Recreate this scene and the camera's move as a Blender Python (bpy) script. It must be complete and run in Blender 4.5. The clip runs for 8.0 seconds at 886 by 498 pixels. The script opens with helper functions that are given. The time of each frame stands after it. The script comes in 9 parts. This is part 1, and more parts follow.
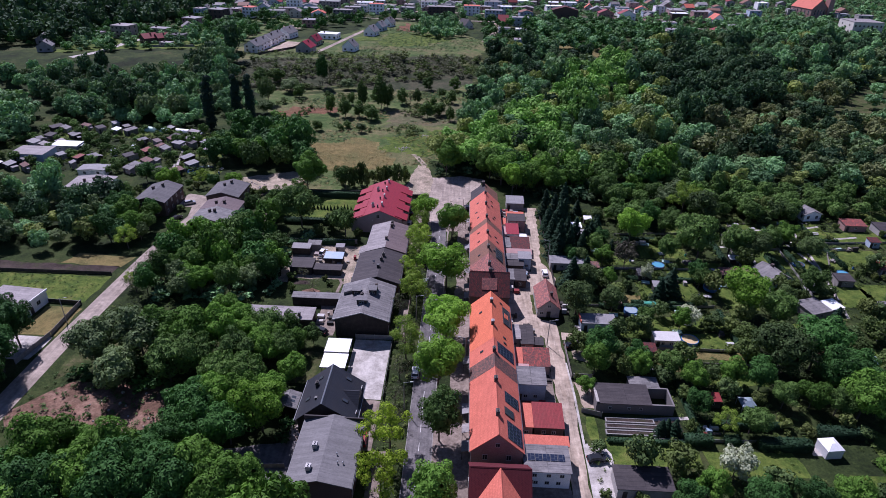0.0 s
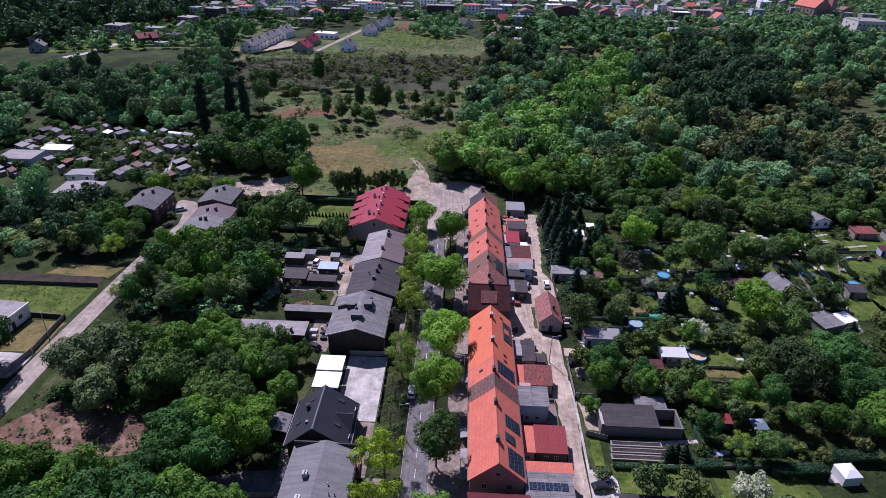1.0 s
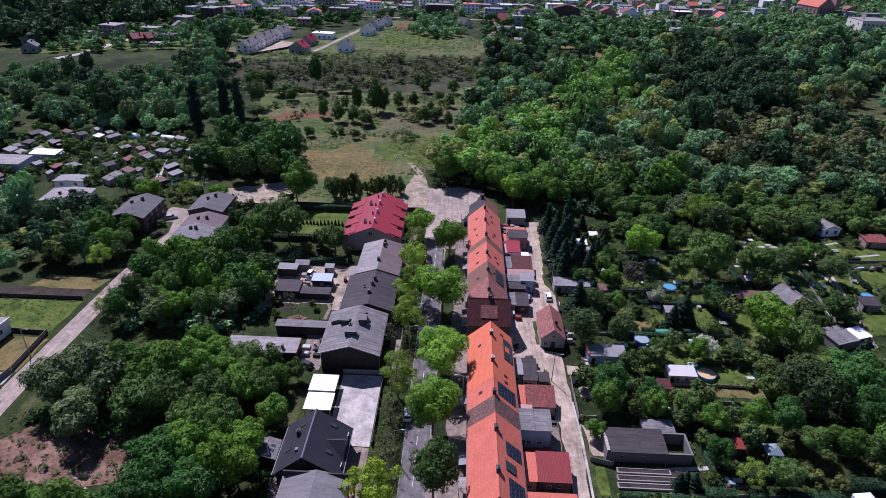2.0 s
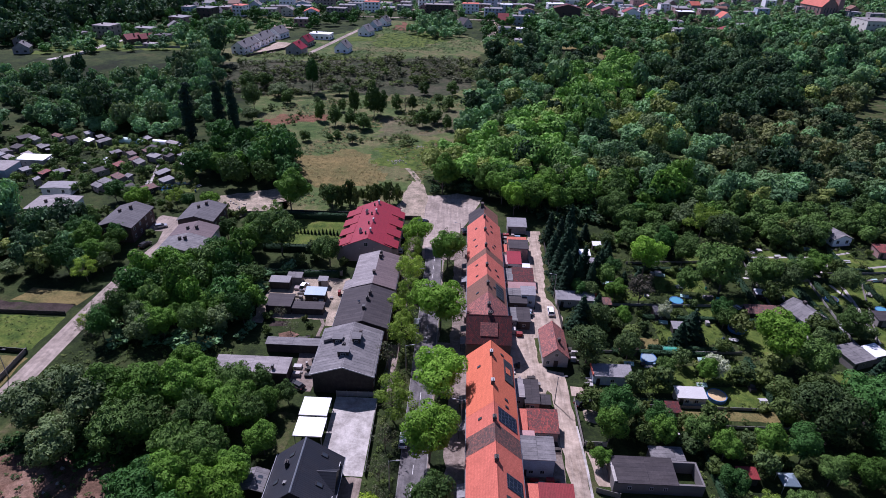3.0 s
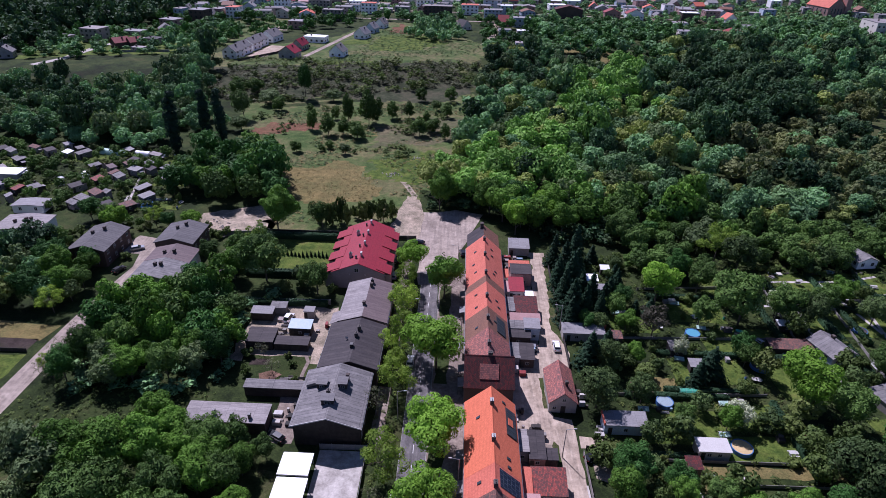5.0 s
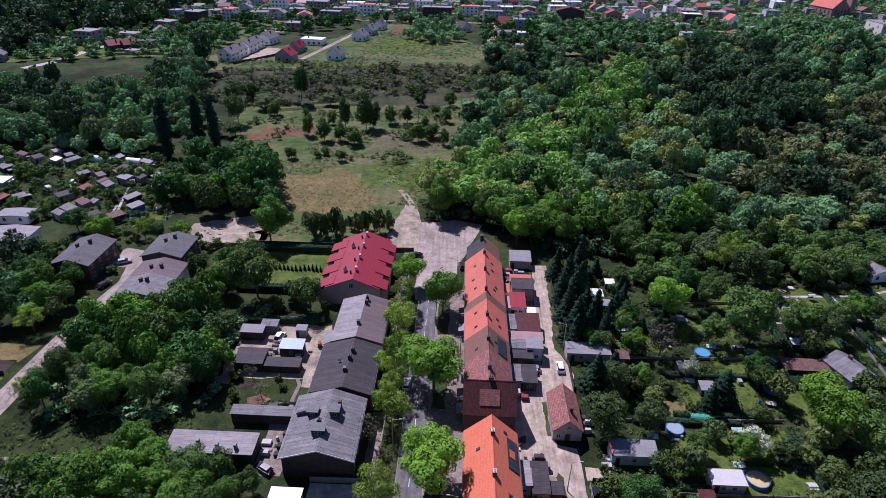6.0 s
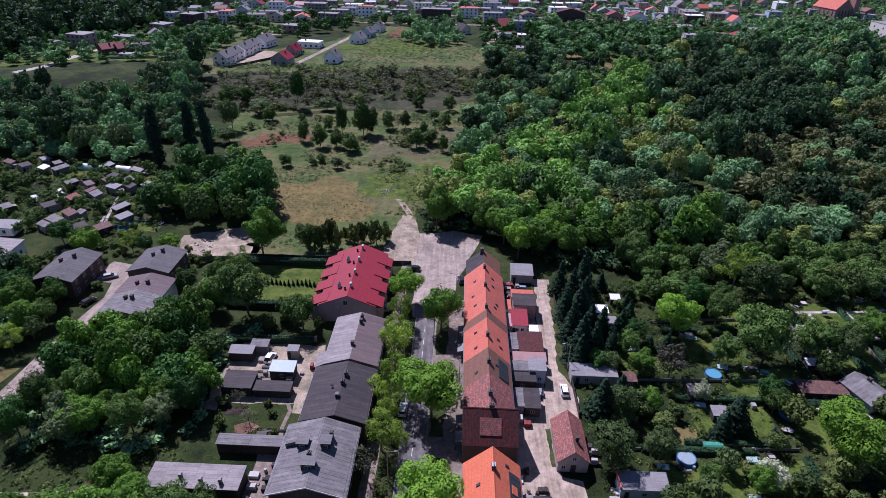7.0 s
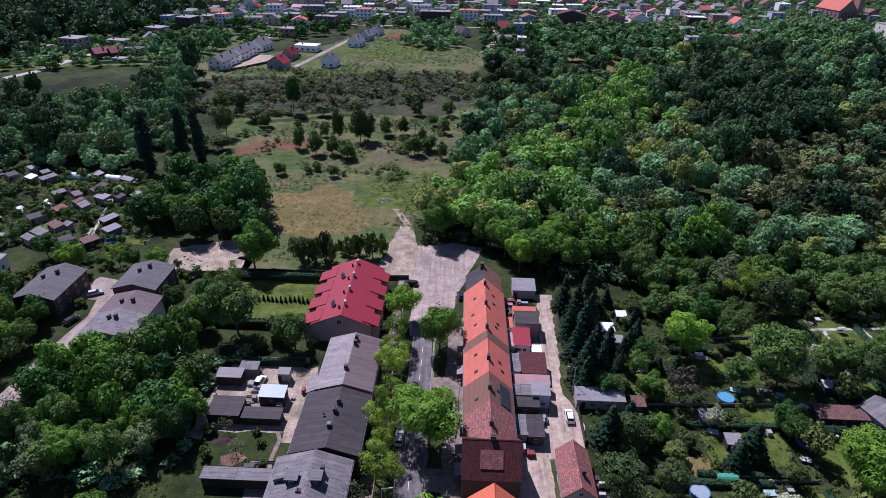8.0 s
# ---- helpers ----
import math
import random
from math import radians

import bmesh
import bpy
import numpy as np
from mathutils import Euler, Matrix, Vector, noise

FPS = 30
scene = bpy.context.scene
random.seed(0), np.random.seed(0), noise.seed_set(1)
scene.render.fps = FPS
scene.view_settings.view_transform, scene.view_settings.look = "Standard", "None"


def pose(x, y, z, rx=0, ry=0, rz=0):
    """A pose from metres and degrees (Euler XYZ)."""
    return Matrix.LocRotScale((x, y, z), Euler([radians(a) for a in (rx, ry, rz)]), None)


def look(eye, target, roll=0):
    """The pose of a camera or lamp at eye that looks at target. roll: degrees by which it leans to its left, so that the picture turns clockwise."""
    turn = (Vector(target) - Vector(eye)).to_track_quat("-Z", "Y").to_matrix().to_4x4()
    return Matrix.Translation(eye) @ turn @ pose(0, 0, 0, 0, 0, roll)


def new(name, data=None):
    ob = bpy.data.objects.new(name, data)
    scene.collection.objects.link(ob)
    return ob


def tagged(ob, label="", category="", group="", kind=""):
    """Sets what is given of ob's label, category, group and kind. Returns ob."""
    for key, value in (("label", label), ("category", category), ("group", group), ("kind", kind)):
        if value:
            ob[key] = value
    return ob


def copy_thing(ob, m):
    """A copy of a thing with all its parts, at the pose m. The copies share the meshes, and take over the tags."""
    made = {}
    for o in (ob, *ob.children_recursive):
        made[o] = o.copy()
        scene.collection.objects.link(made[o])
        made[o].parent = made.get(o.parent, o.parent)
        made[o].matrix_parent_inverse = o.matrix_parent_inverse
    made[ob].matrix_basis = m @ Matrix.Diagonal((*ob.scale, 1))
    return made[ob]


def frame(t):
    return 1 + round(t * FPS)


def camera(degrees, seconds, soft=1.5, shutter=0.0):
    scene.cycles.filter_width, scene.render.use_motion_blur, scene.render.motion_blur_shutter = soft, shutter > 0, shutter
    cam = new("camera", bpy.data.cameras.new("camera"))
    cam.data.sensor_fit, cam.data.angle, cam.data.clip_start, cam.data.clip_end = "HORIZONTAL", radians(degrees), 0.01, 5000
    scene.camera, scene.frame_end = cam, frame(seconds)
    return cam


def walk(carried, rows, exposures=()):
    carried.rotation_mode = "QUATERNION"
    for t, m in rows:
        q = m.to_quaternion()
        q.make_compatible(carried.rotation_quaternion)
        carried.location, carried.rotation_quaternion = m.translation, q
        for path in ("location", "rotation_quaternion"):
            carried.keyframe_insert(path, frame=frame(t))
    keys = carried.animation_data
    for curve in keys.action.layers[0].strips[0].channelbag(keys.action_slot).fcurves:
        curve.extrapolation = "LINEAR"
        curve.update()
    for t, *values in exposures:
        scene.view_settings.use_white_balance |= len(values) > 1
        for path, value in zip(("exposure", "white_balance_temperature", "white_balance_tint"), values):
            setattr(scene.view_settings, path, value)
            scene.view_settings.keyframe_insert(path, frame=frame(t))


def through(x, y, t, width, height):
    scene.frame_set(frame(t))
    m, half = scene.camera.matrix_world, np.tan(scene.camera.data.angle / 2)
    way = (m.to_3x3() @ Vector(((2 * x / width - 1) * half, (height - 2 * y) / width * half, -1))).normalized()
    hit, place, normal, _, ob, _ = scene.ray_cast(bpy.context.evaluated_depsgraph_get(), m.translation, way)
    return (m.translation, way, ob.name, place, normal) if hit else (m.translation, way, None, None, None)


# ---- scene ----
# ======== camera ========
cam = camera(72.3, 8.0, 0.8)
PATH = [
    (0, (3.39, 0.23, 99.16), (1.11, 88.05, 51.38), 1.61),
    (0.5, (3.49, 3.96, 99.25), (1.24, 91.70, 51.32), 1.61),
    (1, (3.59, 7.75, 99.33), (1.37, 95.42, 51.27), 1.61),
    (1.5, (3.69, 11.61, 99.40), (1.49, 99.21, 51.23), 1.62),
    (2.25, (3.84, 17.51, 99.49), (1.66, 105.03, 51.17), 1.62),
    (3, (3.99, 23.52, 99.57), (1.83, 110.98, 51.13), 1.63),
    (3.5, (4.09, 27.57, 99.60), (1.94, 115.01, 51.12), 1.63),
    (4, (4.19, 31.67, 99.63), (2.04, 119.08, 51.11), 1.63),
    (4.5, (4.28, 35.79, 99.65), (2.14, 123.19, 51.10), 1.61),
    (5.25, (4.43, 42.02, 99.66), (2.28, 129.41, 51.11), 1.58),
    (6, (4.57, 48.28, 99.66), (2.41, 135.69, 51.12), 1.53),
    (6.5, (4.67, 52.47, 99.64), (2.49, 139.89, 51.14), 1.48),
    (7, (4.76, 56.65, 99.62), (2.57, 144.11, 51.17), 1.42),
    (7.5, (4.86, 60.83, 99.58), (2.64, 148.32, 51.21), 1.35),
    (8, (4.95, 65.00, 99.54), (2.71, 152.54, 51.25), 1.26),
]
EXPOSURE, KELVIN, TINT = 0.26, 5350, 36
walk(cam, [(t, look(eye, target, roll)) for t, eye, target, roll in PATH], [(0, EXPOSURE, KELVIN, TINT), (8, EXPOSURE, KELVIN, TINT)])

# ======== light ========
SUN_ELEVATION, SUN_BEARING = 52.0, -34.0  # bearing: degrees from +y towards +x
sky_world = bpy.data.worlds.new("sky")
scene.world = sky_world
sky_world.use_nodes = True
wn, wl = sky_world.node_tree.nodes, sky_world.node_tree.links
sky = wn.new("ShaderNodeTexSky")
sky.sky_type = "NISHITA"
sky.sun_disc = False
sky.sun_elevation = radians(SUN_ELEVATION)
sky.sun_rotation = radians(SUN_BEARING)
sky.altitude, sky.air_density, sky.dust_density, sky.ozone_density = 300, 0.8, 0.2, 1.6
wl.new(sky.outputs["Color"], wn["Background"].inputs["Color"])
wn["Background"].inputs["Strength"].default_value = 0.058
sun_data = bpy.data.lights.new("sun", "SUN")
sun_data.energy, sun_data.angle, sun_data.color = 5.0, radians(0.55), (1.0, 0.94, 0.84)
sun = new("sun", sun_data)
sb, se = radians(SUN_BEARING), radians(SUN_ELEVATION)
sun_way = Vector((math.sin(sb) * math.cos(se), math.cos(sb) * math.cos(se), math.sin(se)))
sun.matrix_world = look(sun_way * 500, (0, 0, 0))

# ======== materials ========
def node_set(name):
    m = bpy.data.materials.new(name)
    m.use_nodes = True
    return m, m.node_tree.nodes, m.node_tree.links, m.node_tree.nodes["Principled BSDF"]


def rgb(c):
    return (c[0], c[1], c[2], 1.0)


def ramp(n, l, source, stops):
    r = n.new("ShaderNodeValToRGB")
    els = r.color_ramp.elements
    while len(els) < len(stops):
        els.new(0.5)
    for el, (p, c) in zip(els, stops):
        el.position, el.color = p, rgb(c)
    l.new(source, r.inputs[0])
    return r.outputs[0]


def noise_tex(n, l, vec, scale, detail=4.0, rough=0.6):
    t = n.new("ShaderNodeTexNoise")
    t.inputs["Scale"].default_value, t.inputs["Detail"].default_value, t.inputs["Roughness"].default_value = scale, detail, rough
    l.new(vec, t.inputs["Vector"])
    return t.outputs["Fac"]


def mixed(n, l, fac, a, b, mode="MIX"):
    m = n.new("ShaderNodeMix")
    m.data_type, m.blend_type = "RGBA", mode
    for socket, value in ((m.inputs[0], fac), (m.inputs[6], a), (m.inputs[7], b)):
        if isinstance(value, (int, float)):
            socket.default_value = value
        elif isinstance(value, tuple):
            socket.default_value = rgb(value)
        else:
            l.new(value, socket)
    return m.outputs[2]


def arith(n, l, op, a, b):
    m = n.new("ShaderNodeMath")
    m.operation = op
    for socket, value in ((m.inputs[0], a), (m.inputs[1], b)):
        if isinstance(value, (int, float)):
            socket.default_value = value
        else:
            l.new(value, socket)
    return m.outputs[0]


def relief(n, l, p, height, strength, distance=0.03):
    b = n.new("ShaderNodeBump")
    b.inputs["Strength"].default_value, b.inputs["Distance"].default_value = strength, distance
    l.new(height, b.inputs["Height"])
    l.new(b.outputs[0], p.inputs["Normal"])


def plain(name, c, rough=0.8, stain=0.35, big=0.35, fine=6.0, metal=0.0, bump=0.3, vary=0.12, dirt=(0.12, 0.10, 0.08)):
    """A weathered surface: broad stains, fine grain, a little change from object to object."""
    m, n, l, p = node_set(name)
    at = n.new("ShaderNodeTexCoord").outputs["Object"]
    broad = noise_tex(n, l, at, big, 5.0, 0.65)
    grain = noise_tex(n, l, at, fine, 3.0, 0.7)
    spots = ramp(n, l, broad, [(0.42, (0, 0, 0)), (0.72, (1, 1, 1))])
    col = mixed(n, l, arith(n, l, "MULTIPLY", spots, stain), c, dirt)
    tone = ramp(n, l, grain, [(0.25, (0.78, 0.78, 0.78)), (0.75, (1.15, 1.15, 1.15))])
    col = mixed(n, l, 1.0, col, tone, "MULTIPLY")
    info = n.new("ShaderNodeObjectInfo")
    lift = arith(n, l, "ADD", arith(n, l, "MULTIPLY", info.outputs["Random"], 2 * vary), 1 - vary)
    hsv = n.new("ShaderNodeHueSaturation")
    l.new(lift, hsv.inputs["Value"])
    l.new(col, hsv.inputs["Color"])
    l.new(hsv.outputs[0], p.inputs["Base Color"])
    p.inputs["Roughness"].default_value, p.inputs["Metallic"].default_value = rough, metal
    relief(n, l, p, grain, bump)
    return m


def tiled(name, c1, c2, joint, width, height, rough=0.75, stain=0.3, dirt=(0.10, 0.07, 0.05), swap=True, mortar=0.02, spread=0.0, big=0.3, streaks=0.0):
    """Small pieces too far off to pick apart: courses of tiles, bricks or sheets."""
    m, n, l, p = node_set(name)
    at = n.new("ShaderNodeTexCoord").outputs["Object"]
    sep = n.new("ShaderNodeSeparateXYZ")
    l.new(at, sep.inputs[0])
    com = n.new("ShaderNodeCombineXYZ")
    l.new(sep.outputs[1 if swap else 0], com.inputs[0])
    l.new(sep.outputs[0 if swap else 1], com.inputs[1])
    if swap == "wall":
        l.new(arith(n, l, "ADD", sep.outputs[0], sep.outputs[1]), com.inputs[0])
        l.new(sep.outputs[2], com.inputs[1])
    b = n.new("ShaderNodeTexBrick")
    b.inputs["Color1"].default_value, b.inputs["Color2"].default_value, b.inputs["Mortar"].default_value = rgb(c1), rgb(c2), rgb(joint)
    b.inputs["Scale"].default_value, b.inputs["Mortar Size"].default_value = 1.0, mortar
    b.inputs["Brick Width"].default_value, b.inputs["Row Height"].default_value = width, height
    b.inputs["Bias"].default_value = spread
    l.new(com.outputs[0], b.inputs["Vector"])
    broad = noise_tex(n, l, at, big, 5.0, 0.7)
    spots = ramp(n, l, broad, [(0.45, (0, 0, 0)), (0.75, (1, 1, 1))])
    col = mixed(n, l, arith(n, l, "MULTIPLY", spots, stain), b.outputs["Color"], dirt)
    grain = noise_tex(n, l, at, 2.5, 4.0, 0.7)
    tone = ramp(n, l, grain, [(0.25, (0.8, 0.8, 0.8)), (0.75, (1.15, 1.15, 1.15))])
    col = mixed(n, l, 1.0, col, tone, "MULTIPLY")
    if streaks:
        run = n.new("ShaderNodeVectorMath")
        run.operation = "MULTIPLY"
        run.inputs[1].default_value = (0.14, 1.1, 0.14)
        l.new(at, run.inputs[0])
        washed = ramp(n, l, noise_tex(n, l, run.outputs[0], 1.0, 6.0, 0.75), [(0.34, (1 - streaks,) * 3), (0.52, (1, 1, 1)), (0.7, (1 + 1.3 * streaks,) * 3)])
        col = mixed(n, l, 1.0, col, washed, "MULTIPLY")
    l.new(col, p.inputs["Base Color"])
    p.inputs["Roughness"].default_value = rough
    p.inputs["Specular IOR Level"].default_value = 0.5 if rough < 0.3 else 0.2
    relief(n, l, p, b.outputs["Fac"], -0.4, 0.03)
    return m


def leafy(name, dark, bright, gold=0.0, through=0.14):
    """Foliage: one tree differs from the next, and clumps differ a little within a crown."""
    m, n, l, p = node_set(name)
    dark = tuple(a + 0.28 * (b - a) for a, b in zip(dark, bright))
    place = n.new("ShaderNodeNewGeometry")
    info = n.new("ShaderNodeObjectInfo")
    own = n.new("ShaderNodeAttribute")
    own.attribute_name = "tone"
    each = arith(n, l, "FRACT", arith(n, l, "ADD", info.outputs["Random"], own.outputs["Fac"]), 0.0)
    clump = noise_tex(n, l, place.outputs["Position"], 0.6, 3.0, 0.7)
    island = place.outputs["Random Per Island"]
    f = arith(n, l, "ADD", arith(n, l, "MULTIPLY", each, 0.62), arith(n, l, "MULTIPLY", clump, 0.26))
    f = arith(n, l, "ADD", f, arith(n, l, "MULTIPLY", island, 0.10))
    region = noise_tex(n, l, place.outputs["Position"], 0.022, 2.0, 0.5)
    f = arith(n, l, "ADD", f, arith(n, l, "MULTIPLY", arith(n, l, "SUBTRACT", region, 0.5), 0.5))
    col = ramp(n, l, f, [(0.12, dark), (0.92, bright)])
    if gold:
        far = ramp(n, l, arith(n, l, "FRACT", arith(n, l, "MULTIPLY", each, 7.3), 0.0), [(0.62, (0, 0, 0)), (0.9, (gold, gold, gold))])
        col = mixed(n, l, far, col, (0.20, 0.21, 0.06))
    l.new(col, p.inputs["Base Color"])
    p.inputs["Roughness"].default_value = 0.7
    p.inputs["Specular IOR Level"].default_value = 0.12
    tr = n.new("ShaderNodeBsdfTranslucent")
    l.new(mixed(n, l, 1.0, col, (1.05, 1.2, 0.6), "MULTIPLY"), tr.inputs["Color"])
    mx = n.new("ShaderNodeMixShader")
    mx.inputs[0].default_value = through
    l.new(p.outputs[0], mx.inputs[1])
    l.new(tr.outputs[0], mx.inputs[2])
    l.new(mx.outputs[0], n["Material Output"].inputs[0])
    return m


def turf(name, stops, scale=0.06, fine=1.3, bump=0.6, tracks=0.0):
    """Grass, weeds and soil in patches of two sizes."""
    m, n, l, p = node_set(name)
    at = n.new("ShaderNodeTexCoord").outputs["Object"]
    a = noise_tex(n, l, at, scale, 6.0, 0.62)
    b = noise_tex(n, l, at, fine, 5.0, 0.75)
    f = arith(n, l, "ADD", arith(n, l, "MULTIPLY", a, 0.7), arith(n, l, "MULTIPLY", b, 0.3))
    col = ramp(n, l, f, stops)
    tone = ramp(n, l, noise_tex(n, l, at, 2.2, 6.0, 0.8), [(0.28, (0.45, 0.45, 0.45)), (0.72, (1.4, 1.4, 1.4))]) if bump > 0.2 else ramp(n, l, noise_tex(n, l, at, 0.8, 5.0, 0.7), [(0.3, (0.8, 0.8, 0.8)), (0.7, (1.12, 1.12, 1.12))])
    col = mixed(n, l, 1.0, col, tone, "MULTIPLY")
    mid = ramp(n, l, noise_tex(n, l, at, 0.28, 5.0, 0.7), [(0.32, (0.62, 0.66, 0.62)), (0.68, (1.3, 1.26, 1.25))]) if bump > 0.2 else ramp(n, l, noise_tex(n, l, at, 0.3, 6.0, 0.75), [(0.34, (0.74, 0.73, 0.72)), (0.62, (1.12, 1.12, 1.12))])
    col = mixed(n, l, 1.0, col, mid, "MULTIPLY")
    if tracks:
        stretch = n.new("ShaderNodeVectorMath")
        stretch.operation = "MULTIPLY"
        stretch.inputs[1].default_value = (1.1, 0.07, 1.0)
        l.new(at, stretch.inputs[0])
        worn = ramp(n, l, noise_tex(n, l, stretch.outputs[0], 1.0, 4.0, 0.6), [(0.36, (1 - tracks,) * 3), (0.62, (1.15, 1.14, 1.13))])
        col = mixed(n, l, 1.0, col, worn, "MULTIPLY")
    l.new(col, p.inputs["Base Color"])
    p.inputs["Roughness"].default_value = 0.95
    p.inputs["Specular IOR Level"].default_value = 0.1
    relief(n, l, p, b, bump, 0.25)
    return m


M = {}
M["ground"] = turf("rough_ground", [(0.30, (0.022, 0.019, 0.012)), (0.42, (0.018, 0.028, 0.010)), (0.52, (0.038, 0.056, 0.016)), (0.66, (0.070, 0.070, 0.028)), (0.8, (0.085, 0.068, 0.038))], 0.05)
M["meadow"] = turf("dry_meadow", [(0.30, (0.028, 0.060, 0.016)), (0.42, (0.062, 0.100, 0.028)), (0.50, (0.098, 0.124, 0.042)), (0.57, (0.148, 0.136, 0.062)), (0.66, (0.072, 0.104, 0.033)), (0.78, (0.135, 0.108, 0.060))], 0.05, 0.35)
M["straw"] = turf("straw_grass", [(0.3, (0.075, 0.100, 0.030)), (0.45, (0.145, 0.128, 0.048)), (0.56, (0.190, 0.150, 0.058)), (0.72, (0.225, 0.170, 0.070))], 0.08)
M["rust"] = turf("rusty_weeds", [(0.3, (0.12, 0.07, 0.04)), (0.5, (0.17, 0.085, 0.05)), (0.7, (0.14, 0.10, 0.05))], 0.08)
M["lawn"] = turf("lawn", [(0.30, (0.022, 0.046, 0.010)), (0.42, (0.056, 0.092, 0.017)), (0.54, (0.102, 0.138, 0.026)), (0.66, (0.145, 0.150, 0.042)), (0.78, (0.15, 0.12, 0.055))], 0.22, 0.9)
M["wild"] = turf("wild_grass", [(0.32, (0.020, 0.032, 0.010)), (0.45, (0.042, 0.062, 0.017)), (0.55, (0.080, 0.082, 0.034)), (0.68, (0.115, 0.092, 0.058))], 0.2, 0.7)
M["soil"] = turf("bare_soil", [(0.3, (0.065, 0.042, 0.028)), (0.46, (0.16, 0.095, 0.065)), (0.6, (0.26, 0.165, 0.12)), (0.75, (0.07, 0.085, 0.03))], 0.16)
M["sand"] = turf("pale_sand", [(0.3, (0.22, 0.18, 0.13)), (0.5, (0.34, 0.28, 0.21)), (0.7, (0.45, 0.37, 0.28))], 0.14)
M["bed"] = turf("garden_bed", [(0.3, (0.03, 0.022, 0.018)), (0.5, (0.06, 0.045, 0.04)), (0.7, (0.05, 0.06, 0.02))], 0.2)
M["dirtroad"] = turf("dirt_track", [(0.30, (0.20, 0.158, 0.115)), (0.42, (0.340, 0.272, 0.204)), (0.54, (0.425, 0.345, 0.268)), (0.75, (0.31, 0.255, 0.185))], 0.22, 0.7, 0.15, 0.16)
M["asphalt"] = turf("asphalt", [(0.3, (0.10, 0.095, 0.095)), (0.5, (0.15, 0.142, 0.14)), (0.7, (0.21, 0.195, 0.185))], 0.25, 2.0, 0.1, 0.22)
M["old_asphalt"] = turf("worn_asphalt", [(0.3, (0.22, 0.182, 0.150)), (0.5, (0.32, 0.268, 0.222)), (0.7, (0.40, 0.335, 0.278))], 0.1, 1.5, 0.1, 0.15)
M["concrete"] = turf("concrete_yard", [(0.3, (0.33, 0.305, 0.275)), (0.5, (0.43, 0.40, 0.36)), (0.7, (0.52, 0.485, 0.44))], 0.15, 1.2, 0.1)
M["paving"] = turf("pavement", [(0.3, (0.14, 0.112, 0.09)), (0.5, (0.235, 0.19, 0.155)), (0.7, (0.33, 0.275, 0.225))], 0.2, 1.6, 0.1)
M["paint"] = plain("road_paint", (0.62, 0.61, 0.58), 0.7, 0.5, 1.5)
M["orange"] = tiled("orange_clay_tiles", (0.59, 0.172, 0.116), (0.53, 0.150, 0.100), (0.40, 0.108, 0.072), 0.30, 0.26, stain=0.36, dirt=(0.27, 0.078, 0.05))
M["coral"] = tiled("red_clay_tiles", (0.60, 0.172, 0.112), (0.54, 0.148, 0.095), (0.40, 0.105, 0.068), 0.30, 0.26, stain=0.38, dirt=(0.26, 0.07, 0.045))
M["fresh"] = tiled("bright_orange_tiles", (0.65, 0.175, 0.090), (0.60, 0.158, 0.080), (0.46, 0.118, 0.058), 0.30, 0.26, stain=0.25, dirt=(0.34, 0.09, 0.045))
M["oldtile"] = tiled("weathered_plain_tiles", (0.28, 0.115, 0.085), (0.10, 0.070, 0.062), (0.06, 0.042, 0.038), 0.34, 0.30, stain=0.65, dirt=(0.075, 0.060, 0.052), spread=0.1, big=0.9)
M["browntile"] = tiled("brown_tiles", (0.24, 0.115, 0.075), (0.19, 0.095, 0.065), (0.10, 0.06, 0.045), 0.30, 0.26, stain=0.4, dirt=(0.15, 0.09, 0.07))
M["redmix"] = tiled("mossy_red_tiles", (0.40, 0.085, 0.065), (0.13, 0.060, 0.052), (0.06, 0.035, 0.03), 0.34, 0.30, stain=0.85, dirt=(0.075, 0.050, 0.048), big=0.9)
M["darkred"] = tiled("dark_red_tiles", (0.17, 0.034, 0.030), (0.06, 0.028, 0.027), (0.03, 0.018, 0.017), 0.36, 0.30, stain=0.8, dirt=(0.040, 0.030, 0.029), swap=False, big=0.8)
M["palered"] = tiled("faded_mottled_tiles", (0.48, 0.165, 0.125), (0.19, 0.095, 0.085), (0.09, 0.05, 0.045), 0.34, 0.30, stain=0.85, dirt=(0.10, 0.070, 0.066), big=0.8)
M["wine"] = tiled("deep_red_tiles", (0.095, 0.017, 0.022), (0.075, 0.014, 0.019), (0.11, 0.025, 0.025), 0.30, 0.26, stain=0.2, dirt=(0.15, 0.04, 0.04), swap=False)
M["sootwall"] = plain("dark_old_plaster", (0.15, 0.14, 0.135), 0.9, 0.5, 0.4)
M["redmetal"] = tiled("crimson_metal_sheets", (0.30, 0.032, 0.045), (0.27, 0.03, 0.042), (0.17, 0.02, 0.03), 0.34, 1.2, rough=0.5, stain=0.2, dirt=(0.26, 0.05, 0.05), swap=True)
M["shedred"] = tiled("red_sheet_metal", (0.27, 0.042, 0.042), (0.23, 0.036, 0.036), (0.12, 0.02, 0.02), 2.5, 0.30, rough=0.55, stain=0.3, swap=True)
M["felt"] = tiled("grey_roofing_felt", (0.172, 0.163, 0.159), (0.142, 0.134, 0.132), (0.07, 0.067, 0.067), 1.0, 7.0, stain=0.6, dirt=(0.30, 0.28, 0.265), mortar=0.05, big=0.45, streaks=0.24)
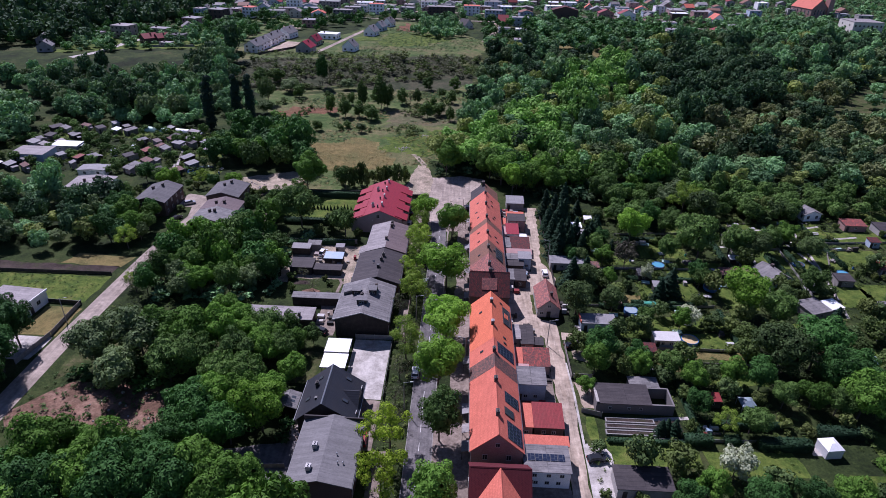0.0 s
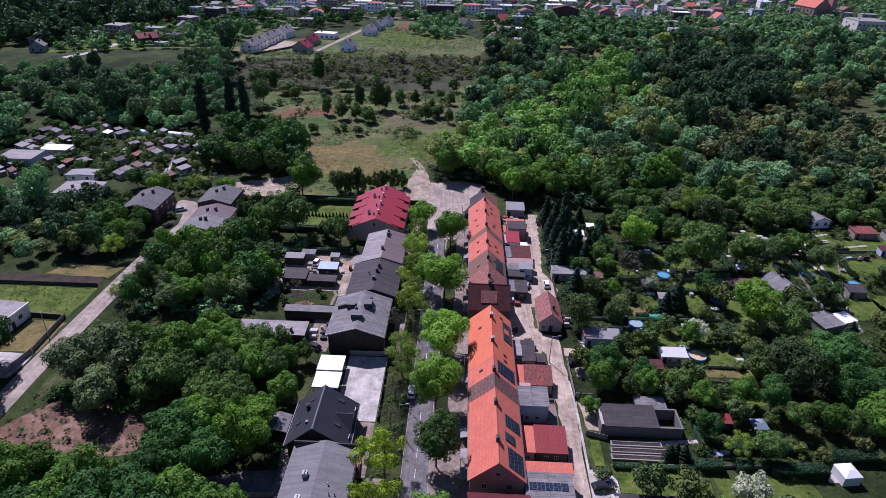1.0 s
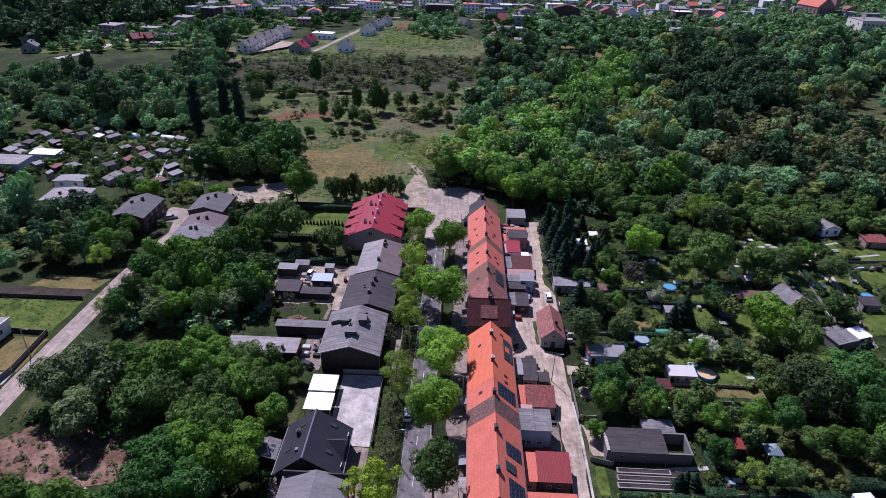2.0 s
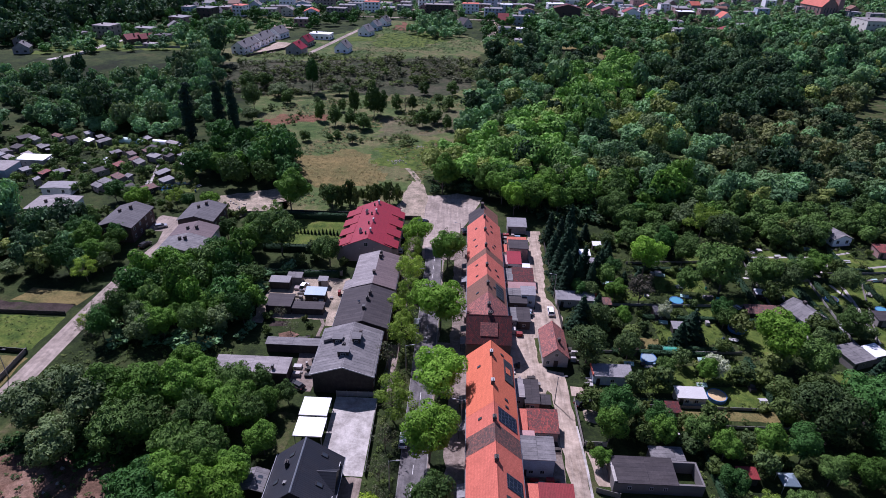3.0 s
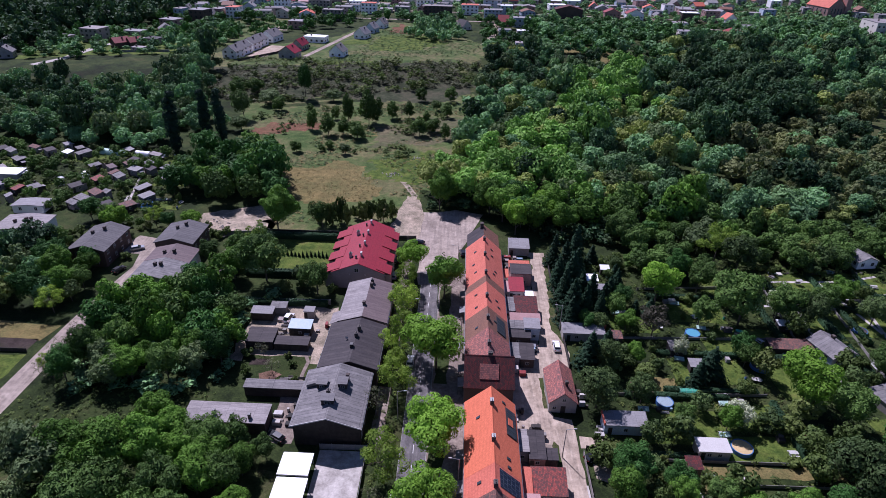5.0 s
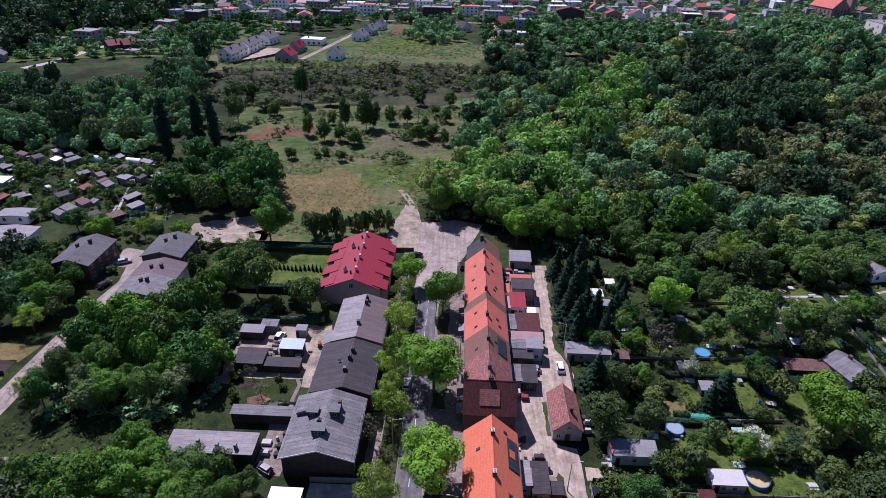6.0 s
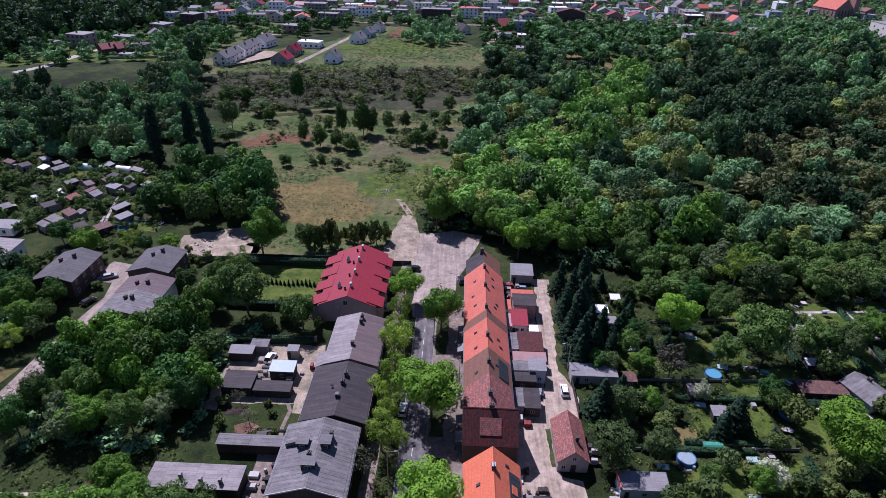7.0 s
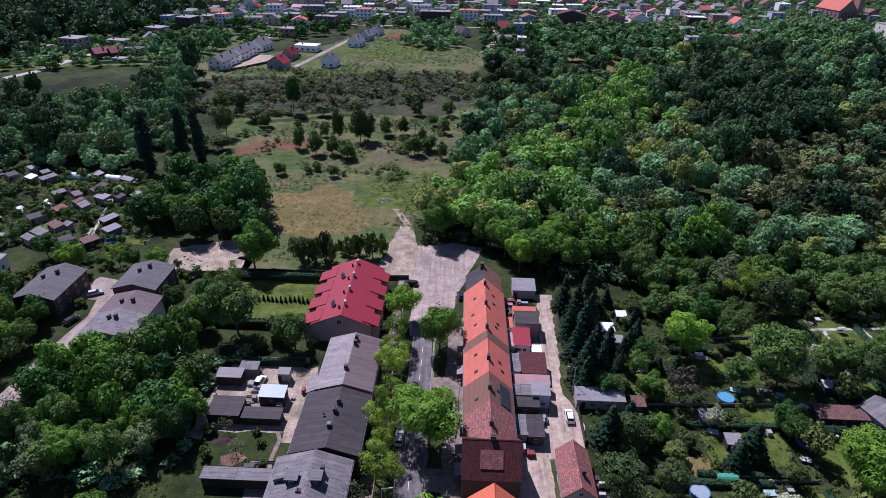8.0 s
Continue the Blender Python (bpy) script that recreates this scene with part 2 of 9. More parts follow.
M["feltdark"] = tiled("dark_brown_roofing_felt", (0.058, 0.050, 0.050), (0.046, 0.040, 0.042), (0.030, 0.027, 0.028), 1.0, 7.0, stain=0.4, dirt=(0.095, 0.080, 0.077), mortar=0.04, big=0.5, streaks=0.22)
M["feltblue"] = tiled("slate_grey_roofing", (0.165, 0.158, 0.156), (0.145, 0.139, 0.137), (0.10, 0.097, 0.096), 1.1, 8.0, stain=0.35, dirt=(0.235, 0.224, 0.217), mortar=0.02, streaks=0.18)
M["feltmid"] = tiled("dark_grey_roofing_felt", (0.112, 0.106, 0.106), (0.092, 0.087, 0.088), (0.05, 0.048, 0.05), 1.0, 7.0, stain=0.45, dirt=(0.16, 0.15, 0.145), mortar=0.04, big=0.4, streaks=0.2)
M["brownfelt"] = tiled("brown_roofing_felt", (0.150, 0.112, 0.108), (0.128, 0.096, 0.094), (0.08, 0.06, 0.06), 1.0, 7.0, stain=0.35, dirt=(0.19, 0.15, 0.14), mortar=0.03, big=0.4, streaks=0.15)
M["anthracite"] = tiled("anthracite_roof_sheets", (0.035, 0.038, 0.046), (0.03, 0.033, 0.04), (0.015, 0.016, 0.02), 0.40, 8.0, rough=0.45, stain=0.15, mortar=0.03)
M["paleroof"] = tiled("pale_grey_felt", (0.29, 0.262, 0.250), (0.245, 0.222, 0.213), (0.15, 0.137, 0.13), 1.0, 6.0, stain=0.7, dirt=(0.15, 0.135, 0.13), mortar=0.03, big=0.4, streaks=0.2)
M["soot"] = plain("sooty_cap", (0.09, 0.08, 0.075), 0.9, 0.4, 1.2)
M["eternit"] = tiled("fibre_cement_sheets", (0.27, 0.26, 0.26), (0.23, 0.22, 0.22), (0.14, 0.14, 0.14), 0.9, 2.4, stain=0.4, dirt=(0.13, 0.12, 0.10))
M["whiteroof"] = plain("white_metal_roof", (0.82, 0.82, 0.81), 0.4, 0.12, 0.5, dirt=(0.6, 0.6, 0.58))
M["palesheet"] = plain("pale_sheet_roof", (0.52, 0.50, 0.47), 0.6, 0.3, 0.5, dirt=(0.36, 0.34, 0.31))
M["brick"] = tiled("red_brick_wall", (0.40, 0.18, 0.145), (0.33, 0.145, 0.12), (0.34, 0.27, 0.24), 0.26, 0.08, swap="wall", stain=0.4, dirt=(0.10, 0.065, 0.055))
M["darkbrick"] = tiled("sooty_brick_wall", (0.115, 0.062, 0.05), (0.085, 0.05, 0.042), (0.09, 0.075, 0.065), 0.26, 0.08, swap="wall", stain=0.5, dirt=(0.045, 0.035, 0.032))
M["plaster"] = plain("grey_plaster", (0.36, 0.34, 0.32), 0.9, 0.45, 0.4)
M["cream"] = plain("cream_plaster", (0.62, 0.58, 0.50), 0.9, 0.3, 0.4, dirt=(0.35, 0.32, 0.27))
M["white"] = plain("white_render", (0.90, 0.89, 0.87), 0.85, 0.06, 0.4, dirt=(0.5, 0.48, 0.45))
M["pink"] = plain("dusty_pink_plaster", (0.42, 0.25, 0.23), 0.9, 0.35, 0.4)
M["brownwall"] = plain("taupe_plaster", (0.30, 0.25, 0.235), 0.9, 0.3, 0.4)
M["bluewall"] = plain("pale_blue_render", (0.42, 0.50, 0.58), 0.85, 0.3, 0.4)
M["timber"] = plain("dark_boards", (0.030, 0.024, 0.021), 0.85, 0.4, 0.8)
M["greytimber"] = plain("silvered_boards", (0.24, 0.22, 0.20), 0.9, 0.4, 0.8)
M["bark"] = plain("bark", (0.11, 0.085, 0.065), 0.95, 0.5, 1.2)
M["metal"] = plain("galvanised_metal", (0.42, 0.43, 0.44), 0.45, 0.25, 1.0, metal=0.7)
M["blackmetal"] = plain("black_painted_metal", (0.025, 0.025, 0.027), 0.5, 0.2, 1.0)
M["rubber"] = plain("tyre_rubber", (0.018, 0.018, 0.018), 0.85, 0.1)
M["chimney"] = plain("chimney_render", (0.085, 0.065, 0.057), 0.9, 0.5, 1.2, dirt=(0.03, 0.027, 0.025))
M["pot"] = plain("white_chimney_cap", (0.46, 0.44, 0.42), 0.7, 0.3, 1.2)
M["frame"] = plain("white_window_frame", (0.50, 0.49, 0.47), 0.5, 0.1)
M["fence"] = plain("concrete_fence", (0.25, 0.24, 0.225), 0.9, 0.5, 0.6)
M["bluesheet"] = plain("sky_blue_sheet_metal", (0.20, 0.31, 0.40), 0.5, 0.6, 0.6, dirt=(0.36, 0.40, 0.42))
M["poolblue"] = plain("pool_vinyl", (0.06, 0.16, 0.36), 0.5, 0.1)
M["poolpale"] = plain("pale_pool_liner", (0.24, 0.31, 0.34), 0.5, 0.2)
M["yellowcover"] = plain("ochre_pool_cover", (0.50, 0.36, 0.17), 0.7, 0.3)
M["tarp"] = plain("bright_blue_tarpaulin", (0.03, 0.22, 0.60), 0.5, 0.1)
M["foil"] = plain("greenhouse_foil", (0.40, 0.58, 0.50), 0.35, 0.2)
M["greenfoil"] = plain("green_tarpaulin", (0.06, 0.36, 0.24), 0.5, 0.2)
M["toyred"] = plain("orange_red_plastic", (0.70, 0.12, 0.06), 0.45, 0.1)
M["stone"] = plain("pale_rubble", (0.50, 0.46, 0.42), 0.9, 0.3, 0.8)
M["carwhite"] = plain("white_car_paint", (0.78, 0.78, 0.78), 0.25, 0.05, bump=0.0)
M["carblack"] = plain("black_car_paint", (0.02, 0.021, 0.024), 0.2, 0.05, bump=0.0)
M["cargrey"] = plain("silver_car_paint", (0.36, 0.37, 0.39), 0.28, 0.05, bump=0.0, metal=0.4)
M["carred"] = plain("red_car_paint", (0.30, 0.02, 0.02), 0.25, 0.05, bump=0.0)
M["panel"] = tiled("solar_cells", (0.018, 0.026, 0.05), (0.016, 0.023, 0.045), (0.10, 0.11, 0.12), 1.0, 0.8, rough=0.2, stain=0.0, mortar=0.03)
gm, gn, gl, gp = node_set("window_glass")
gp.inputs["Base Color"].default_value = (0.03, 0.035, 0.04, 1)
gp.inputs["Roughness"].default_value = 0.08
M["glass"] = gm
gm, gn, gl, gp = node_set("skylight_glass")
gp.inputs["Base Color"].default_value = (0.05, 0.06, 0.07, 1)
gp.inputs["Roughness"].default_value = 0.06
M["skyglass"] = gm
gm, gn, gl, gp = node_set("pool_water")
gp.inputs["Base Color"].default_value = (0.10, 0.30, 0.40, 1)
gp.inputs["Roughness"].default_value = 0.05
relief(gn, gl, gp, noise_tex(gn, gl, gn.new("ShaderNodeTexCoord").outputs["Object"], 2.0), 0.1)
M["water"] = gm

M["leaf_map"] = leafy("maple_leaves", (0.010, 0.031, 0.006), (0.145, 0.294, 0.035))
M["leaf_lime"] = leafy("lime_leaves", (0.006, 0.020, 0.007), (0.072, 0.185, 0.037))
M["leaf_ash"] = leafy("ash_leaves", (0.011, 0.029, 0.009), (0.135, 0.238, 0.050))
M["leaf_light"] = leafy("young_leaves", (0.045, 0.089, 0.014), (0.316, 0.445, 0.063), through=0.3)
M["leaf_yel"] = leafy("yellow_green_leaves", (0.092, 0.141, 0.010), (0.413, 0.563, 0.038), through=0.3)
M["leaf_wil"] = leafy("silver_willow_leaves", (0.018, 0.037, 0.015), (0.188, 0.261, 0.100))
M["leaf_dull"] = leafy("olive_leaves", (0.010, 0.024, 0.009), (0.116, 0.180, 0.053))
M["leaf_red"] = leafy("bronze_leaves", (0.036, 0.033, 0.023), (0.108, 0.104, 0.070))
M["leaf_bloss"] = leafy("blossoming_branches", (0.190, 0.220, 0.125), (0.560, 0.600, 0.400))
M["leaf_con"] = leafy("spruce_needles", (0.006, 0.018, 0.008), (0.022, 0.057, 0.026), through=0.1)
M["leaf_pop"] = leafy("poplar_leaves", (0.007, 0.020, 0.014), (0.028, 0.063, 0.041), through=0.2)
M["leaf_bare"] = leafy("sparse_buds", (0.057, 0.065, 0.034), (0.152, 0.163, 0.088))
M["leaf_wood"] = leafy("mixed_woodland_leaves", (0.012, 0.041, 0.024), (0.237, 0.439, 0.171), gold=0.2)
M["leaf_woodgold"] = leafy("olive_woodland_leaves", (0.018, 0.029, 0.014), (0.214, 0.244, 0.093), gold=0.4)
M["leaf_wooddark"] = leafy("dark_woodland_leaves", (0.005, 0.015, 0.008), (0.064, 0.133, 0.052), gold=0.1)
M["leaf_band"] = leafy("fresh_woodland_leaves", (0.033, 0.102, 0.022), (0.263, 0.482, 0.087), gold=0.1)
M["leaf_young"] = leafy("sapling_leaves", (0.024, 0.049, 0.011), (0.122, 0.203, 0.047))
M["leaf_hedge"] = leafy("hedge_leaves", (0.009, 0.024, 0.012), (0.034, 0.076, 0.032), through=0.15)
M["leaf_shrub"] = leafy("shrub_leaves", (0.009, 0.026, 0.007), (0.128, 0.185, 0.044), gold=0.3)
M["leaf_bright"] = leafy("bright_maple_leaves", (0.027, 0.075, 0.009), (0.234, 0.428, 0.042), through=0.25)
M["leaf_woodlight"] = leafy("light_woodland_leaves", (0.059, 0.094, 0.027), (0.365, 0.432, 0.109), gold=0.2)
M["leaf_straw"] = leafy("dry_grass", (0.105, 0.085, 0.030), (0.345, 0.275, 0.110))

# ======== building blocks ========
class Geo:
    """Corners and faces of one mesh."""

    def __init__(self):
        self.v, self.f = [], []

    def face(self, *pts):
        n = len(self.v)
        self.v += [tuple(p) for p in pts]
        self.f.append(tuple(range(n, n + len(pts))))
        return self

    def solid(self, low, high):
        """Between two rings of corners with the same count."""
        n, k = len(self.v), len(low)
        self.v += [tuple(p) for p in low] + [tuple(p) for p in high]
        self.f.append(tuple(range(n + k - 1, n - 1, -1)))
        self.f.append(tuple(range(n + k, n + 2 * k)))
        for i in range(k):
            j = (i + 1) % k
            self.f.append((n + i, n + j, n + k + j, n + k + i))
        return self

    def box(self, x0, x1, y0, y1, z0, z1):
        return self.solid([(x0, y0, z0), (x1, y0, z0), (x1, y1, z0), (x0, y1, z0)], [(x0, y0, z1), (x1, y0, z1), (x1, y1, z1), (x0, y1, z1)])

    def column(self, x, y, z0, z1, r0, r1, k=10):
        ring = [(math.cos(6.2832 * i / k), math.sin(6.2832 * i / k)) for i in range(k)]
        return self.solid([(x + r0 * a, y + r0 * b, z0) for a, b in ring], [(x + r1 * a, y + r1 * b, z1) for a, b in ring])

    def rod(self, a, b, r0, r1, k=6):
        a, b = Vector(a), Vector(b)
        way = (b - a).normalized()
        side = way.orthogonal().normalized()
        other = way.cross(side)
        ring = [side * math.cos(6.2832 * i / k) + other * math.sin(6.2832 * i / k) for i in range(k)]
        return self.solid([a + r0 * d for d in ring], [b + r1 * d for d in ring])

    def slab(self, pts, z0, z1):
        return self.solid([(x, y, z0) for x, y in pts], [(x, y, z1) for x, y in pts])

    def mesh(self, name, material, smooth=False):
        me = bpy.data.meshes.new(name)
        me.from_pydata(self.v, [], self.f)
        me.materials.append(material)
        if smooth:
            me.polygons.foreach_set("use_smooth", [True] * len(me.polygons))
        me.update()
        return me


def part(name, geo, material, parent, label="", smooth=False):
    ob = new(name, geo.mesh(name, material, smooth))
    ob.parent = parent
    if label:
        ob["label"] = label
    return ob


def thing(name, label, category, at=(0, 0, 0), turn=0, group="", kind=""):
    ob = new(name)
    ob.empty_display_size = 0.5
    ob.matrix_basis = pose(*at, 0, 0, turn)
    return tagged(ob, label, category, group, kind)


def single(name, geo, material, label, category, at=(0, 0, 0), turn=0, group="", kind="", smooth=False):
    ob = new(name, geo.mesh(name, material, smooth))
    ob.matrix_basis = pose(*at, 0, 0, turn)
    return tagged(ob, label, category, group, kind)


def inside(x, y, pts):
    hit = False
    j = len(pts) - 1
    for i in range(len(pts)):
        (xi, yi), (xj, yj) = pts[i], pts[j]
        if (yi > y) != (yj > y) and x < (xj - xi) * (y - yi) / (yj - yi) + xi:
            hit = not hit
        j = i
    return hit


KEEP_OUT = []  # rectangles where nothing is planted


def clear_of(x, y, margin=0.0):
    return not any(a - margin < x < b + margin and c - margin < y < d + margin for a, b, c, d in KEEP_OUT)


# ======== ground ========
def land(x, y):
    """Height of the ground: flat, with a scarp up to the far plateau."""
    foot = float(np.interp(x, [-350, -114, -37, 12, 100, 400], [345, 369, 403, 424, 455, 540]))
    s = min(1.0, max(0.0, (y - foot) / 72.0))
    return 8.0 * s * s * (3 - 2 * s)


def ground_sheet():
    xs = sorted(set([-3000, -1800, -1100, -800] + list(range(-620, 640, 20)) + [800, 1100, 1800, 3000]))
    ys = sorted(set([-2500, -1200, -500, -200, 0] + list(range(40, 320, 20)) + list(range(320, 640, 8)) + [680, 740, 820, 1000, 1400, 2000, 3200]))
    g = Geo()
    g.v = [(x, y, land(x, y)) for y in ys for x in xs]
    w = len(xs)
    g.f = [(j * w + i, j * w + i + 1, (j + 1) * w + i + 1, (j + 1) * w + i) for j in range(len(ys) - 1) for i in range(w - 1)]
    single("ground", g, M["ground"], "rough grassy ground with weeds and bare soil", "ground", kind="structure", smooth=True)


def patch(name, pts, material, label, lift=0.02, ragged=0.5, step=3.0, kind="structure", category="ground"):
    """A flat area with a worn, uneven border."""
    r = random.Random(round(pts[0][0] * 7 + pts[0][1] * 13))
    ring = []
    for (x0, y0), (x1, y1) in zip(pts, pts[1:] + pts[:1]):
        d = math.hypot(x1 - x0, y1 - y0)
        k = max(1, int(d / step)) if ragged else 1
        for i in range(k):
            f = i / k
            ring.append((x0 + (x1 - x0) * f + r.uniform(-ragged, ragged), y0 + (y1 - y0) * f + r.uniform(-ragged, ragged)))
    cx, cy = sum(p[0] for p in pts) / len(pts), sum(p[1] for p in pts) / len(pts)
    g = Geo()
    g.solid([(x, y, land(x, y) - 0.05) for x, y in ring], [(x, y, land(x, y) + lift) for x, y in ring])
    return single(name, g, material, label, category, kind=kind)


def drape(name, pts, material, label, lift=0.03, cell=2.5):
    """A patch that follows the slope of the land."""
    r = random.Random(len(pts) * 31 + round(pts[0][0]))
    x0, x1, y0, y1 = min(p[0] for p in pts), max(p[0] for p in pts), min(p[1] for p in pts), max(p[1] for p in pts)
    nx, ny = int((x1 - x0) / cell) + 2, int((y1 - y0) / cell) + 2
    g = Geo()
    for j in range(ny):
        for i in range(nx):
            x, y = x0 + i * cell + r.uniform(-1.1, 1.1), y0 + j * cell + r.uniform(-1.1, 1.1)
            g.v.append((x, y, land(x, y) + lift))
    for j in range(ny - 1):
        for i in range(nx - 1):
            wx, wy = x0 + (i + 0.5) * cell, y0 + (j + 0.5) * cell
            stray = noise.noise_vector(Vector((wx / 9, wy / 9, 2.0))) * 6
            if inside(wx + stray.x, wy + stray.y, pts):
                g.f.append((j * nx + i, j * nx + i + 1, (j + 1) * nx + i + 1, (j + 1) * nx + i))
    return single(name, g, material, label, "ground", kind="structure", smooth=True)


def strip(name, pts, width, material, label, lift=0.03, category="road"):
    """A road or path along a line."""
    left, right = [], []
    for i, (x, y) in enumerate(pts):
        a, b = pts[max(i - 1, 0)], pts[min(i + 1, len(pts) - 1)]
        d = math.hypot(b[0] - a[0], b[1] - a[1])
        nx, ny = -(b[1] - a[1]) / d * width / 2, (b[0] - a[0]) / d * width / 2
        left.append((x + nx, y + ny)), right.append((x - nx, y - ny))
    g = Geo()
    for i in range(len(pts) - 1):
        q = [left[i], right[i], right[i + 1], left[i + 1]]
        g.face(*[(x, y, land(x, y) + lift) for x, y in q])
    return single(name, g, material, label, category, kind="structure")


ground_sheet()
drape("meadow", [(-64, 226), (-20, 226), (-8, 262), (2, 290), (8, 352), (14, 430), (20, 520), (10, 560), (-30, 640), (-78, 640), (-100, 560), (-135, 520), (-178, 480), (-165, 440), (-135, 400), (-112, 350), (-100, 310), (-78, 296), (-60, 250)], M["meadow"], "overgrown meadow of dry and green grass", 0.03)
drape("straw_patch", [(-75, 282), (-65, 288), (-45, 297), (-30, 276), (-27, 260), (-44, 250), (-69, 252)], M["straw"], "straw-coloured dry grass in the meadow", 0.06)
drape("weed_patch", [(-104, 330), (-84, 334), (-66, 342), (-70, 352), (-96, 346)], M["rust"], "rust-coloured weeds in the meadow", 0.06)
drape("weed_patch", [(-44, 330), (-10, 334), (4, 346), (-8, 356), (-42, 350)], M["straw"], "dry tussocks in the meadow", 0.06)
drape("plateau_grass", [(-296, 440), (-240, 462), (-200, 472), (-160, 520), (-158, 585), (-200, 610), (-250, 560), (-300, 505)], M["lawn"], "rough grass round the western houses", 0.06)
drape("plateau_grass", [(-90, 470), (-30, 484), (16, 500), (20, 545), (-20, 575), (-60, 620), (-74, 600), (-72, 520)], M["meadow"], "dry grassland above the scarp", 0.07)
drape("plateau_grass", [(-70, 505), (-40, 505), (-8, 540), (-30, 570), (-66, 570)], M["lawn"], "green grass above the scarp", 0.1)
M["scarp"] = turf("scrubby_bank", [(0.30, (0.026, 0.032, 0.014)), (0.45, (0.046, 0.056, 0.028)), (0.58, (0.080, 0.076, 0.046)), (0.72, (0.050, 0.072, 0.030))], 0.09, 0.5)
M["tan"] = turf("brown_meadow", [(0.30, (0.060, 0.082, 0.030)), (0.46, (0.104, 0.108, 0.052)), (0.60, (0.150, 0.126, 0.072)), (0.75, (0.082, 0.100, 0.042))], 0.1, 0.5)
drape("scarp", [(-158, 437), (-60, 462), (-10, 474), (12, 440), (9, 418), (-12, 396), (-76, 400), (-134, 386)], M["scarp"], "steep brown bank with scrub", 0.09)
drape("meadow_patch", [(-43, 344), (-10, 366), (8, 372), (8, 332), (-36, 316)], M["tan"], "brown dry grass in the meadow", 0.07)
drape("meadow_patch", [(-37, 298), (-8, 313), (-3, 288), (-13, 270), (-33, 280)], M["lawn"], "lush green weeds in the meadow", 0.08)
drape("tan_patch", [(64, 520), (68, 548), (90, 560), (116, 542), (130, 490), (116, 488), (100, 518)], M["straw"], "dry tan grass clearing among the trees", 0.07)
drape("tan_patch", [(-58, 632), (-34, 592), (-52, 576), (-60, 600)], M["rust"], "brown fallow ground", 0.12)
drape("bank_grass", [(-240, 545), (-160, 500), (-150, 560), (-160, 640), (-200, 640)], M["meadow"], "green slope below the houses", 0.07)
drape("clearing", [(215, 330), (330, 420), (360, 470), (300, 460), (215, 370)], M["wild"], "scrubby clearing in the woodland", 0.05)
patch("bare_lot", [(-90, 226), (-90, 240), (-71, 248), (-60, 244), (-62, 224), (-80, 222)], M["sand"], "bare sandy lot with rubble", 0.03, 1.2)
patch("soil_patch", [(-96, 98), (-88, 109), (-64, 110), (-54, 104), (-56, 95), (-76, 93), (-90, 92)], M["soil"], "cleared reddish soil with weeds", 0.03, 1.2)
patch("verge", [(-92, 110), (-60, 128), (-40, 130), (-40, 136), (-60, 137), (-93, 130)], M["wild"], "shaded grassy strip beside a footpath", 0.02, 1.0)
strip("footpath", [(-94, 131), (-86, 132.5), (-76, 133), (-66, 134), (-56, 136)], 0.8, M["dirtroad"], "narrow trodden footpath", 0.04, "path")
# left road, field beside it
strip("side_road", [(-98, -90), (-98, 40), (-98, 96), (-98.3, 120), (-97.5, 150), (-97, 168), (-96, 184), (-94, 200), (-97, 214)], 5.6, M["old_asphalt"], "pale worn asphalt lane", 0.04)
patch("lawn", [(-140, 140), (-103, 142), (-102, 156), (-140, 156)], M["lawn"], "grass plot beside the lane", 0.02)
patch("garden_bed", [(-150, 158), (-103, 157), (-103, 162), (-150, 163)], M["bed"], "dug vegetable bed", 0.03)
patch("straw_patch", [(-122, 163), (-102, 162), (-101, 168), (-120, 170)], M["straw"], "dry grass beside the lane", 0.03)
patch("straw_patch", [(-112, 126), (-101.5, 126), (-101.5, 139), (-112, 139)], M["straw"], "dry grass by the gate", 0.02)
patch("driveway", [(-114, 116), (-102, 116), (-102, 125), (-114, 126)], M["concrete"], "concrete driveway", 0.05)
patch("court", [(-108, 208), (-90, 208), (-90, 217), (-104, 220)], M["old_asphalt"], "worn asphalt court between houses", 0.05, 0.3)
patch("court", [(-74, 198), (-66, 198), (-64, 216), (-72, 216)], M["paving"], "bare yard behind the house", 0.04, 0.6)
# street
strip("street", [(-3.0, -90), (-3.0, 10), (-3.0, 120), (-2.9, 170), (-3.3, 192), (-4, 204)], 5.4, M["asphalt"], "grey asphalt street with centre line", 0.05)
patch("turning_place", [(-7, 196), (-0.5, 196), (3.5, 206), (8, 226), (14, 247), (4, 250), (-12, 246), (-18, 238), (-18, 228), (-8, 222)], M["old_asphalt"], "worn asphalt turning place", 0.04, 0.5)
patch("dirt_end", [(-21, 226), (-9, 226), (-8, 244), (-11, 258), (-16, 262), (-18, 246)], M["sand"], "sandy end of the street", 0.06, 0.6)
strip("sand_path", [(-14, 252), (-13, 262), (-17, 272), (-22, 282), (-24, 292)], 2.4, M["sand"], "pale sandy path into the meadow", 0.07, "path")
for i in range(54):
    yy = -91.2 + i * 5.4
    single("centre_line", Geo().box(-3.06, -2.94, yy, yy + 2.4, 0.052, 0.056), M["paint"], "white dashed centre line", "road marking", kind="structure")
for sx0, sx1 in ((-5.85, -5.7), (-0.3, -0.15)):
    single("kerb", Geo().box(sx0, sx1, -90, 196, 0, 0.14), M["fence"], "concrete kerb along the street", "kerb", kind="structure")
patch("pavement", [(-13, -90), (-5.85, -90), (-5.85, 196), (-13, 196)], M["ground"], "grassy verge with street trees", 0.10, 0)
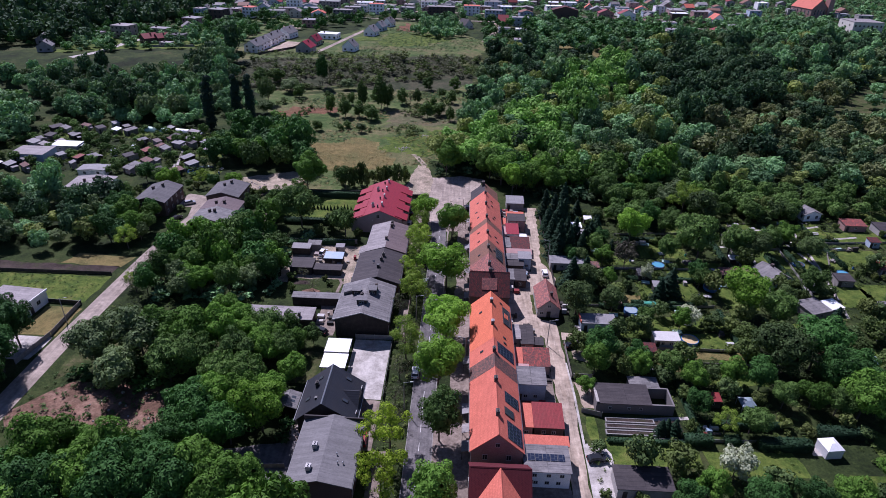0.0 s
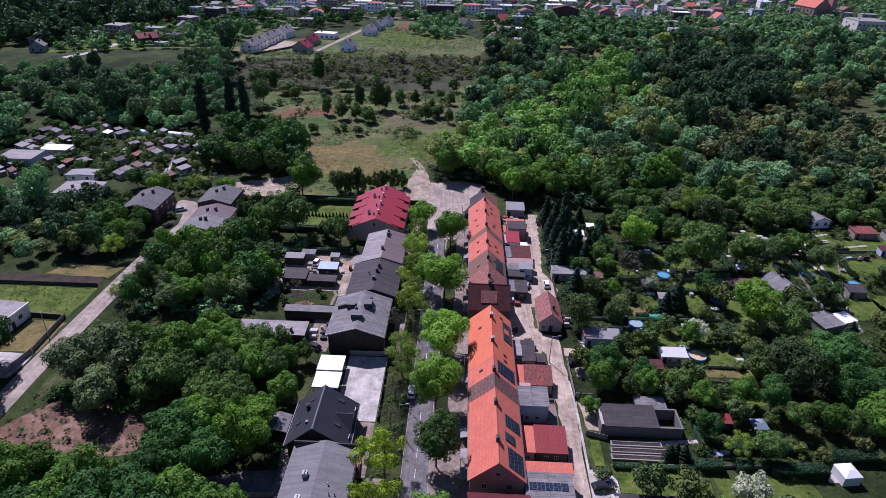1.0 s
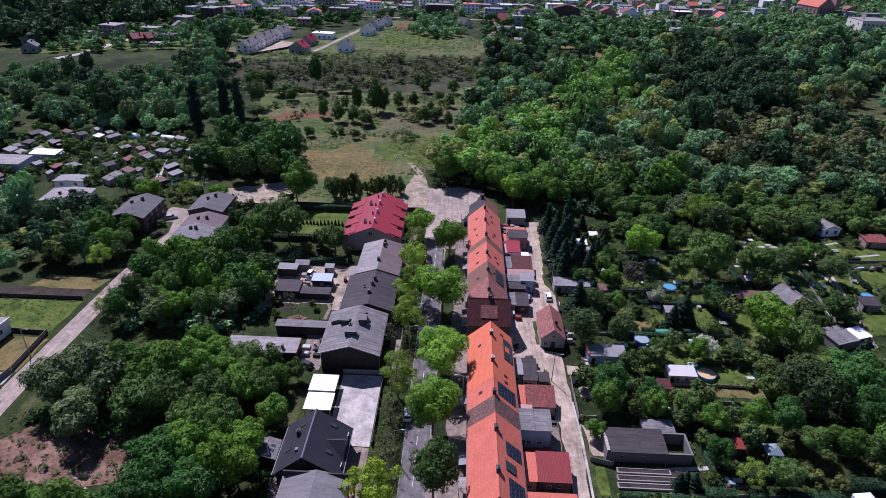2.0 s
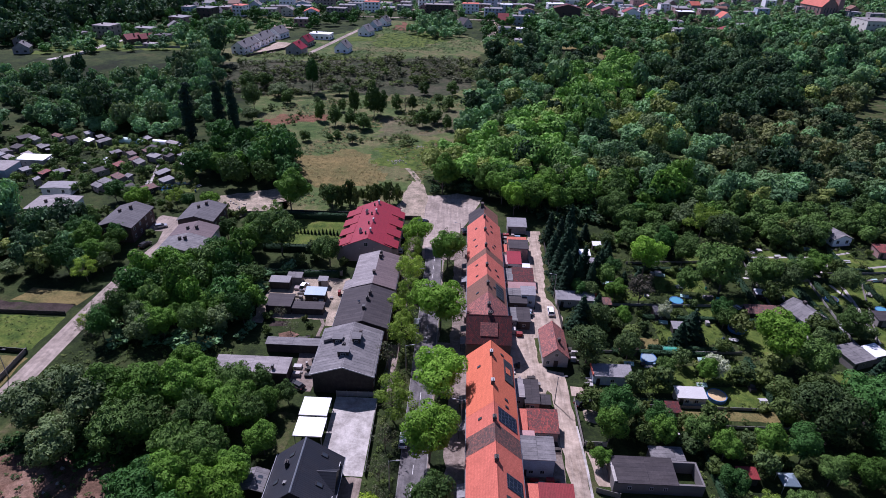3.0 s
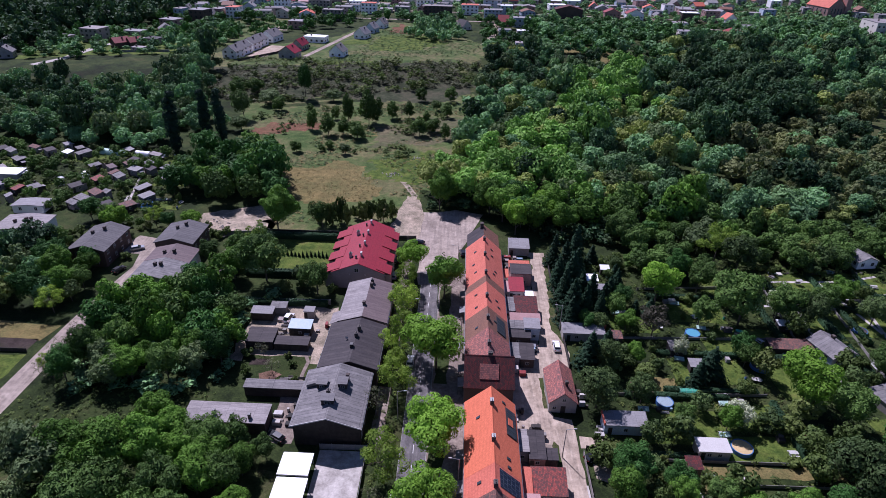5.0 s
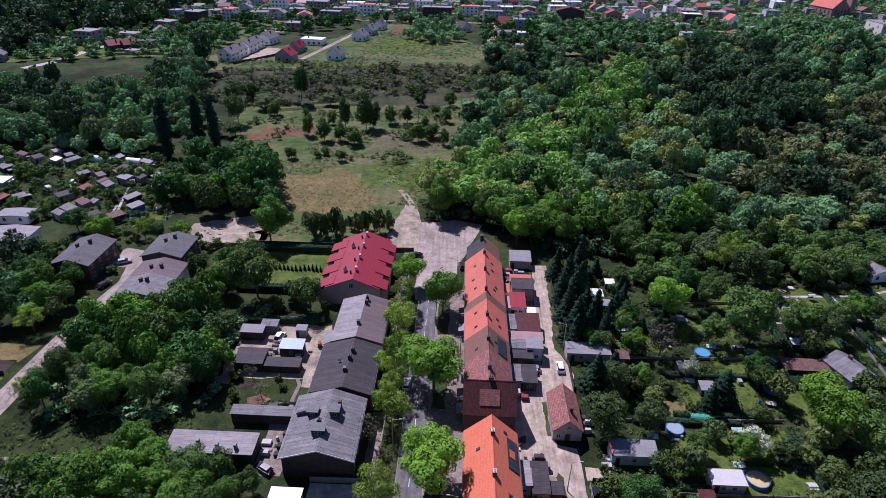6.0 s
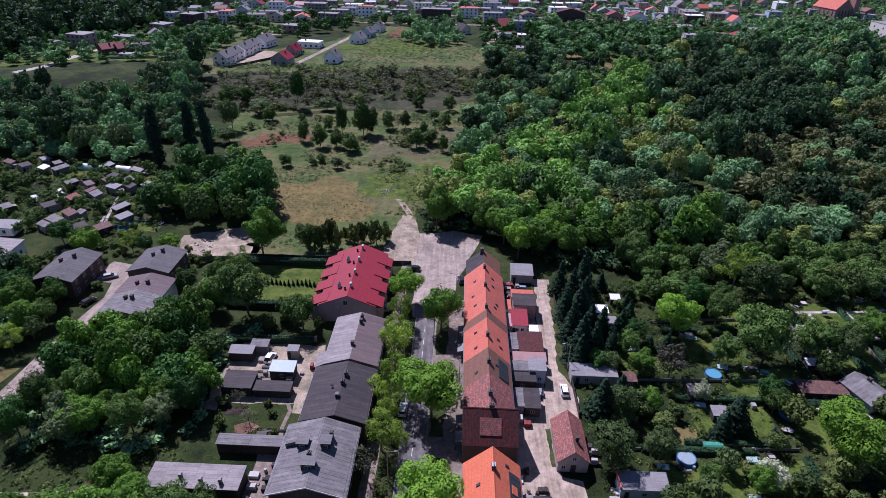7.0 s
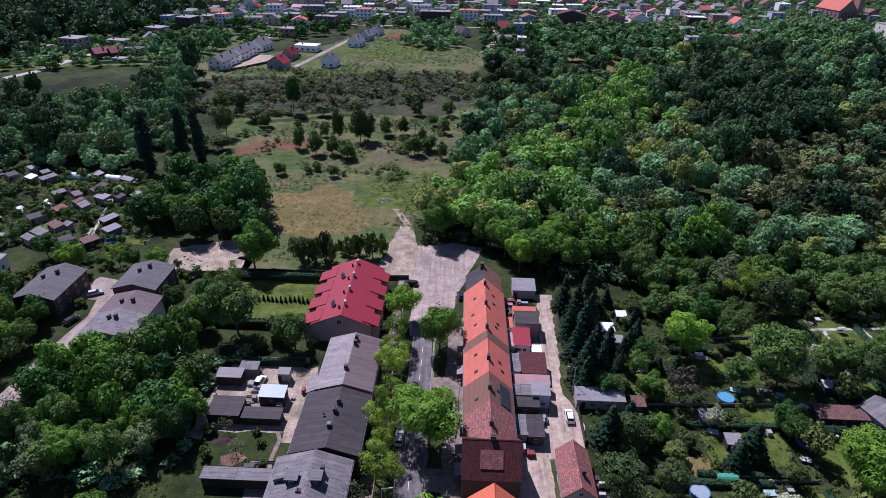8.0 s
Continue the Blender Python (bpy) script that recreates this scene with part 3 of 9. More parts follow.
patch("pavement", [(-0.15, -90), (8.1, -90), (8.1, 205), (4, 206), (-0.15, 196)], M["paving"], "worn slab pavement before the terrace", 0.11, 0)
for a, b in ((60, 84), (98, 120), (126, 146), (152, 176), (180, 196)):
    patch("verge", [(0.2, a), (3.4, a), (3.4, b), (0.2, b)], M["ground"], "trodden verge under street trees", 0.13, 0.4)
for a, b in ((70, 92), (132, 150), (168, 186), (190, 226)):
    patch("pavement", [(-12.6, a), (-9.8, a), (-9.8, b), (-12.6, b)], M["paving"], "slab pavement beside the houses", 0.13, 0.2)
# alley behind the terrace
patch("alley", [(27.4, -90), (27.4, 40), (28.4, 91), (29.1, 101), (28.6, 112), (28.2, 125), (27.0, 136), (20.5, 143), (20.0, 152), (25.0, 160), (27.4, 170), (27.8, 190), (28.4, 212), (28.0, 219), (34.0, 219), (33.6, 205), (32.6, 188), (32.0, 176), (34.8, 166), (33.6, 158), (26.4, 157), (26.4, 143), (32.2, 142), (32.3, 134), (32.5, 124), (32.7, 112), (31.9, 95), (31.7, 40), (31.7, -90)], M["dirtroad"], "pale dirt alley behind the terrace", 0.05, 0.25)
M["rut"] = turf("wheel_track", [(0.30, (0.29, 0.235, 0.175)), (0.5, (0.40, 0.325, 0.250)), (0.7, (0.47, 0.390, 0.305))], 0.3, 0.9, 0.15, 0.3)
ALLEY = [(29.6, 60), (30.0, 92), (30.5, 106), (30.5, 118), (30.2, 128), (29.2, 138), (25.6, 146), (24.6, 151), (26.6, 157), (29.4, 164), (30.0, 174), (30.2, 190), (30.8, 205), (31.2, 217)]
for off in (-0.85, 0.85):
    strip("wheel_track", [(x + off, y) for x, y in ALLEY], 0.55, M["rut"], "pale wheel track worn into the alley", 0.058, "path")
for pts in ([(31.3, 176), (33.6, 172), (34.2, 190), (34.4, 216), (33.2, 216), (32.6, 196)], [(33.1, 96), (34.0, 96), (34.2, 108), (33.4, 117), (32.9, 112)], [(26.3, 145), (27.1, 145), (27.0, 156), (26.2, 156)], [(28.0, 204), (28.9, 204), (29.2, 216), (28.2, 216)], [(27.0, 128), (28.2, 126), (28.0, 134), (26.8, 137)]):
    patch("verge", pts, M["wild"], "weedy verge beside the dirt alley", 0.065, 0.35, 1.5)
patch("kerb_strip", [(31.8, 60), (32.3, 60), (33.1, 112), (32.7, 124), (32.3, 124), (32.6, 112)], M["concrete"], "pale concrete edging of the alley", 0.09, 0)
patch("yard", [(18.4, 136), (27.5, 134), (27.5, 161), (18.4, 161)], M["dirtroad"], "trodden earth beside the terrace", 0.045, 0.3)
patch("yard", [(18.4, 80), (28.0, 80), (28.2, 124), (26, 138), (18.4, 139)], M["paving"], "back yards of the terrace", 0.03, 0.2)
patch("yard", [(18.4, 158), (26, 160), (27.5, 172), (28, 210), (18.4, 210)], M["paving"], "back yards of the terrace", 0.03, 0.2)
patch("yard", [(32.4, 80), (38, 80), (38, 94), (36.5, 97), (32.6, 97)], M["concrete"], "paved forecourt", 0.04, 0.3)
patch("yard", [(32.6, 108), (37, 108), (37, 116), (33, 117)], M["dirtroad"], "gravel entry beside the alley", 0.04, 0.3)
patch("yard", [(33, 134), (38, 134), (38, 136.5), (33, 137)], M["dirtroad"], "gravel entry beside the alley", 0.04, 0.3)
patch("yard", [(34.6, 125.5), (39, 124), (40.5, 129), (35, 130)], M["sand"], "sandy patch in the garden", 0.05, 0.5)
# left yards
patch("concrete_yard", [(-22.6, 107.4), (-12.4, 107.4), (-12.8, 130), (-22.6, 130)], M["concrete"], "pale concrete forecourt", 0.05, 0)
patch("yard", [(-52, 158), (-29, 158), (-28, 182), (-50, 182)], M["sand"], "trodden earth yard with sheds", 0.03, 0.8)
patch("lawn", [(-48, 149), (-31, 149), (-31, 160), (-48, 160)], M["ground"], "small rough back lawn", 0.04, 0.5)
patch("yard", [(-35, 131), (-29, 131), (-29, 146), (-35, 146)], M["paving"], "reddish paved yard beside the garage", 0.04, 0.3)
patch("lawn", [(-66, 198), (-33, 198), (-35, 224), (-62, 224)], M["lawn"], "lawn behind the red-roofed house", 0.04, 0.3)
patch("lawn", [(-44, 110), (-30, 112), (-30, 124), (-42, 124)], M["wild"], "shaded rough grass", 0.03, 0.5)
patch("yard", [(-32, 92), (-12, 92), (-12, 107), (-30, 107)], M["paving"], "paved yard round the house", 0.03, 0.3)
patch("driveway", [(-47, 83), (-28, 80), (-28, 94), (-46, 90)], M["asphalt"], "shaded asphalt drive behind the house", 0.05, 0.3)
patch("garden_bed", [(-46, 156), (-41, 156.4), (-41.4, 158.6), (-46, 158.4)], M["bed"], "dug bed in the back garden", 0.055, 0.3)
patch("soil_patch", [(-42, 150.6), (-38.6, 150.2), (-37.2, 153), (-40, 154.6), (-42.4, 153)], M["soil"], "bare trodden patch in the back garden", 0.06, 0.4)
strip("garden_path", [(-31.4, 148.6), (-32, 153), (-31.6, 158), (-33, 161)], 0.9, M["paving"], "narrow slab path in the back garden", 0.065, "path")
# plateau lanes
strip("town_lane", [(-285, 405), (-270, 428), (-263, 445), (-262, 470), (-260, 495), (-250, 512), (-238, 540)], 6, M["concrete"], "pale lane past the houses", 0.1)
strip("town_lane", [(-109, 470), (-101, 513), (-93, 558), (-83, 606), (-70, 660)], 4, M["old_asphalt"], "lane between new houses", 0.15)
strip("sand_path", [(20, 540), (23, 553), (31, 601), (36, 662)], 6, M["sand"], "pale sandy track on the plateau", 0.15, "path")
patch("sand_lot", [(-174, 580), (-148, 578), (-146, 598), (-166, 594)], M["sand"], "sandy building lot", 0.12, 1.0)
patch("sand_lot", [(-148, 470), (-134, 470), (-130, 510), (-142, 512)], M["dirtroad"], "building site between new houses", 0.12, 0.8)
patch("lawn", [(-106, 455), (-60, 458), (-58, 468), (-104, 466)], M["lawn"], "lawn before the new houses", 0.12, 0.6)
patch("lawn", [(-92, 525), (-70, 530), (-70, 545), (-88, 545)], M["lawn"], "lawn beside new houses", 0.16, 0.6)
patch("car_park", [(255, 640), (290, 640), (300, 690), (262, 690)], M["concrete"], "pale paved square", 0.12, 0.6)

# ======== houses ========
def window(parent, side, u, z, w, h, face, name="window", far=False):
    """A framed pane on a wall. side: S, N, E or W; face: the wall's plane; u: centre along it; z: sill height."""
    t = 0.06
    bars = Geo()
    spots = [(u - w / 2, u + w / 2, z, z + t), (u - w / 2, u + w / 2, z + h - t, z + h), (u - w / 2, u - w / 2 + t, z + t, z + h - t), (u + w / 2 - t, u + w / 2, z + t, z + h - t), (u - t / 2, u + t / 2, z + t, z + h - t)]
    pane = (u - w / 2 + 0.02, u + w / 2 - 0.02, z + 0.02, z + h - 0.02)
    sgn = -1 if side in "SW" else 1
    def put(g, a, b, c, d, near, far):
        lo, hi = sorted((face + sgn * near, face + sgn * far))
        if side in "SN":
            g.box(a, b, lo, hi, c, d)
        else:
            g.box(lo, hi, a, b, c, d)
    if far:
        put(bars, *pane, -0.06, 0.04)
        return part(name, bars, M["glass"], parent)
    for a, b, c, d in spots:
        put(bars, a, b, c, d, -0.05, 0.07)
    frame_ob = part(name, bars, M["frame"], parent)
    glass = Geo()
    put(glass, *pane, -0.06, 0.03)
    part("pane", glass, M["glass"], frame_ob, "dark window pane")
    return frame_ob


def door(parent, side, u, w, h, face, material):
    g = Geo()
    sgn = -1 if side in "SW" else 1
    lo, hi = sorted((face - sgn * 0.05, face + sgn * 0.06))
    g.box(u - w / 2, u + w / 2, lo, hi, 0.05, h) if side in "SN" else g.box(lo, hi, u - w / 2, u + w / 2, 0.05, h)
    return part("door", g, material, parent)


def chimney(parent, x, y, z0, z1, w=0.7, d=0.9, cap=True, material=None):
    g = Geo().box(x - w / 2, x + w / 2, y - d / 2, y + d / 2, z0, z1)
    g.box(x - w / 2 - 0.08, x + w / 2 + 0.08, y - d / 2 - 0.08, y + d / 2 + 0.08, z1 - 0.35, z1 - 0.15)
    c = part("chimney", g, material or M["chimney"], parent, "rendered chimney stack")
    if cap:
        k = Geo()
        for s in (-0.22, 0.22):
            k.column(x, y + s * d, z1, z1 + 0.35, 0.13, 0.11, 8)
        k.box(x - w / 2 - 0.02, x + w / 2 + 0.02, y - d / 2 - 0.02, y + d / 2 + 0.02, z1, z1 + 0.08)
        part("chimney_cap", k, M["pot"] if cap == "pale" else M["soot"], c, "cap with clay pots")
    return c


def gable_walls(parent, w, l, eave, ridge, material, rx=0.0, name="wall", y0=None, y1=None):
    a, b = (-l / 2, l / 2) if y0 is None else (y0, y1)
    front = [(-w / 2, a, 0), (w / 2, a, 0), (w / 2, a, eave), (rx, a, ridge), (-w / 2, a, eave)]
    back = [(x, b, z) for x, _, z in front]
    return part(name, Geo().solid(front, back), material, parent)


def gable_roof(parent, w, a, b, eave, ridge, material, rx=0.0, over=0.35, end=0.25, thick=0.18, label="", name="roof"):
    """Two sloping slabs that meet at the ridge, along y."""
    roofs = []
    for s in (-1, 1):
        run = w / 2 - s * rx
        slope = (ridge - eave) / run
        xe = s * (w / 2 + over)
        ze = eave - slope * over
        ring = [(rx, ridge + 0.05), (xe, ze + 0.05), (xe, ze + 0.05 + thick), (rx, ridge + 0.05 + thick * 1.15)]
        g = Geo().solid([(x, a - end, z) for x, z in ring], [(x, b + end, z) for x, z in ring])
        roofs.append(part(name, g, material, parent, label))
    return roofs


def ridge_cap(parent, a, b, ridge, rx=0.0, material=None, thick=0.18):
    g = Geo().solid([(rx - 0.16, a, ridge + thick), (rx + 0.16, a, ridge + thick), (rx, a, ridge + thick + 0.16)], [(rx - 0.16, b, ridge + thick), (rx + 0.16, b, ridge + thick), (rx, b, ridge + thick + 0.16)])
    return part("ridge_cap", g, material or M["coral"], parent)


def gutter(parent, x, a, b, z):
    return part("gutter", Geo().rod((x, a, z), (x, b, z), 0.08, 0.08, 6), M["metal"], parent)


def roof_box(parent, name, w, eave, ridge, s0, s1, y0, y1, h, material, side=1, rx=0.0, base=0.2, label=""):
    """A low box that lies on one slope; s0, s1: shares of the way from ridge to eave."""
    run = w / 2 - side * rx
    def spot(s, up):
        n = Vector((side * (ridge - eave), 0, run)).normalized()
        return Vector((rx + side * run * s, 0, ridge - (ridge - eave) * s)) + n * up
    lo = [(*(spot(s, base).xz), y) for s, y in ((s0, y0), (s1, y0), (s1, y1), (s0, y1))]
    hi = [(*(spot(s, base + h).xz), y) for s, y in ((s0, y0), (s1, y0), (s1, y1), (s0, y1))]
    g = Geo().solid([(x, y, z) for x, z, y in lo], [(x, y, z) for x, z, y in hi])
    return part(name, g, material, parent, label)


def skylight(parent, w, eave, ridge, s, y, side=1, size=0.62, rx=0.0):
    k = 0.75 * size / math.hypot(w / 2, ridge - eave)
    f = roof_box(parent, "skylight", w, eave, ridge, s - k, s + k, y - size / 2, y + size / 2, 0.12, M["blackmetal"], side, rx)
    roof_box(f, "pane", w, eave, ridge, s - k * 0.8, s + k * 0.8, y - size * 0.4, y + size * 0.4, 0.14, M["skyglass"], side, rx)


# ---- the brick terrace east of the street: x 8 to 18.4, ridge along y ----
RX, RW, REAVE, RRIDGE = 13.1, 10.4, 5.8, 10.5


def terrace_unit(a, b, material, label, wallmat, gable_near=False, gable_far=False):
    t = thing("terraced_house", label, "house", (RX, a, 0), 0, "houses of the terrace")
    l = b - a
    gable_walls(t, RW, l, REAVE, RRIDGE, wallmat, y0=0.0, y1=l)
    gable_roof(t, RW, 0, l, REAVE, RRIDGE, material, end=0.0 if not (gable_near or gable_far) else 0.12)
    ridge_cap(t, 0, l, RRIDGE, material=material)
    for s in (-1, 1):
        gutter(t, s * (RW / 2 + 0.42), 0, l, REAVE - 0.35)
    k = max(1, int(l / 3.2))
    for i in range(k):
        u = (i + 0.5) * l / k
        for z in (1.0, 3.8):
            window(t, "W", u, z, 1.1, 1.5, -RW / 2)
    return t


terr = {}
KEEP_OUT.append((7, 20, 20, 226))
terr["a1"] = terrace_unit(87.8, 108.4, M["coral"], "brick terraced house with coral clay tile roof and roof windows", M["brick"], gable_near=True)
terr["a2"] = terrace_unit(108.4, 113.4, M["oldtile"], "brick terraced house with weathered patchy tile roof", M["brick"])
terr["a3"] = terrace_unit(113.4, 119.4, M["coral"], "brick terraced house with red tile roof and solar panels", M["brick"])
terr["a4"] = terrace_unit(119.4, 140.0, M["fresh"], "brick terraced house with bright orange tile roof", M["brick"], gable_far=True)
terr["b1"] = terrace_unit(150.45, 161.5, M["palered"], "brick terraced house with mossy red tile roof", M["darkbrick"])
terr["b2"] = terrace_unit(161.5, 170.5, M["browntile"], "brick terraced house with brown tile roof", M["darkbrick"])
terr["b3"] = terrace_unit(170.5, 182.5, M["orange"], "brick terraced house with orange tile roof", M["brick"])
terr["b4"] = terrace_unit(182.5, 186.0, M["browntile"], "brick terraced house with browned tile roof strip", M["brick"])
terr["b5"] = terrace_unit(186.0, 210.0, M["orange"], "brick terraced house with faded orange tile roof", M["brick"])
# chimneys
for key, a, spots in (("a1", 87.8, (93.5, 103.8)), ("a3", 113.4, (114.2,)), ("a4", 119.4, (125.1, 135.0)), ("b2", 161.5, (165.2,)), ("b3", 170.5, (175.1,)), ("b5", 186.0, (187.0, 197.5, 207.0))):
    for y in spots:
        chimney(terr[key], 0.0, y - a, RRIDGE - 0.9, RRIDGE + 1.1, 0.7, 0.95, "pale" if key == "a4" else True)
chimney(terr["b1"], 0.0, 4.2, RRIDGE - 0.9, RRIDGE + 1.15, 0.75, 1.0)
# roof windows and panels
def on_terrace(key, a, y0, y1, x0, x1, what):
    s0, s1 = (x0 - RX) / (RW / 2), (x1 - RX) / (RW / 2)
    if what == "solar":
        n = max(1, round((y1 - y0) / 1.1))
        k = max(1, round(abs(s1 - s0) * 7.1 / 1.75))
        for i in range(n):
            for j in range(k):
                roof_box(terr[key], "solar_panel", RW, REAVE, RRIDGE, s0 + (s1 - s0) * j / k, s0 + (s1 - s0) * (j + 0.96) / k, y0 - a + (y1 - y0) * i / n, y0 - a + (y1 - y0) * (i + 0.95) / n, 0.08, M["panel"], 1, label="dark blue solar panel")
    else:
        f = roof_box(terr[key], "roof_window", RW, REAVE, RRIDGE, s0, s1, y0 - a, y1 - a, 0.15, M["blackmetal"], 1, label="dark roof window strip")
        n = max(1, round((y1 - y0) / 1.2))
        for i in range(n):
            roof_box(f, "pane", RW, REAVE, RRIDGE, s0 + 0.08 * (s1 - s0), s1 - 0.08 * (s1 - s0), y0 - a + (y1 - y0) * (i + 0.1) / n, y0 - a + (y1 - y0) * (i + 0.9) / n, 0.17, M["skyglass"], 1)


on_terrace("a4", 119.4, 129.0, 136.6, 16.0, 18.1, "glass")
roof_box(terr["a4"], "roof_patch", RW, REAVE, RRIDGE, 0.62, 0.82, 12.4, 14.4, 0.24, M["fresh"], 1, label="orange tiled patch inside the roof window strip")
on_terrace("b2", 161.5, 162.4, 168.9, 15.3, 17.5, "glass")
on_terrace("a3", 113.4, 114.6, 118.8, 13.9, 18.0, "solar")
on_terrace("a1", 87.8, 99.0, 102.4, 14.9, 18.1, "solar")
on_terrace("a1", 87.8, 95.0, 97.2, 14.6, 16.6, "glass")
on_terrace("a1", 87.8, 88.6, 93.6, 15.0, 18.2, "solar")
for key, y, s, side in (("a4", 137.6, 0.5, 1), ("a4", 122.6, 0.55, 1), ("a4", 120.5, 0.55, 1), ("a4", 133, 0.5, -1), ("a3", 116.5, 0.5, -1), ("b5", 190, 0.45, 1), ("b5", 192, 0.55, 1), ("b5", 200, 0.4, 1), ("b5", 204, 0.4, 1), ("b5", 191, 0.5, -1), ("b5", 196, 0.6, -1), ("b5", 203, 0.5, -1), ("b3", 174, 0.6, 1), ("b3", 176.5, 0.5, 1), ("b3", 179, 0.5, -1), ("b3", 173, 0.5, -1), ("b2", 168.5, 0.6, 1), ("b2", 166, 0.35, 1), ("b2", 163.5, 0.55, 1), ("b2", 164, 0.5, -1)):
    skylight(terr[key], RW, REAVE, RRIDGE, s, y - {"a4": 119.4, "a3": 113.4, "b5": 186.0, "b3": 170.5, "b2": 161.5}[key], side)
# gable windows of the near end
window(terr["a1"], "S", 0.0, 7.2, 0.9, 1.0, 0.0)
for u in (-2.4, 2.4):
    window(terr["a1"], "S", u, 3.6, 1.0, 1.4, 0.0)
window(terr["a4"], "N", 0.0, 7.2, 0.9, 1.0, 20.6)


def cross_house(y0, y1, label, roofmat, wallmat, ridge=10.5, eave=5.8, dormer=True, name="terraced_house"):
    """A cross-wing of the terrace, its ridge square to the row."""
    w, l = y1 - y0, 11.2
    t = thing(name, label, "house", (RX, (y0 + y1) / 2, 0), 90, "houses of the terrace")
    gable_walls(t, w, l, eave, ridge, wallmat)
    gable_roof(t, w, -l / 2, l / 2, eave, ridge, roofmat, over=0.4, end=0.2)
    ridge_cap(t, -l / 2, l / 2, ridge, material=roofmat)
    if dormer:
        roof_box(t, "roof_patch", w, eave, ridge, 0.25, 0.75, -2.2, 2.2, 0.12, M["palered"], -1, label="patched square of newer tiles")
    for u in (-2.5, 2.5):
        window(t, "N", u, 3.0, 1.1, 1.4, l / 2)
        window(t, "S", u, 3.0, 1.1, 1.4, -l / 2)
    return t


cw = cross_house(145.1, 155.5, "brick cross-wing with dark mossy red tile roof", M["darkred"], M["darkbrick"])
chimney(cw, 0.3, -0.2, 9.6, 11.6, 0.8, 1.0)
cross_house(74.3, 84.7, "brick cross-wing with deep red tile roof", M["wine"], M["darkbrick"], dormer=False)
terrace_unit(44.0, 79.35, M["coral"], "brick terraced house with bright orange tile roof", M["brick"])
t = thing("terraced_house", "end house of the terrace with dark felt roof", "house", (RX, 210.0, 0), 0, "houses of the terrace")
gable_walls(t, 9.6, 9.5, 5.6, 9.4, M["darkbrick"], y0=0, y1=9.5)
end_roofs = gable_roof(t, 9.6, 0, 9.5, 5.6, 9.4, M["browntile"], end=0.2)
end_roofs[0].data.materials[0] = M["feltdark"]
end_roofs[0]["label"] = "dark felt slope of the roof"
chimney(t, -0.5, 8.2, 8.6, 11.0, 1.0, 1.3, cap=False)

# ---- houses west of the street ----
def street_house(y0, y1, x0, x1, eave, ridge, roofmat, wallmat, label, rx=0.0, over=0.5, end=0.6, windows=True, name="house"):
    cx = (x0 + x1) / 2
    t = thing(name, label, "house", (cx, y0, 0), 0, "houses west of the street")
    w, l = x1 - x0, y1 - y0
    gable_walls(t, w, l, eave, ridge, wallmat, rx, y0=0, y1=l)
    gable_roof(t, w, 0, l, eave, ridge, roofmat, rx, over=over, end=end, thick=0.16)
    for s in (-1, 1):
        gutter(t, s * (w / 2 + over + 0.07), -end, l + end, eave - 0.2)
    if windows:
        k = int(l / 3.5)
        for i in range(k):
            for z in (1.0, 3.6):
                window(t, "E", (i + 0.5) * l / k, z, 1.1, 1.4, w / 2)
    KEEP_OUT.append((x0 - 1, x1 + 1, y0 - 1, y1 + 1))
    return t, w, cx


def roof_height(x, w, eave, ridge, rx=0.0):
    run = w / 2 - (rx if x > rx else -rx)
    return ridge - (ridge - eave) * abs(x - rx) / run


# nearest: slate-grey roof
t, w, cx = street_house(77.6, 93.6, -26.6, -14.8, 6.0, 7.5, M["feltblue"], M["darkbrick"], "two-storey house with low slate-grey felt roof")
for x, y, h in ((-2.2, 8.0, 1.0), (-2.3, 2.6, 0.9)):
    chimney(t, x, y, roof_height(x, w, 6, 7.5) - 0.2, roof_height(x, w, 6, 7.5) + h + 0.3, 0.9, 1.0, material=M["pot"], cap="pale")
for x, y in ((2.4, 6.4), (2.9, 4.4), (3.9, 4.6)):
    z = roof_height(x, w, 6, 7.5)
    part("roof_vent", Geo().column(x, y, z, z + 0.7, 0.10, 0.10, 8).column(x, y, z + 0.7, z + 0.85, 0.2, 0.05, 8), M["metal"], t)
part("parapet", Geo().box(-6.4, -0.4, 16.2, 16.5, 6.0, 7.4).box(-0.4, 6.4, 16.2, 16.5, 5.8, 7.2), M["feltdark"], t, "dark upstand at the far edge")
# anthracite house with a cross gable
t, w, cx = street_house(96.0, 108.0, -29.4, -17.0, 4.3, 9.0, M["anthracite"], M["timber"], "house with steep anthracite sheet roof and cross gable", rx=-0.6, over=0.6, end=0.5)
wing = Geo().solid([(0.4, 3.2, 4.2), (6.4, 3.2, 4.2), (6.4, 6.4, 7.0), (0.4, 6.4, 7.0)], [(0.4, 9.6, 4.2), (6.4, 9.6, 4.2), (6.4, 6.5, 7.0), (0.4, 6.5, 7.0)])
part("cross_gable", wing, M["anthracite"], t, "anthracite cross gable over the entrance")
chimney(t, -3.2, 7.2, 5.8, 8.3, 0.6, 0.8, material=M["blackmetal"])
chimney(t, -2.4, 2.6, 6.6, 8.2, 0.5, 0.6, material=M["blackmetal"], cap=False)
for s, y, side in ((0.35, 9.5, -1), (0.7, 4.2, -1), (0.6, 3.8, 1), (0.55, 10.6, 1)):
    skylight(t, w, 4.3, 9.0, s, y, side, 0.9, rx=-0.6)
ridge_cap(t, -0.5, 12.5, 9.0, rx=-0.6, material=M["metal"])
sh = thing("porch", "grey sheet-roofed porch beside the house", "porch", (-33.3, 103, 0))
gable_roof(sh, 4.6, -2.4, 2.4, 2.6, 3.4, M["felt"], over=0.2)
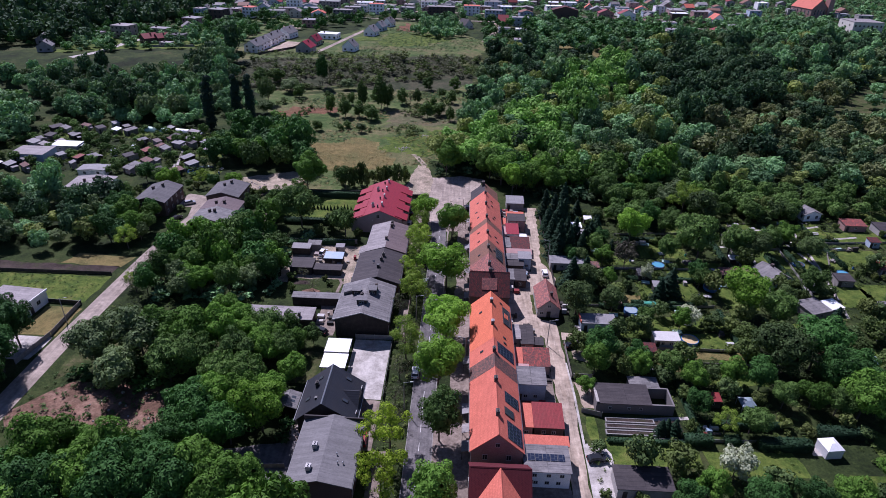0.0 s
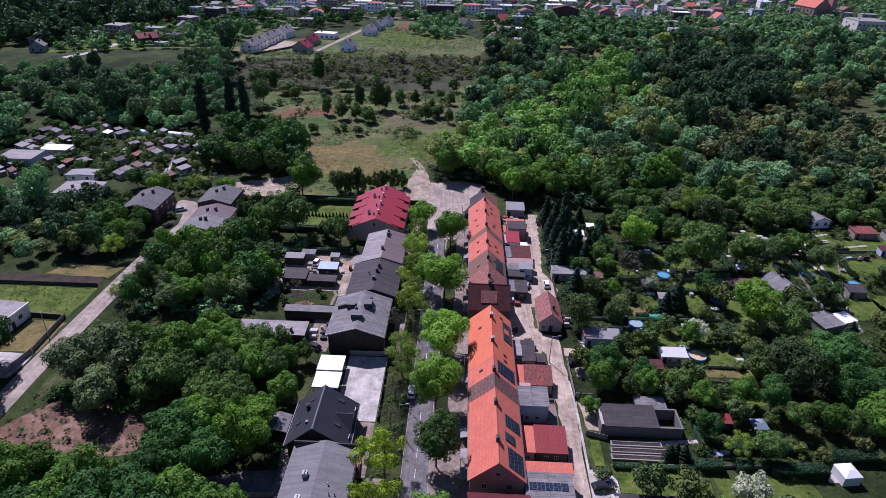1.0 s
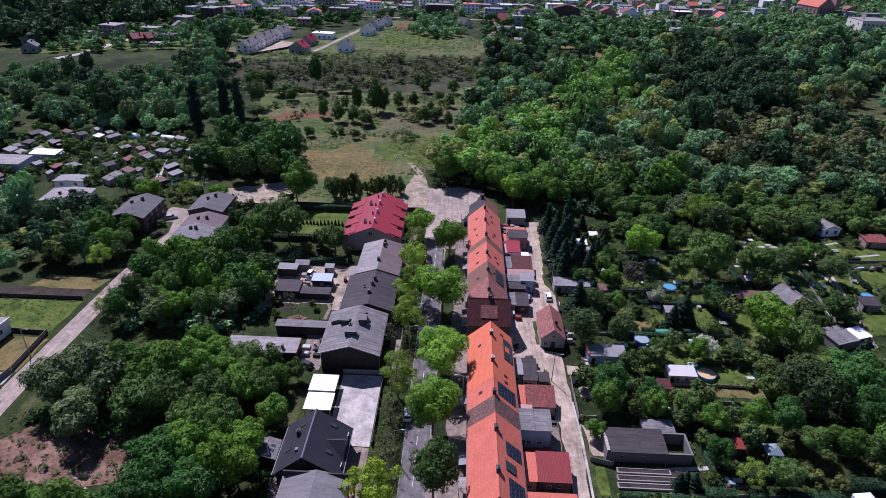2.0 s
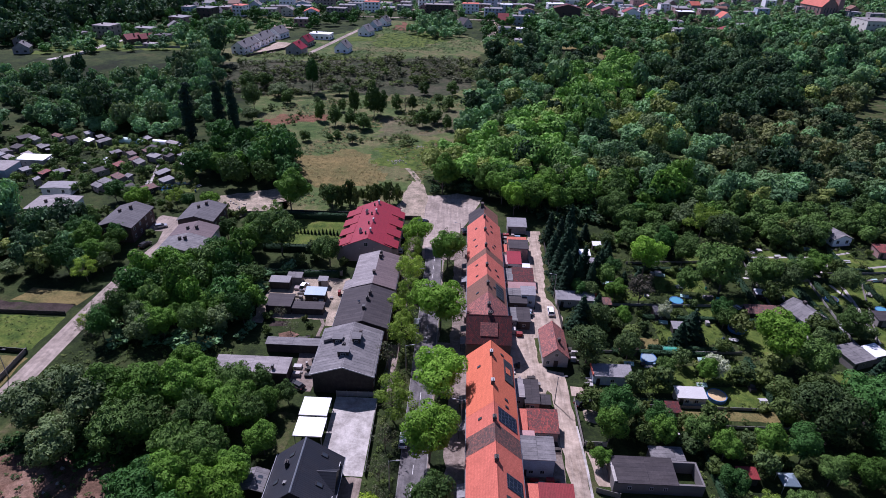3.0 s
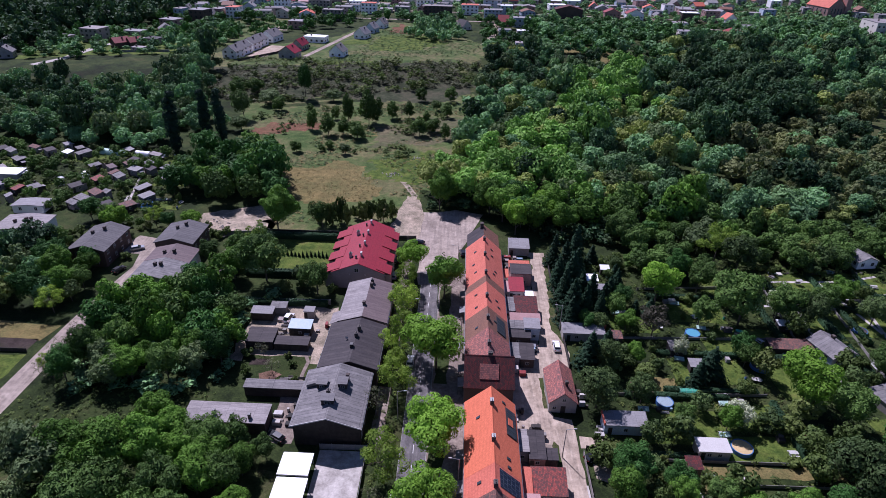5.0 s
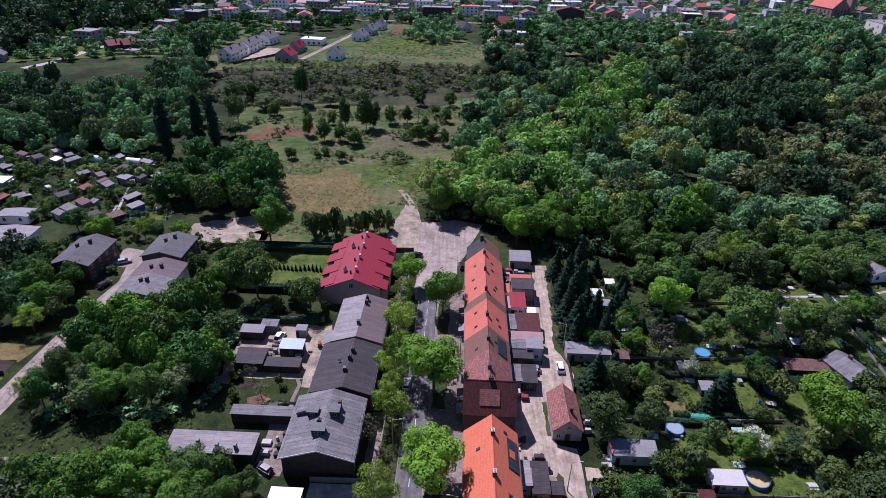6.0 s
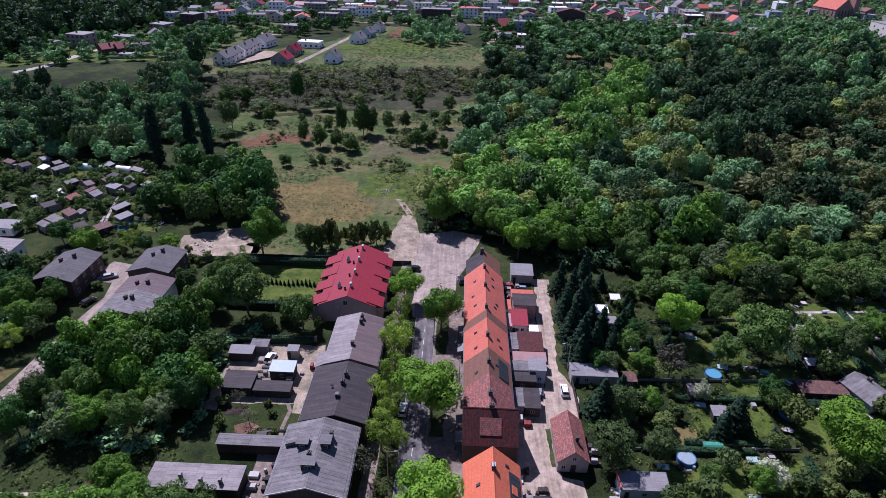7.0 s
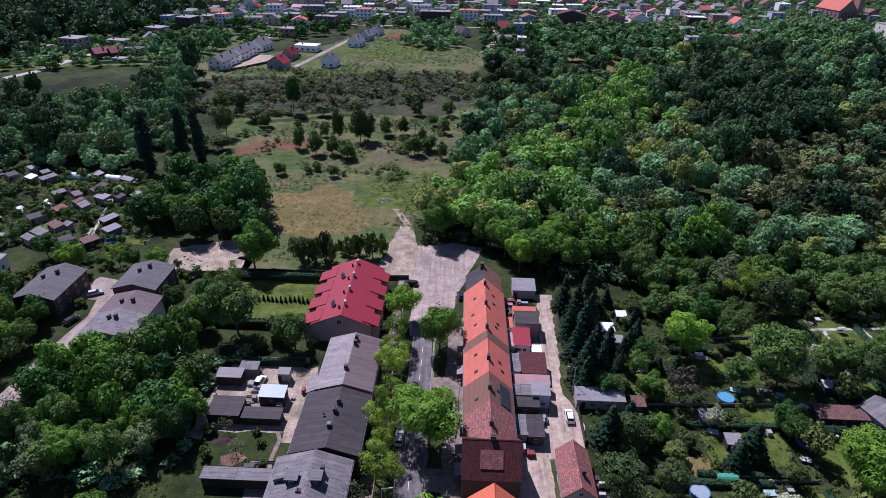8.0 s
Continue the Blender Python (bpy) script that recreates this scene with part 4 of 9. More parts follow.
for x in (-2, 2):
    for y in (-2, 2):
        part("post", Geo().box(x - 0.08, x + 0.08, y - 0.08, y + 0.08, 0, 2.7), M["timber"], sh)
for y in (-0.6, 0.6):
    roof_box(sh, "skylight", 4.6, 2.6, 3.4, 0.3, 0.7, y - 0.35, y + 0.35, 0.06, M["skyglass"], 1)
# grey house with roof boxes
t, w, cx = street_house(131.2, 147.6, -28.2, -14.2, 5.9, 8.2, M["felt"], M["timber"], "dark-walled house with grey felt roof and boxy dormers", rx=0.3)
for x, y, bw, bd, h in ((-0.3, 4.6, 2.6, 1.7, 1.5), (-2.7, 10.4, 2.1, 1.9, 1.5), (1.9, 10.2, 1.9, 1.9, 1.6)):
    z = roof_height(x, w, 5.9, 8.2, 0.3)
    d = part("dormer", Geo().box(x - bw / 2, x + bw / 2, y - bd / 2, y + bd / 2, z - 0.6, z + h - 0.1), M["timber"], t, "dark boarded roof dormer")
    part("dormer_roof", Geo().solid([(x - bw / 2 - 0.2, y - bd / 2 - 0.25, z + h - 0.1), (x + bw / 2 + 0.2, y - bd / 2 - 0.25, z + h - 0.1), (x + bw / 2 + 0.2, y + bd / 2 + 0.2, z + h + 0.05), (x - bw / 2 - 0.2, y + bd / 2 + 0.2, z + h + 0.05)], [(x - bw / 2 - 0.2, y - bd / 2 - 0.25, z + h), (x + bw / 2 + 0.2, y - bd / 2 - 0.25, z + h), (x + bw / 2 + 0.2, y + bd / 2 + 0.2, z + h + 0.15), (x - bw / 2 - 0.2, y + bd / 2 + 0.2, z + h + 0.15)]), M["feltblue"], d)
    window(d, "S", x, z + 0.25, bw * 0.5, 0.7, y - bd / 2)
part("roof_hatch", Geo().solid([(-6.4, 10.4, 6.5), (-4.1, 10.4, 7.4), (-4.1, 12.6, 7.4), (-6.4, 12.6, 6.5)], [(-6.4, 10.4, 7.2), (-4.1, 10.4, 8.1), (-4.1, 12.6, 8.2), (-6.4, 12.6, 7.3)]), M["felt"], t, "raised felt-covered roof section")
part("verge_board", Geo().solid([(-7.6, -0.72, 5.62), (0.3, -0.72, 8.2), (0.3, -0.6, 8.2), (-7.6, -0.6, 5.62)], [(-7.6, -0.72, 5.92), (0.3, -0.72, 8.48), (0.3, -0.6, 8.48), (-7.6, -0.6, 5.92)]).solid([(0.3, -0.72, 8.2), (7.6, -0.72, 5.62), (7.6, -0.6, 5.62), (0.3, -0.6, 8.2)], [(0.3, -0.72, 8.48), (7.6, -0.72, 5.92), (7.6, -0.6, 5.92), (0.3, -0.6, 8.48)]), M["pot"], t, "pale metal verge strip")
chimney(t, -0.5, 6.3, 7.2, 9.9, 0.7, 0.8)
chimney(t, 2.6, 12.2, 7.2, 9.4, 0.6, 0.7, cap=False)
# dark brown roof
t, w, cx = street_house(149.4, 165.6, -26.4, -13.2, 6.2, 8.2, M["feltdark"], M["darkbrick"], "house with dark brown felt roof", rx=0.6)
for x, y in ((0.2, 5.0), (0.6, 9.2), (0.9, 12.0)):
    chimney(t, x, y, 7.6, 9.3, 0.7, 0.9, cap=(y > 8), material=M["blackmetal"] if y < 8 else None)
dish = thing("satellite_dish", "small pale satellite dish on a roof bracket", "satellite dish", (-21.4, 158.0, 7.6))
part("dish", Geo().solid([(0.1, -0.1, 0.5), (0.2, -0.15, 0.9), (-0.2, -0.15, 0.9), (-0.1, -0.1, 0.5)], [(0.3, -0.25, 0.45), (0.4, -0.3, 1.1), (-0.4, -0.3, 1.1), (-0.3, -0.25, 0.45)]), M["pot"], dish)
part("bracket", Geo().rod((0, 0, -0.2), (0, -0.1, 0.6), 0.05, 0.05), M["metal"], dish)
# light grey roof with lower wing
t, w, cx = street_house(167.8, 185.6, -25.2, -13.2, 6.2, 8.0, M["paleroof"], M["brownwall"], "house with patched pale grey felt roof", rx=0.0)
[c for c in t.children if c.name.startswith("roof")][1].data.materials[0] = M["brownfelt"]
part("side_roof", Geo().solid([(-8.6, -0.6, 5.0), (-6.2, -0.6, 6.1), (-6.2, 4.5, 6.1), (-8.6, 4.5, 5.0)], [(-8.6, -0.6, 5.18), (-6.2, -0.6, 6.28), (-6.2, 4.5, 6.28), (-8.6, 4.5, 5.18)]), M["paleroof"], t, "lower grey side roof")
part("side_wall", Geo().box(-8.2, -6.0, 0, 4.2, 0, 5.1), M["brownwall"], t)
for x, y in ((-0.2, 4.8), (0.5, 14.0), (0.5, 15.8)):
    chimney(t, x, y, 7.3, 9.2, 0.7, 0.8, cap=(y > 15))
for i, (s0, s1, y0, y1) in enumerate(((0.15, 0.4, 9.5, 11.5), (0.55, 0.62, 5.0, 13.0), (0.75, 0.82, 4.0, 11.0))):
    roof_box(t, "felt_patch", w, 6.2, 8.0, s0, s1, y0, y1, 0.02, M["felt"] if i == 0 else M["whiteroof"], 1, base=0.175, label="patch of newer felt" if i == 0 else "pale sealing strip")
# house with the crimson sheet roof: stepped eaves
t, w, cx = street_house(192.8, 221.6, -32.4, -16.6, 5.4, 8.6, M["redmetal"], M["brownwall"], "long house with crimson sheet-metal roof in stepped bays", rx=0.2, over=0.0, end=0.3)
for k in range(4):
    y0 = 0.4 + k * 7.2
    for s, reach in ((-1, 2.6), (1, 1.9)):
        xo = s * (w / 2 + reach)
        xi = s * (w / 2 - 2.4)
        zi = roof_height(xi, w, 5.4, 8.6, 0.2)
        ya, yb = (y0, y0 + 5.0)
        zo = zi - abs(xo - xi) * 0.40
        br = part("bay_roof", Geo().solid([(xi, ya, zi + 0.12), (xo, ya, zo + 0.12), (xo, yb, zo + 0.12), (xi, yb, zi + 0.12)], [(xi, ya, zi + 0.34), (xo, ya, zo + 0.34), (xo, yb, zo + 0.34), (xi, yb, zi + 0.34)]), M["redmetal"], t, "crimson roof over a bay")
        part("verge_trim", Geo().solid([(xi, ya - 0.1, zi + 0.12), (xo, ya - 0.1, zo + 0.12), (xo, ya - 0.02, zo + 0.12), (xi, ya - 0.02, zi + 0.12)], [(xi, ya - 0.1, zi + 0.42), (xo, ya - 0.1, zo + 0.42), (xo, ya - 0.02, zo + 0.42), (xi, ya - 0.02, zi + 0.42)]), M["shedred"], br)
        part("bay_wall", Geo().box(min(s * w / 2, xo - s * 0.3), max(s * w / 2, xo - s * 0.3), ya + 0.3, yb - 0.3, 0, zi - abs(xo - xi) * 0.40), M["brownwall"], t)
    chimney(t, 0.5, y0 + 4.4, 8.0, 9.9, 0.45, 0.9, cap=False, material=M["pot"])
    if k in (0, 2):
        chimney(t, -2.9, y0 + 5.2, 7.0, 9.0, 0.8, 1.0, material=M["pot"])
    chimney(t, -0.9, y0 + 3.0, 8.0, 9.4, 0.4, 0.4, cap=False, material=M["blackmetal"])
window(t, "S", -0.4, 5.6, 1.2, 1.4, 0.0)
part("brackets", Geo().box(-2.6, -2.3, -0.15, 0, 4.6, 5.0).box(2.0, 2.3, -0.15, 0, 4.6, 5.0), M["pot"], t)

# ---- houses across the lane, north-west ----
def turned_house(x, y, turn, w, l, eave, ridge, roofmat, wallmat, label, chims=((0.0, 0.0),), group="houses by the lane", windows=True, over=0.4, base=0.0, wide=1.1):
    t = thing("house", label, "house", (x, y, base), turn, group)
    gable_walls(t, w, l, eave, ridge, wallmat)
    gable_roof(t, w, -l / 2, l / 2, eave, ridge, roofmat, over=over, end=0.4, thick=0.2)
    for cx, cy in chims:
        z = roof_height(cx, w, eave, ridge)
        chimney(t, cx, cy, z - 0.3, z + 1.3, 0.7, 0.9, cap=False)
    if windows:
        flank = ("E", w / 2) if x < 4 else ("W", -w / 2)
        for side, face, n, span in (("S", -l / 2, 2 if w < 14 else 4, w), (*flank, max(2, int(l / 4)), l)):
            for i in range(n):
                u = ((i + 0.5) / n - 0.5) * span
                for z in ((1.0, 3.7) if eave > 4.5 else (1.0,)):
                    window(t, side, u, z, wide, 1.3, face, far=y > 400)
    m = max(w, l) / 2
    KEEP_OUT.append((x - m, x + m, y - m, y + m))
    return t


turned_house(-84.8, 211.2, 0, 12.0, 13.0, 6.3, 7.9, M["feltmid"], M["darkbrick"], "dark brick house with grey felt roof", ((-1.2, 0.5), (0.6, 3.0)))
lane_house = turned_house(-82.4, 193.0, 0, 13.0, 18.5, 5.6, 7.2, M["felt"], M["plaster"], "long plastered house with grey and brown felt roof", ((-1.5, 4.0), (1.2, 4.6), (-1.0, -3.5), (0.6, -3.2)))
for side in (-1, 1):
    roof_box(lane_house, "roof_section", 13.0, 5.6, 7.2, 0.0, 1.06, 1.0, 9.66, 0.03, M["brownfelt"], side, base=0.27, label="brown felt half of the roof")
part("gable_render", Geo().box(6.5, 6.54, 1.0, 9.2, 0.2, 5.5), M["white"], lane_house, "white rendered end of the side wall")
turned_house(-110.0, 207.0, 0, 11.5, 16.0, 5.6, 7.4, M["feltmid"], M["darkbrick"], "dark brick house with grey felt roof", ((-1.8, 0.5), (0.8, 3.0)))
th = turned_house(-142.0, 218.0, 4, 15.0, 11.0, 4.4, 5.0, M["paleroof"], M["white"], "white house with flat pale roof", ((-2.0, -1.0), (1.0, 0.5), (2.2, 1.0)))
turned_house(-152.0, 237.0, 4, 11.0, 6.0, 2.8, 3.1, M["eternit"], M["white"], "low white outbuilding with pale sheet roof", ())
wb = thing("warehouse", "white box building with pale flat roof", "building", (-119.6, 138.0, 0), -6)
part("wall", Geo().box(-6.5, 6.5, -4, 4, 0, 3.9), M["white"], wb)
part("roof", Geo().box(-6.7, 6.7, -4.2, 4.2, 3.9, 4.15), M["paleroof"], wb)
part("parapet", Geo().box(-6.8, 6.8, -4.3, -4.1, 3.8, 4.35).box(6.6, 6.8, -4.1, 4.3, 3.8, 4.35), M["white"], wb)
window(wb, "E", 0.5, 1.4, 1.3, 1.2, 6.5)
door(wb, "E", -2.2, 1.1, 2.1, 6.5, M["blackmetal"])
KEEP_OUT.append((-128, -110, 130, 146))

# ======== yards, sheds and gardens ========
def shed(x0, x1, y0, y1, h, roofmat, wallmat, label, fall=0.35, turn=0, category="shed", name="shed", front="S", over=0.2, windows=1, doors=1, group=""):
    """A low building with a mono-pitch roof that falls towards the south."""
    cx, cy = (x0 + x1) / 2, (y0 + y1) / 2
    t = thing(name, label, category, (cx, cy, 0), turn, group)
    w, l = x1 - x0, y1 - y0
    a, b = h - fall / 2, h + fall / 2
    part("wall", Geo().solid([(-w / 2, -l / 2, 0), (w / 2, -l / 2, 0), (w / 2, l / 2, 0), (-w / 2, l / 2, 0)], [(-w / 2, -l / 2, a), (w / 2, -l / 2, a), (w / 2, l / 2, b), (-w / 2, l / 2, b)]), wallmat, t)
    o = over
    e = fall / l * o
    part("roof", Geo().solid([(-w / 2 - o, -l / 2 - o, a - e), (w / 2 + o, -l / 2 - o, a - e), (w / 2 + o, l / 2 + o, b + e), (-w / 2 - o, l / 2 + o, b + e)], [(-w / 2 - o, -l / 2 - o, a - e + 0.14), (w / 2 + o, -l / 2 - o, a - e + 0.14), (w / 2 + o, l / 2 + o, b + e + 0.14), (-w / 2 - o, l / 2 + o, b + e + 0.14)]), roofmat, t)
    for i in range(windows):
        window(t, "S", ((i + 1) / (windows + 1) - 0.5) * w, min(1.0, h * 0.4), 0.9, min(0.9, h * 0.35), -l / 2)
    if doors:
        door(t, "S", -w * 0.36, 0.9, min(2.0, h * 0.8), -l / 2, M["timber"])
    KEEP_OUT.append((x0 - 0.6, x1 + 0.6, y0 - 0.6, y1 + 0.6))
    return t


# extensions behind the terrace, near to far
s = shed(18.6, 27.6, 84.6, 91.0, 4.6, M["felt"], M["white"], "white two-storey annex with grey felt roof", 0.4, windows=3, category="annex", name="annex")
for i in range(1, 2):
    for k in range(5):
        part("solar_panel", Geo().solid([(-3.8 + k * 1.5, -2.6 + i * 1.9, 4.62 + i * 0.12), (-2.4 + k * 1.5, -2.6 + i * 1.9, 4.62 + i * 0.12), (-2.4 + k * 1.5, -0.9 + i * 1.9, 4.73 + i * 0.12), (-3.8 + k * 1.5, -0.9 + i * 1.9, 4.73 + i * 0.12)], [(-3.8 + k * 1.5, -2.6 + i * 1.9, 4.68 + i * 0.12), (-2.4 + k * 1.5, -2.6 + i * 1.9, 4.68 + i * 0.12), (-2.4 + k * 1.5, -0.9 + i * 1.9, 4.79 + i * 0.12), (-3.8 + k * 1.5, -0.9 + i * 1.9, 4.79 + i * 0.12)]), M["panel"], s)
for u in (-2.6, 0.2, 2.8):
    window(s, "S", u, 3.0, 0.9, 0.9, -3.2)
shed(18.9, 28.0, 91.2, 93.4, 4.9, M["coral"], M["pink"], "narrow annex with coral roof edge", 0.3, windows=0, doors=0, category="annex", name="annex")
shed(18.8, 21.4, 98.0, 104.6, 3.2, M["coral"], M["brick"], "lean-to with red sheet roof", 0.5)
shed(21.8, 28.2, 98.2, 104.6, 3.3, M["shedred"], M["darkbrick"], "outbuilding with dark red sheet roof", 1.1, windows=2)
shed(18.6, 25.4, 109.5, 115.0, 5.2, M["felt"], M["bluewall"], "two-storey pale blue annex with grey roof", 0.5, windows=2, category="annex", name="annex")
s = shed(18.6, 22.0, 115.2, 118.4, 3.4, M["pink"], M["cream"], "small annex with salmon flat roof", 0.1, windows=0, category="annex", name="annex")
shed(18.5, 20.8, 119.0, 124.4, 3.4, M["coral"], M["plaster"], "lean-to with coral tile roof", 0.9)
shed(21.0, 27.6, 119.2, 124.6, 3.2, M["redmix"], M["brick"], "outbuilding with mossy red tile roof", 1.4, windows=2)
shed(18.5, 21.0, 129.4, 135.0, 3.2, M["paleroof"], M["plaster"], "lean-to with pale felt roof", 0.3)
shed(21.2, 24.4, 128.0, 134.8, 3.0, M["feltdark"], M["brick"], "brick shed with dark brown roof", 0.9)
shed(24.6, 27.0, 128.4, 131.0, 2.2, M["feltdark"], M["timber"], "low dark timber lean-to", 0.3, windows=0)
shed(18.6, 21.4, 159.8, 165.0, 3.0, M["felt"], M["plaster"], "plastered shed with grey felt roof", 0.5)
shed(21.6, 25.0, 159.4, 165.0, 3.0, M["feltdark"], M["darkbrick"], "dark brick shed with black felt roof", 0.6)
shed(18.6, 24.8, 168.2, 170.6, 3.0, M["feltdark"], M["darkbrick"], "long dark brick shed", 0.4)
shed(18.6, 23.2, 171.6, 174.4, 3.4, M["felt"], M["bluewall"], "blue-grey annex with felt roof", 0.4, category="annex", name="annex")
shed(23.4, 27.4, 170.8, 174.6, 4.2, M["eternit"], M["bluewall"], "two-storey pale blue annex", 0.4, windows=2, category="annex", name="annex")
shed(20.0, 28.0, 175.6, 178.2, 3.2, M["pink"], M["brick"], "outbuilding with pale red roof", 0.4, windows=2)
shed(19.0, 21.4, 180.0, 186.0, 3.2, M["felt"], M["bluewall"], "narrow pale blue lean-to", 0.4)
shed(21.6, 27.8, 179.8, 186.4, 3.2, M["darkred"], M["brick"], "outbuilding with wine-dark roof", 1.0, windows=2)
shed(20.6, 24.8, 190.4, 196.8, 3.2, M["redmetal"], M["white"], "white shed with crimson sheet roof", 0.8, windows=2)
shed(18.6, 20.4, 190.0, 195.0, 3.0, M["pink"], M["plaster"], "narrow lean-to with pale red roof", 0.4)
shed(25.2, 27.4, 188.4, 191.0, 2.4, M["whiteroof"], M["plaster"], "small shed with white roof", 0.2, windows=0)
shed(21.4, 27.6, 198.0, 203.2, 4.4, M["feltdark"], M["pink"], "pink two-storey annex with dark roof", 0.3, windows=2, category="annex", name="annex")
shed(21.2, 27.4, 203.6, 206.4, 3.6, M["coral"], M["pink"], "annex with coral roof", 0.5, category="annex", name="annex")
shed(18.5, 20.6, 198.0, 202.0, 3.0, M["coral"], M["cream"], "small lean-to with a coral-red roof", 0.4)
shed(22.0, 28.6, 216.6, 222.0, 3.2, M["eternit"], M["plaster"], "plastered garage with grey sheet roof", 0.8, windows=0, category="garage", name="garage")
# yards between the extensions
ry = random.Random(88)


def heap(x0, x1, y0, y1, n, label):
    """Boards, crates, bins and logs that lie about in a yard."""
    kinds = ("timber", "greytimber", "rubber", "plaster", "soot", "pot", "brownwall", "shedred", "bluesheet", "stone", "timber", "soot")
    cx, cy = (x0 + x1) / 2, (y0 + y1) / 2
    piles = {}
    for i in range(n):
        x, y = ry.uniform(x0, x1) - cx, ry.uniform(y0, y1) - cy
        g = piles.setdefault(ry.choice(kinds), Geo())
        k = ry.random()
        if k < 0.5:
            w, d = ry.uniform(0.3, 1.1), ry.uniform(0.25, 0.8)
            g.box(x - w, x + w, y - d, y + d, 0, ry.uniform(0.3, 1.5))
        elif k < 0.75:
            g.column(x, y, 0, ry.uniform(0.7, 1.1), 0.35, 0.32, 10)
        else:
            for j in range(5):
                g.rod((x - 1.0, y + j * 0.16, 0.1 + 0.12 * (j % 2)), (x + 1.0, y + j * 0.16 + ry.uniform(-0.1, 0.1), 0.12 + 0.12 * (j % 2)), 0.08, 0.08, 5)
    t = tagged(new("yard_clutter"), label, "clutter", "yard clutter", "stuff")
    t.matrix_basis = pose(cx, cy, 0.05, 0, 0, 0)
    for k in sorted(piles):
        part("heap", piles[k], M[k], t)


YARDS = ((18.8, 27.6, 93.7, 97.7), (18.8, 27.4, 104.9, 109.2), (22.4, 28.0, 115.4, 118.8), (18.8, 27.4, 125.0, 127.8), (18.8, 26.0, 135.4, 140.0), (18.8, 23.6, 155.5, 159.0), (18.8, 26.4, 165.4, 168.0), (18.8, 27.4, 186.8, 189.6), (18.8, 26.6, 207.0, 215.8))
for i, (x0, x1, y0, y1) in enumerate(YARDS):
    patch("yard", [(x0, y0), (x1, y0), (x1 - 0.4, y1), (x0, y1)], M["soil"] if i % 2 else M["bed"], "bare yard behind the terrace", 0.035, 0.3)
    heap(x0 + 0.8, x1 - 1.0, y0 + 0.5, y1 - 0.5, int((x1 - x0) * (y1 - y0) / 3), "boards, crates and bins in a back yard")
heap(36.0, 46.0, 137.5, 141.0, 12, "garden tools and crates beside a cabin")
heap(34.0, 36.4, 146.0, 153.0, 8, "boards, logs and tubs beside the cottage")
heap(19.2, 22.6, 140.8, 143.8, 5, "bins and boards behind the terrace")
heap(-34.0, -29.6, 136.0, 143.0, 9, "boards and bins beside the low building")
heap(-44.0, -28.5, 166.5, 175.0, 22, "scrap, crates and boards in the work yard")
heap(-45.0, -31.0, 149.5, 152.0, 5, "garden furniture, boards and tubs on the grass")
# awnings on the street side
for i, (y, w) in enumerate(((92, 3.0), (97, 2.6), (103, 3.2), (120, 3), (128, 2.6), (150, 3.2), (155, 2.6), (164, 3), (180, 3), (188, 2.6), (200, 3))):
    a = thing("porch", "small grey porch roof over a doorway", "porch", (8.0, y, 0), 0, "porches of the terrace")
    part("roof", Geo().solid([(-2.0, -w / 2, 2.5), (0, -w / 2, 3.0), (0, w / 2, 3.0), (-2.0, w / 2, 2.5)], [(-2.0, -w / 2, 2.6), (0, -w / 2, 3.1), (0, w / 2, 3.1), (-2.0, w / 2, 2.6)]), M["paleroof"] if i % 2 else M["eternit"], a)
    for s in (-1, 1):
        part("post", Geo().box(-1.9, -1.78, s * (w / 2 - 0.2) - 0.06, s * (w / 2 - 0.2) + 0.06, 0.1, 2.52), M["timber"], a)
# small gabled house in the alley
sh = thing("cottage", "small plastered cottage with mossy red tile roof", "cottage", (30.1, 144.2, 0))
gable_walls(sh, 6.2, 11.4, 3.0, 5.7, M["plaster"], y0=0, y1=11.4)
gable_roof(sh, 6.2, 0, 11.4, 3.0, 5.7, M["palered"], over=0.3, end=0.3)
ridge_cap(sh, -0.3, 11.7, 5.7, material=M["palered"])
chimney(sh, 0.9, 3.6, 4.6, 6.3, 0.7, 0.7, cap=False)
window(sh, "S", 0.1, 3.3, 0.9, 0.9, 0.0)
window(sh, "S", -1.9, 0.9, 0.9, 1.0, 0.0)
door(sh, "S", 0.1, 1.1, 2.0, 0.0, M["timber"])
KEEP_OUT.append((26, 35, 142, 158))
KEEP_OUT.append((19, 33.5, 60, 222))
# west-side yards
g = shed(-52.9, -35.1, 133.6, 138.9, 3.3, M["paleroof"], M["darkbrick"], "long row of garages with pale flat felt roof", 0.3, windows=0, category="garage", name="garage")
for x in (-2.6, 1.6, 5.4):
    chimney(g, x, -0.6 if x < 0 else -1.4, 3.3, 4.6, 0.5, 0.7, material=M["blackmetal"], cap=False)
for i in range(5):
    door(g, "S", -6.8 + i * 3.4, 2.5, 2.4, -2.65, M["timber"])
shed(-43.4, -30.0, 145.2, 147.6, 2.7, M["felt"], M["timber"], "long dark lean-to with grey felt roof", 0.2, windows=0)
shed(-48.6, -41.6, 162.0, 167.4, 2.8, M["feltdark"], M["timber"], "tumbledown shed with patched dark roof", 0.3)
shed(-41.2, -32.6, 162.0, 165.0, 2.2, M["feltdark"], M["timber"], "low dark timber shed", 0.2, windows=0)
shed(-38.9, -33.2, 168.0, 171.4, 3.0, M["bluesheet"], M["timber"], "shed with sky-blue sheet roof", 0.4)
shed(-51.0, -45.2, 174.4, 177.2, 2.7, M["eternit"], M["timber"], "open shed with pale roof", 0.3, windows=0)
shed(-36.8, -34.2, 176.2, 178.2, 2.6, M["eternit"], M["plaster"], "small shed with white roof", 0.2, windows=0)
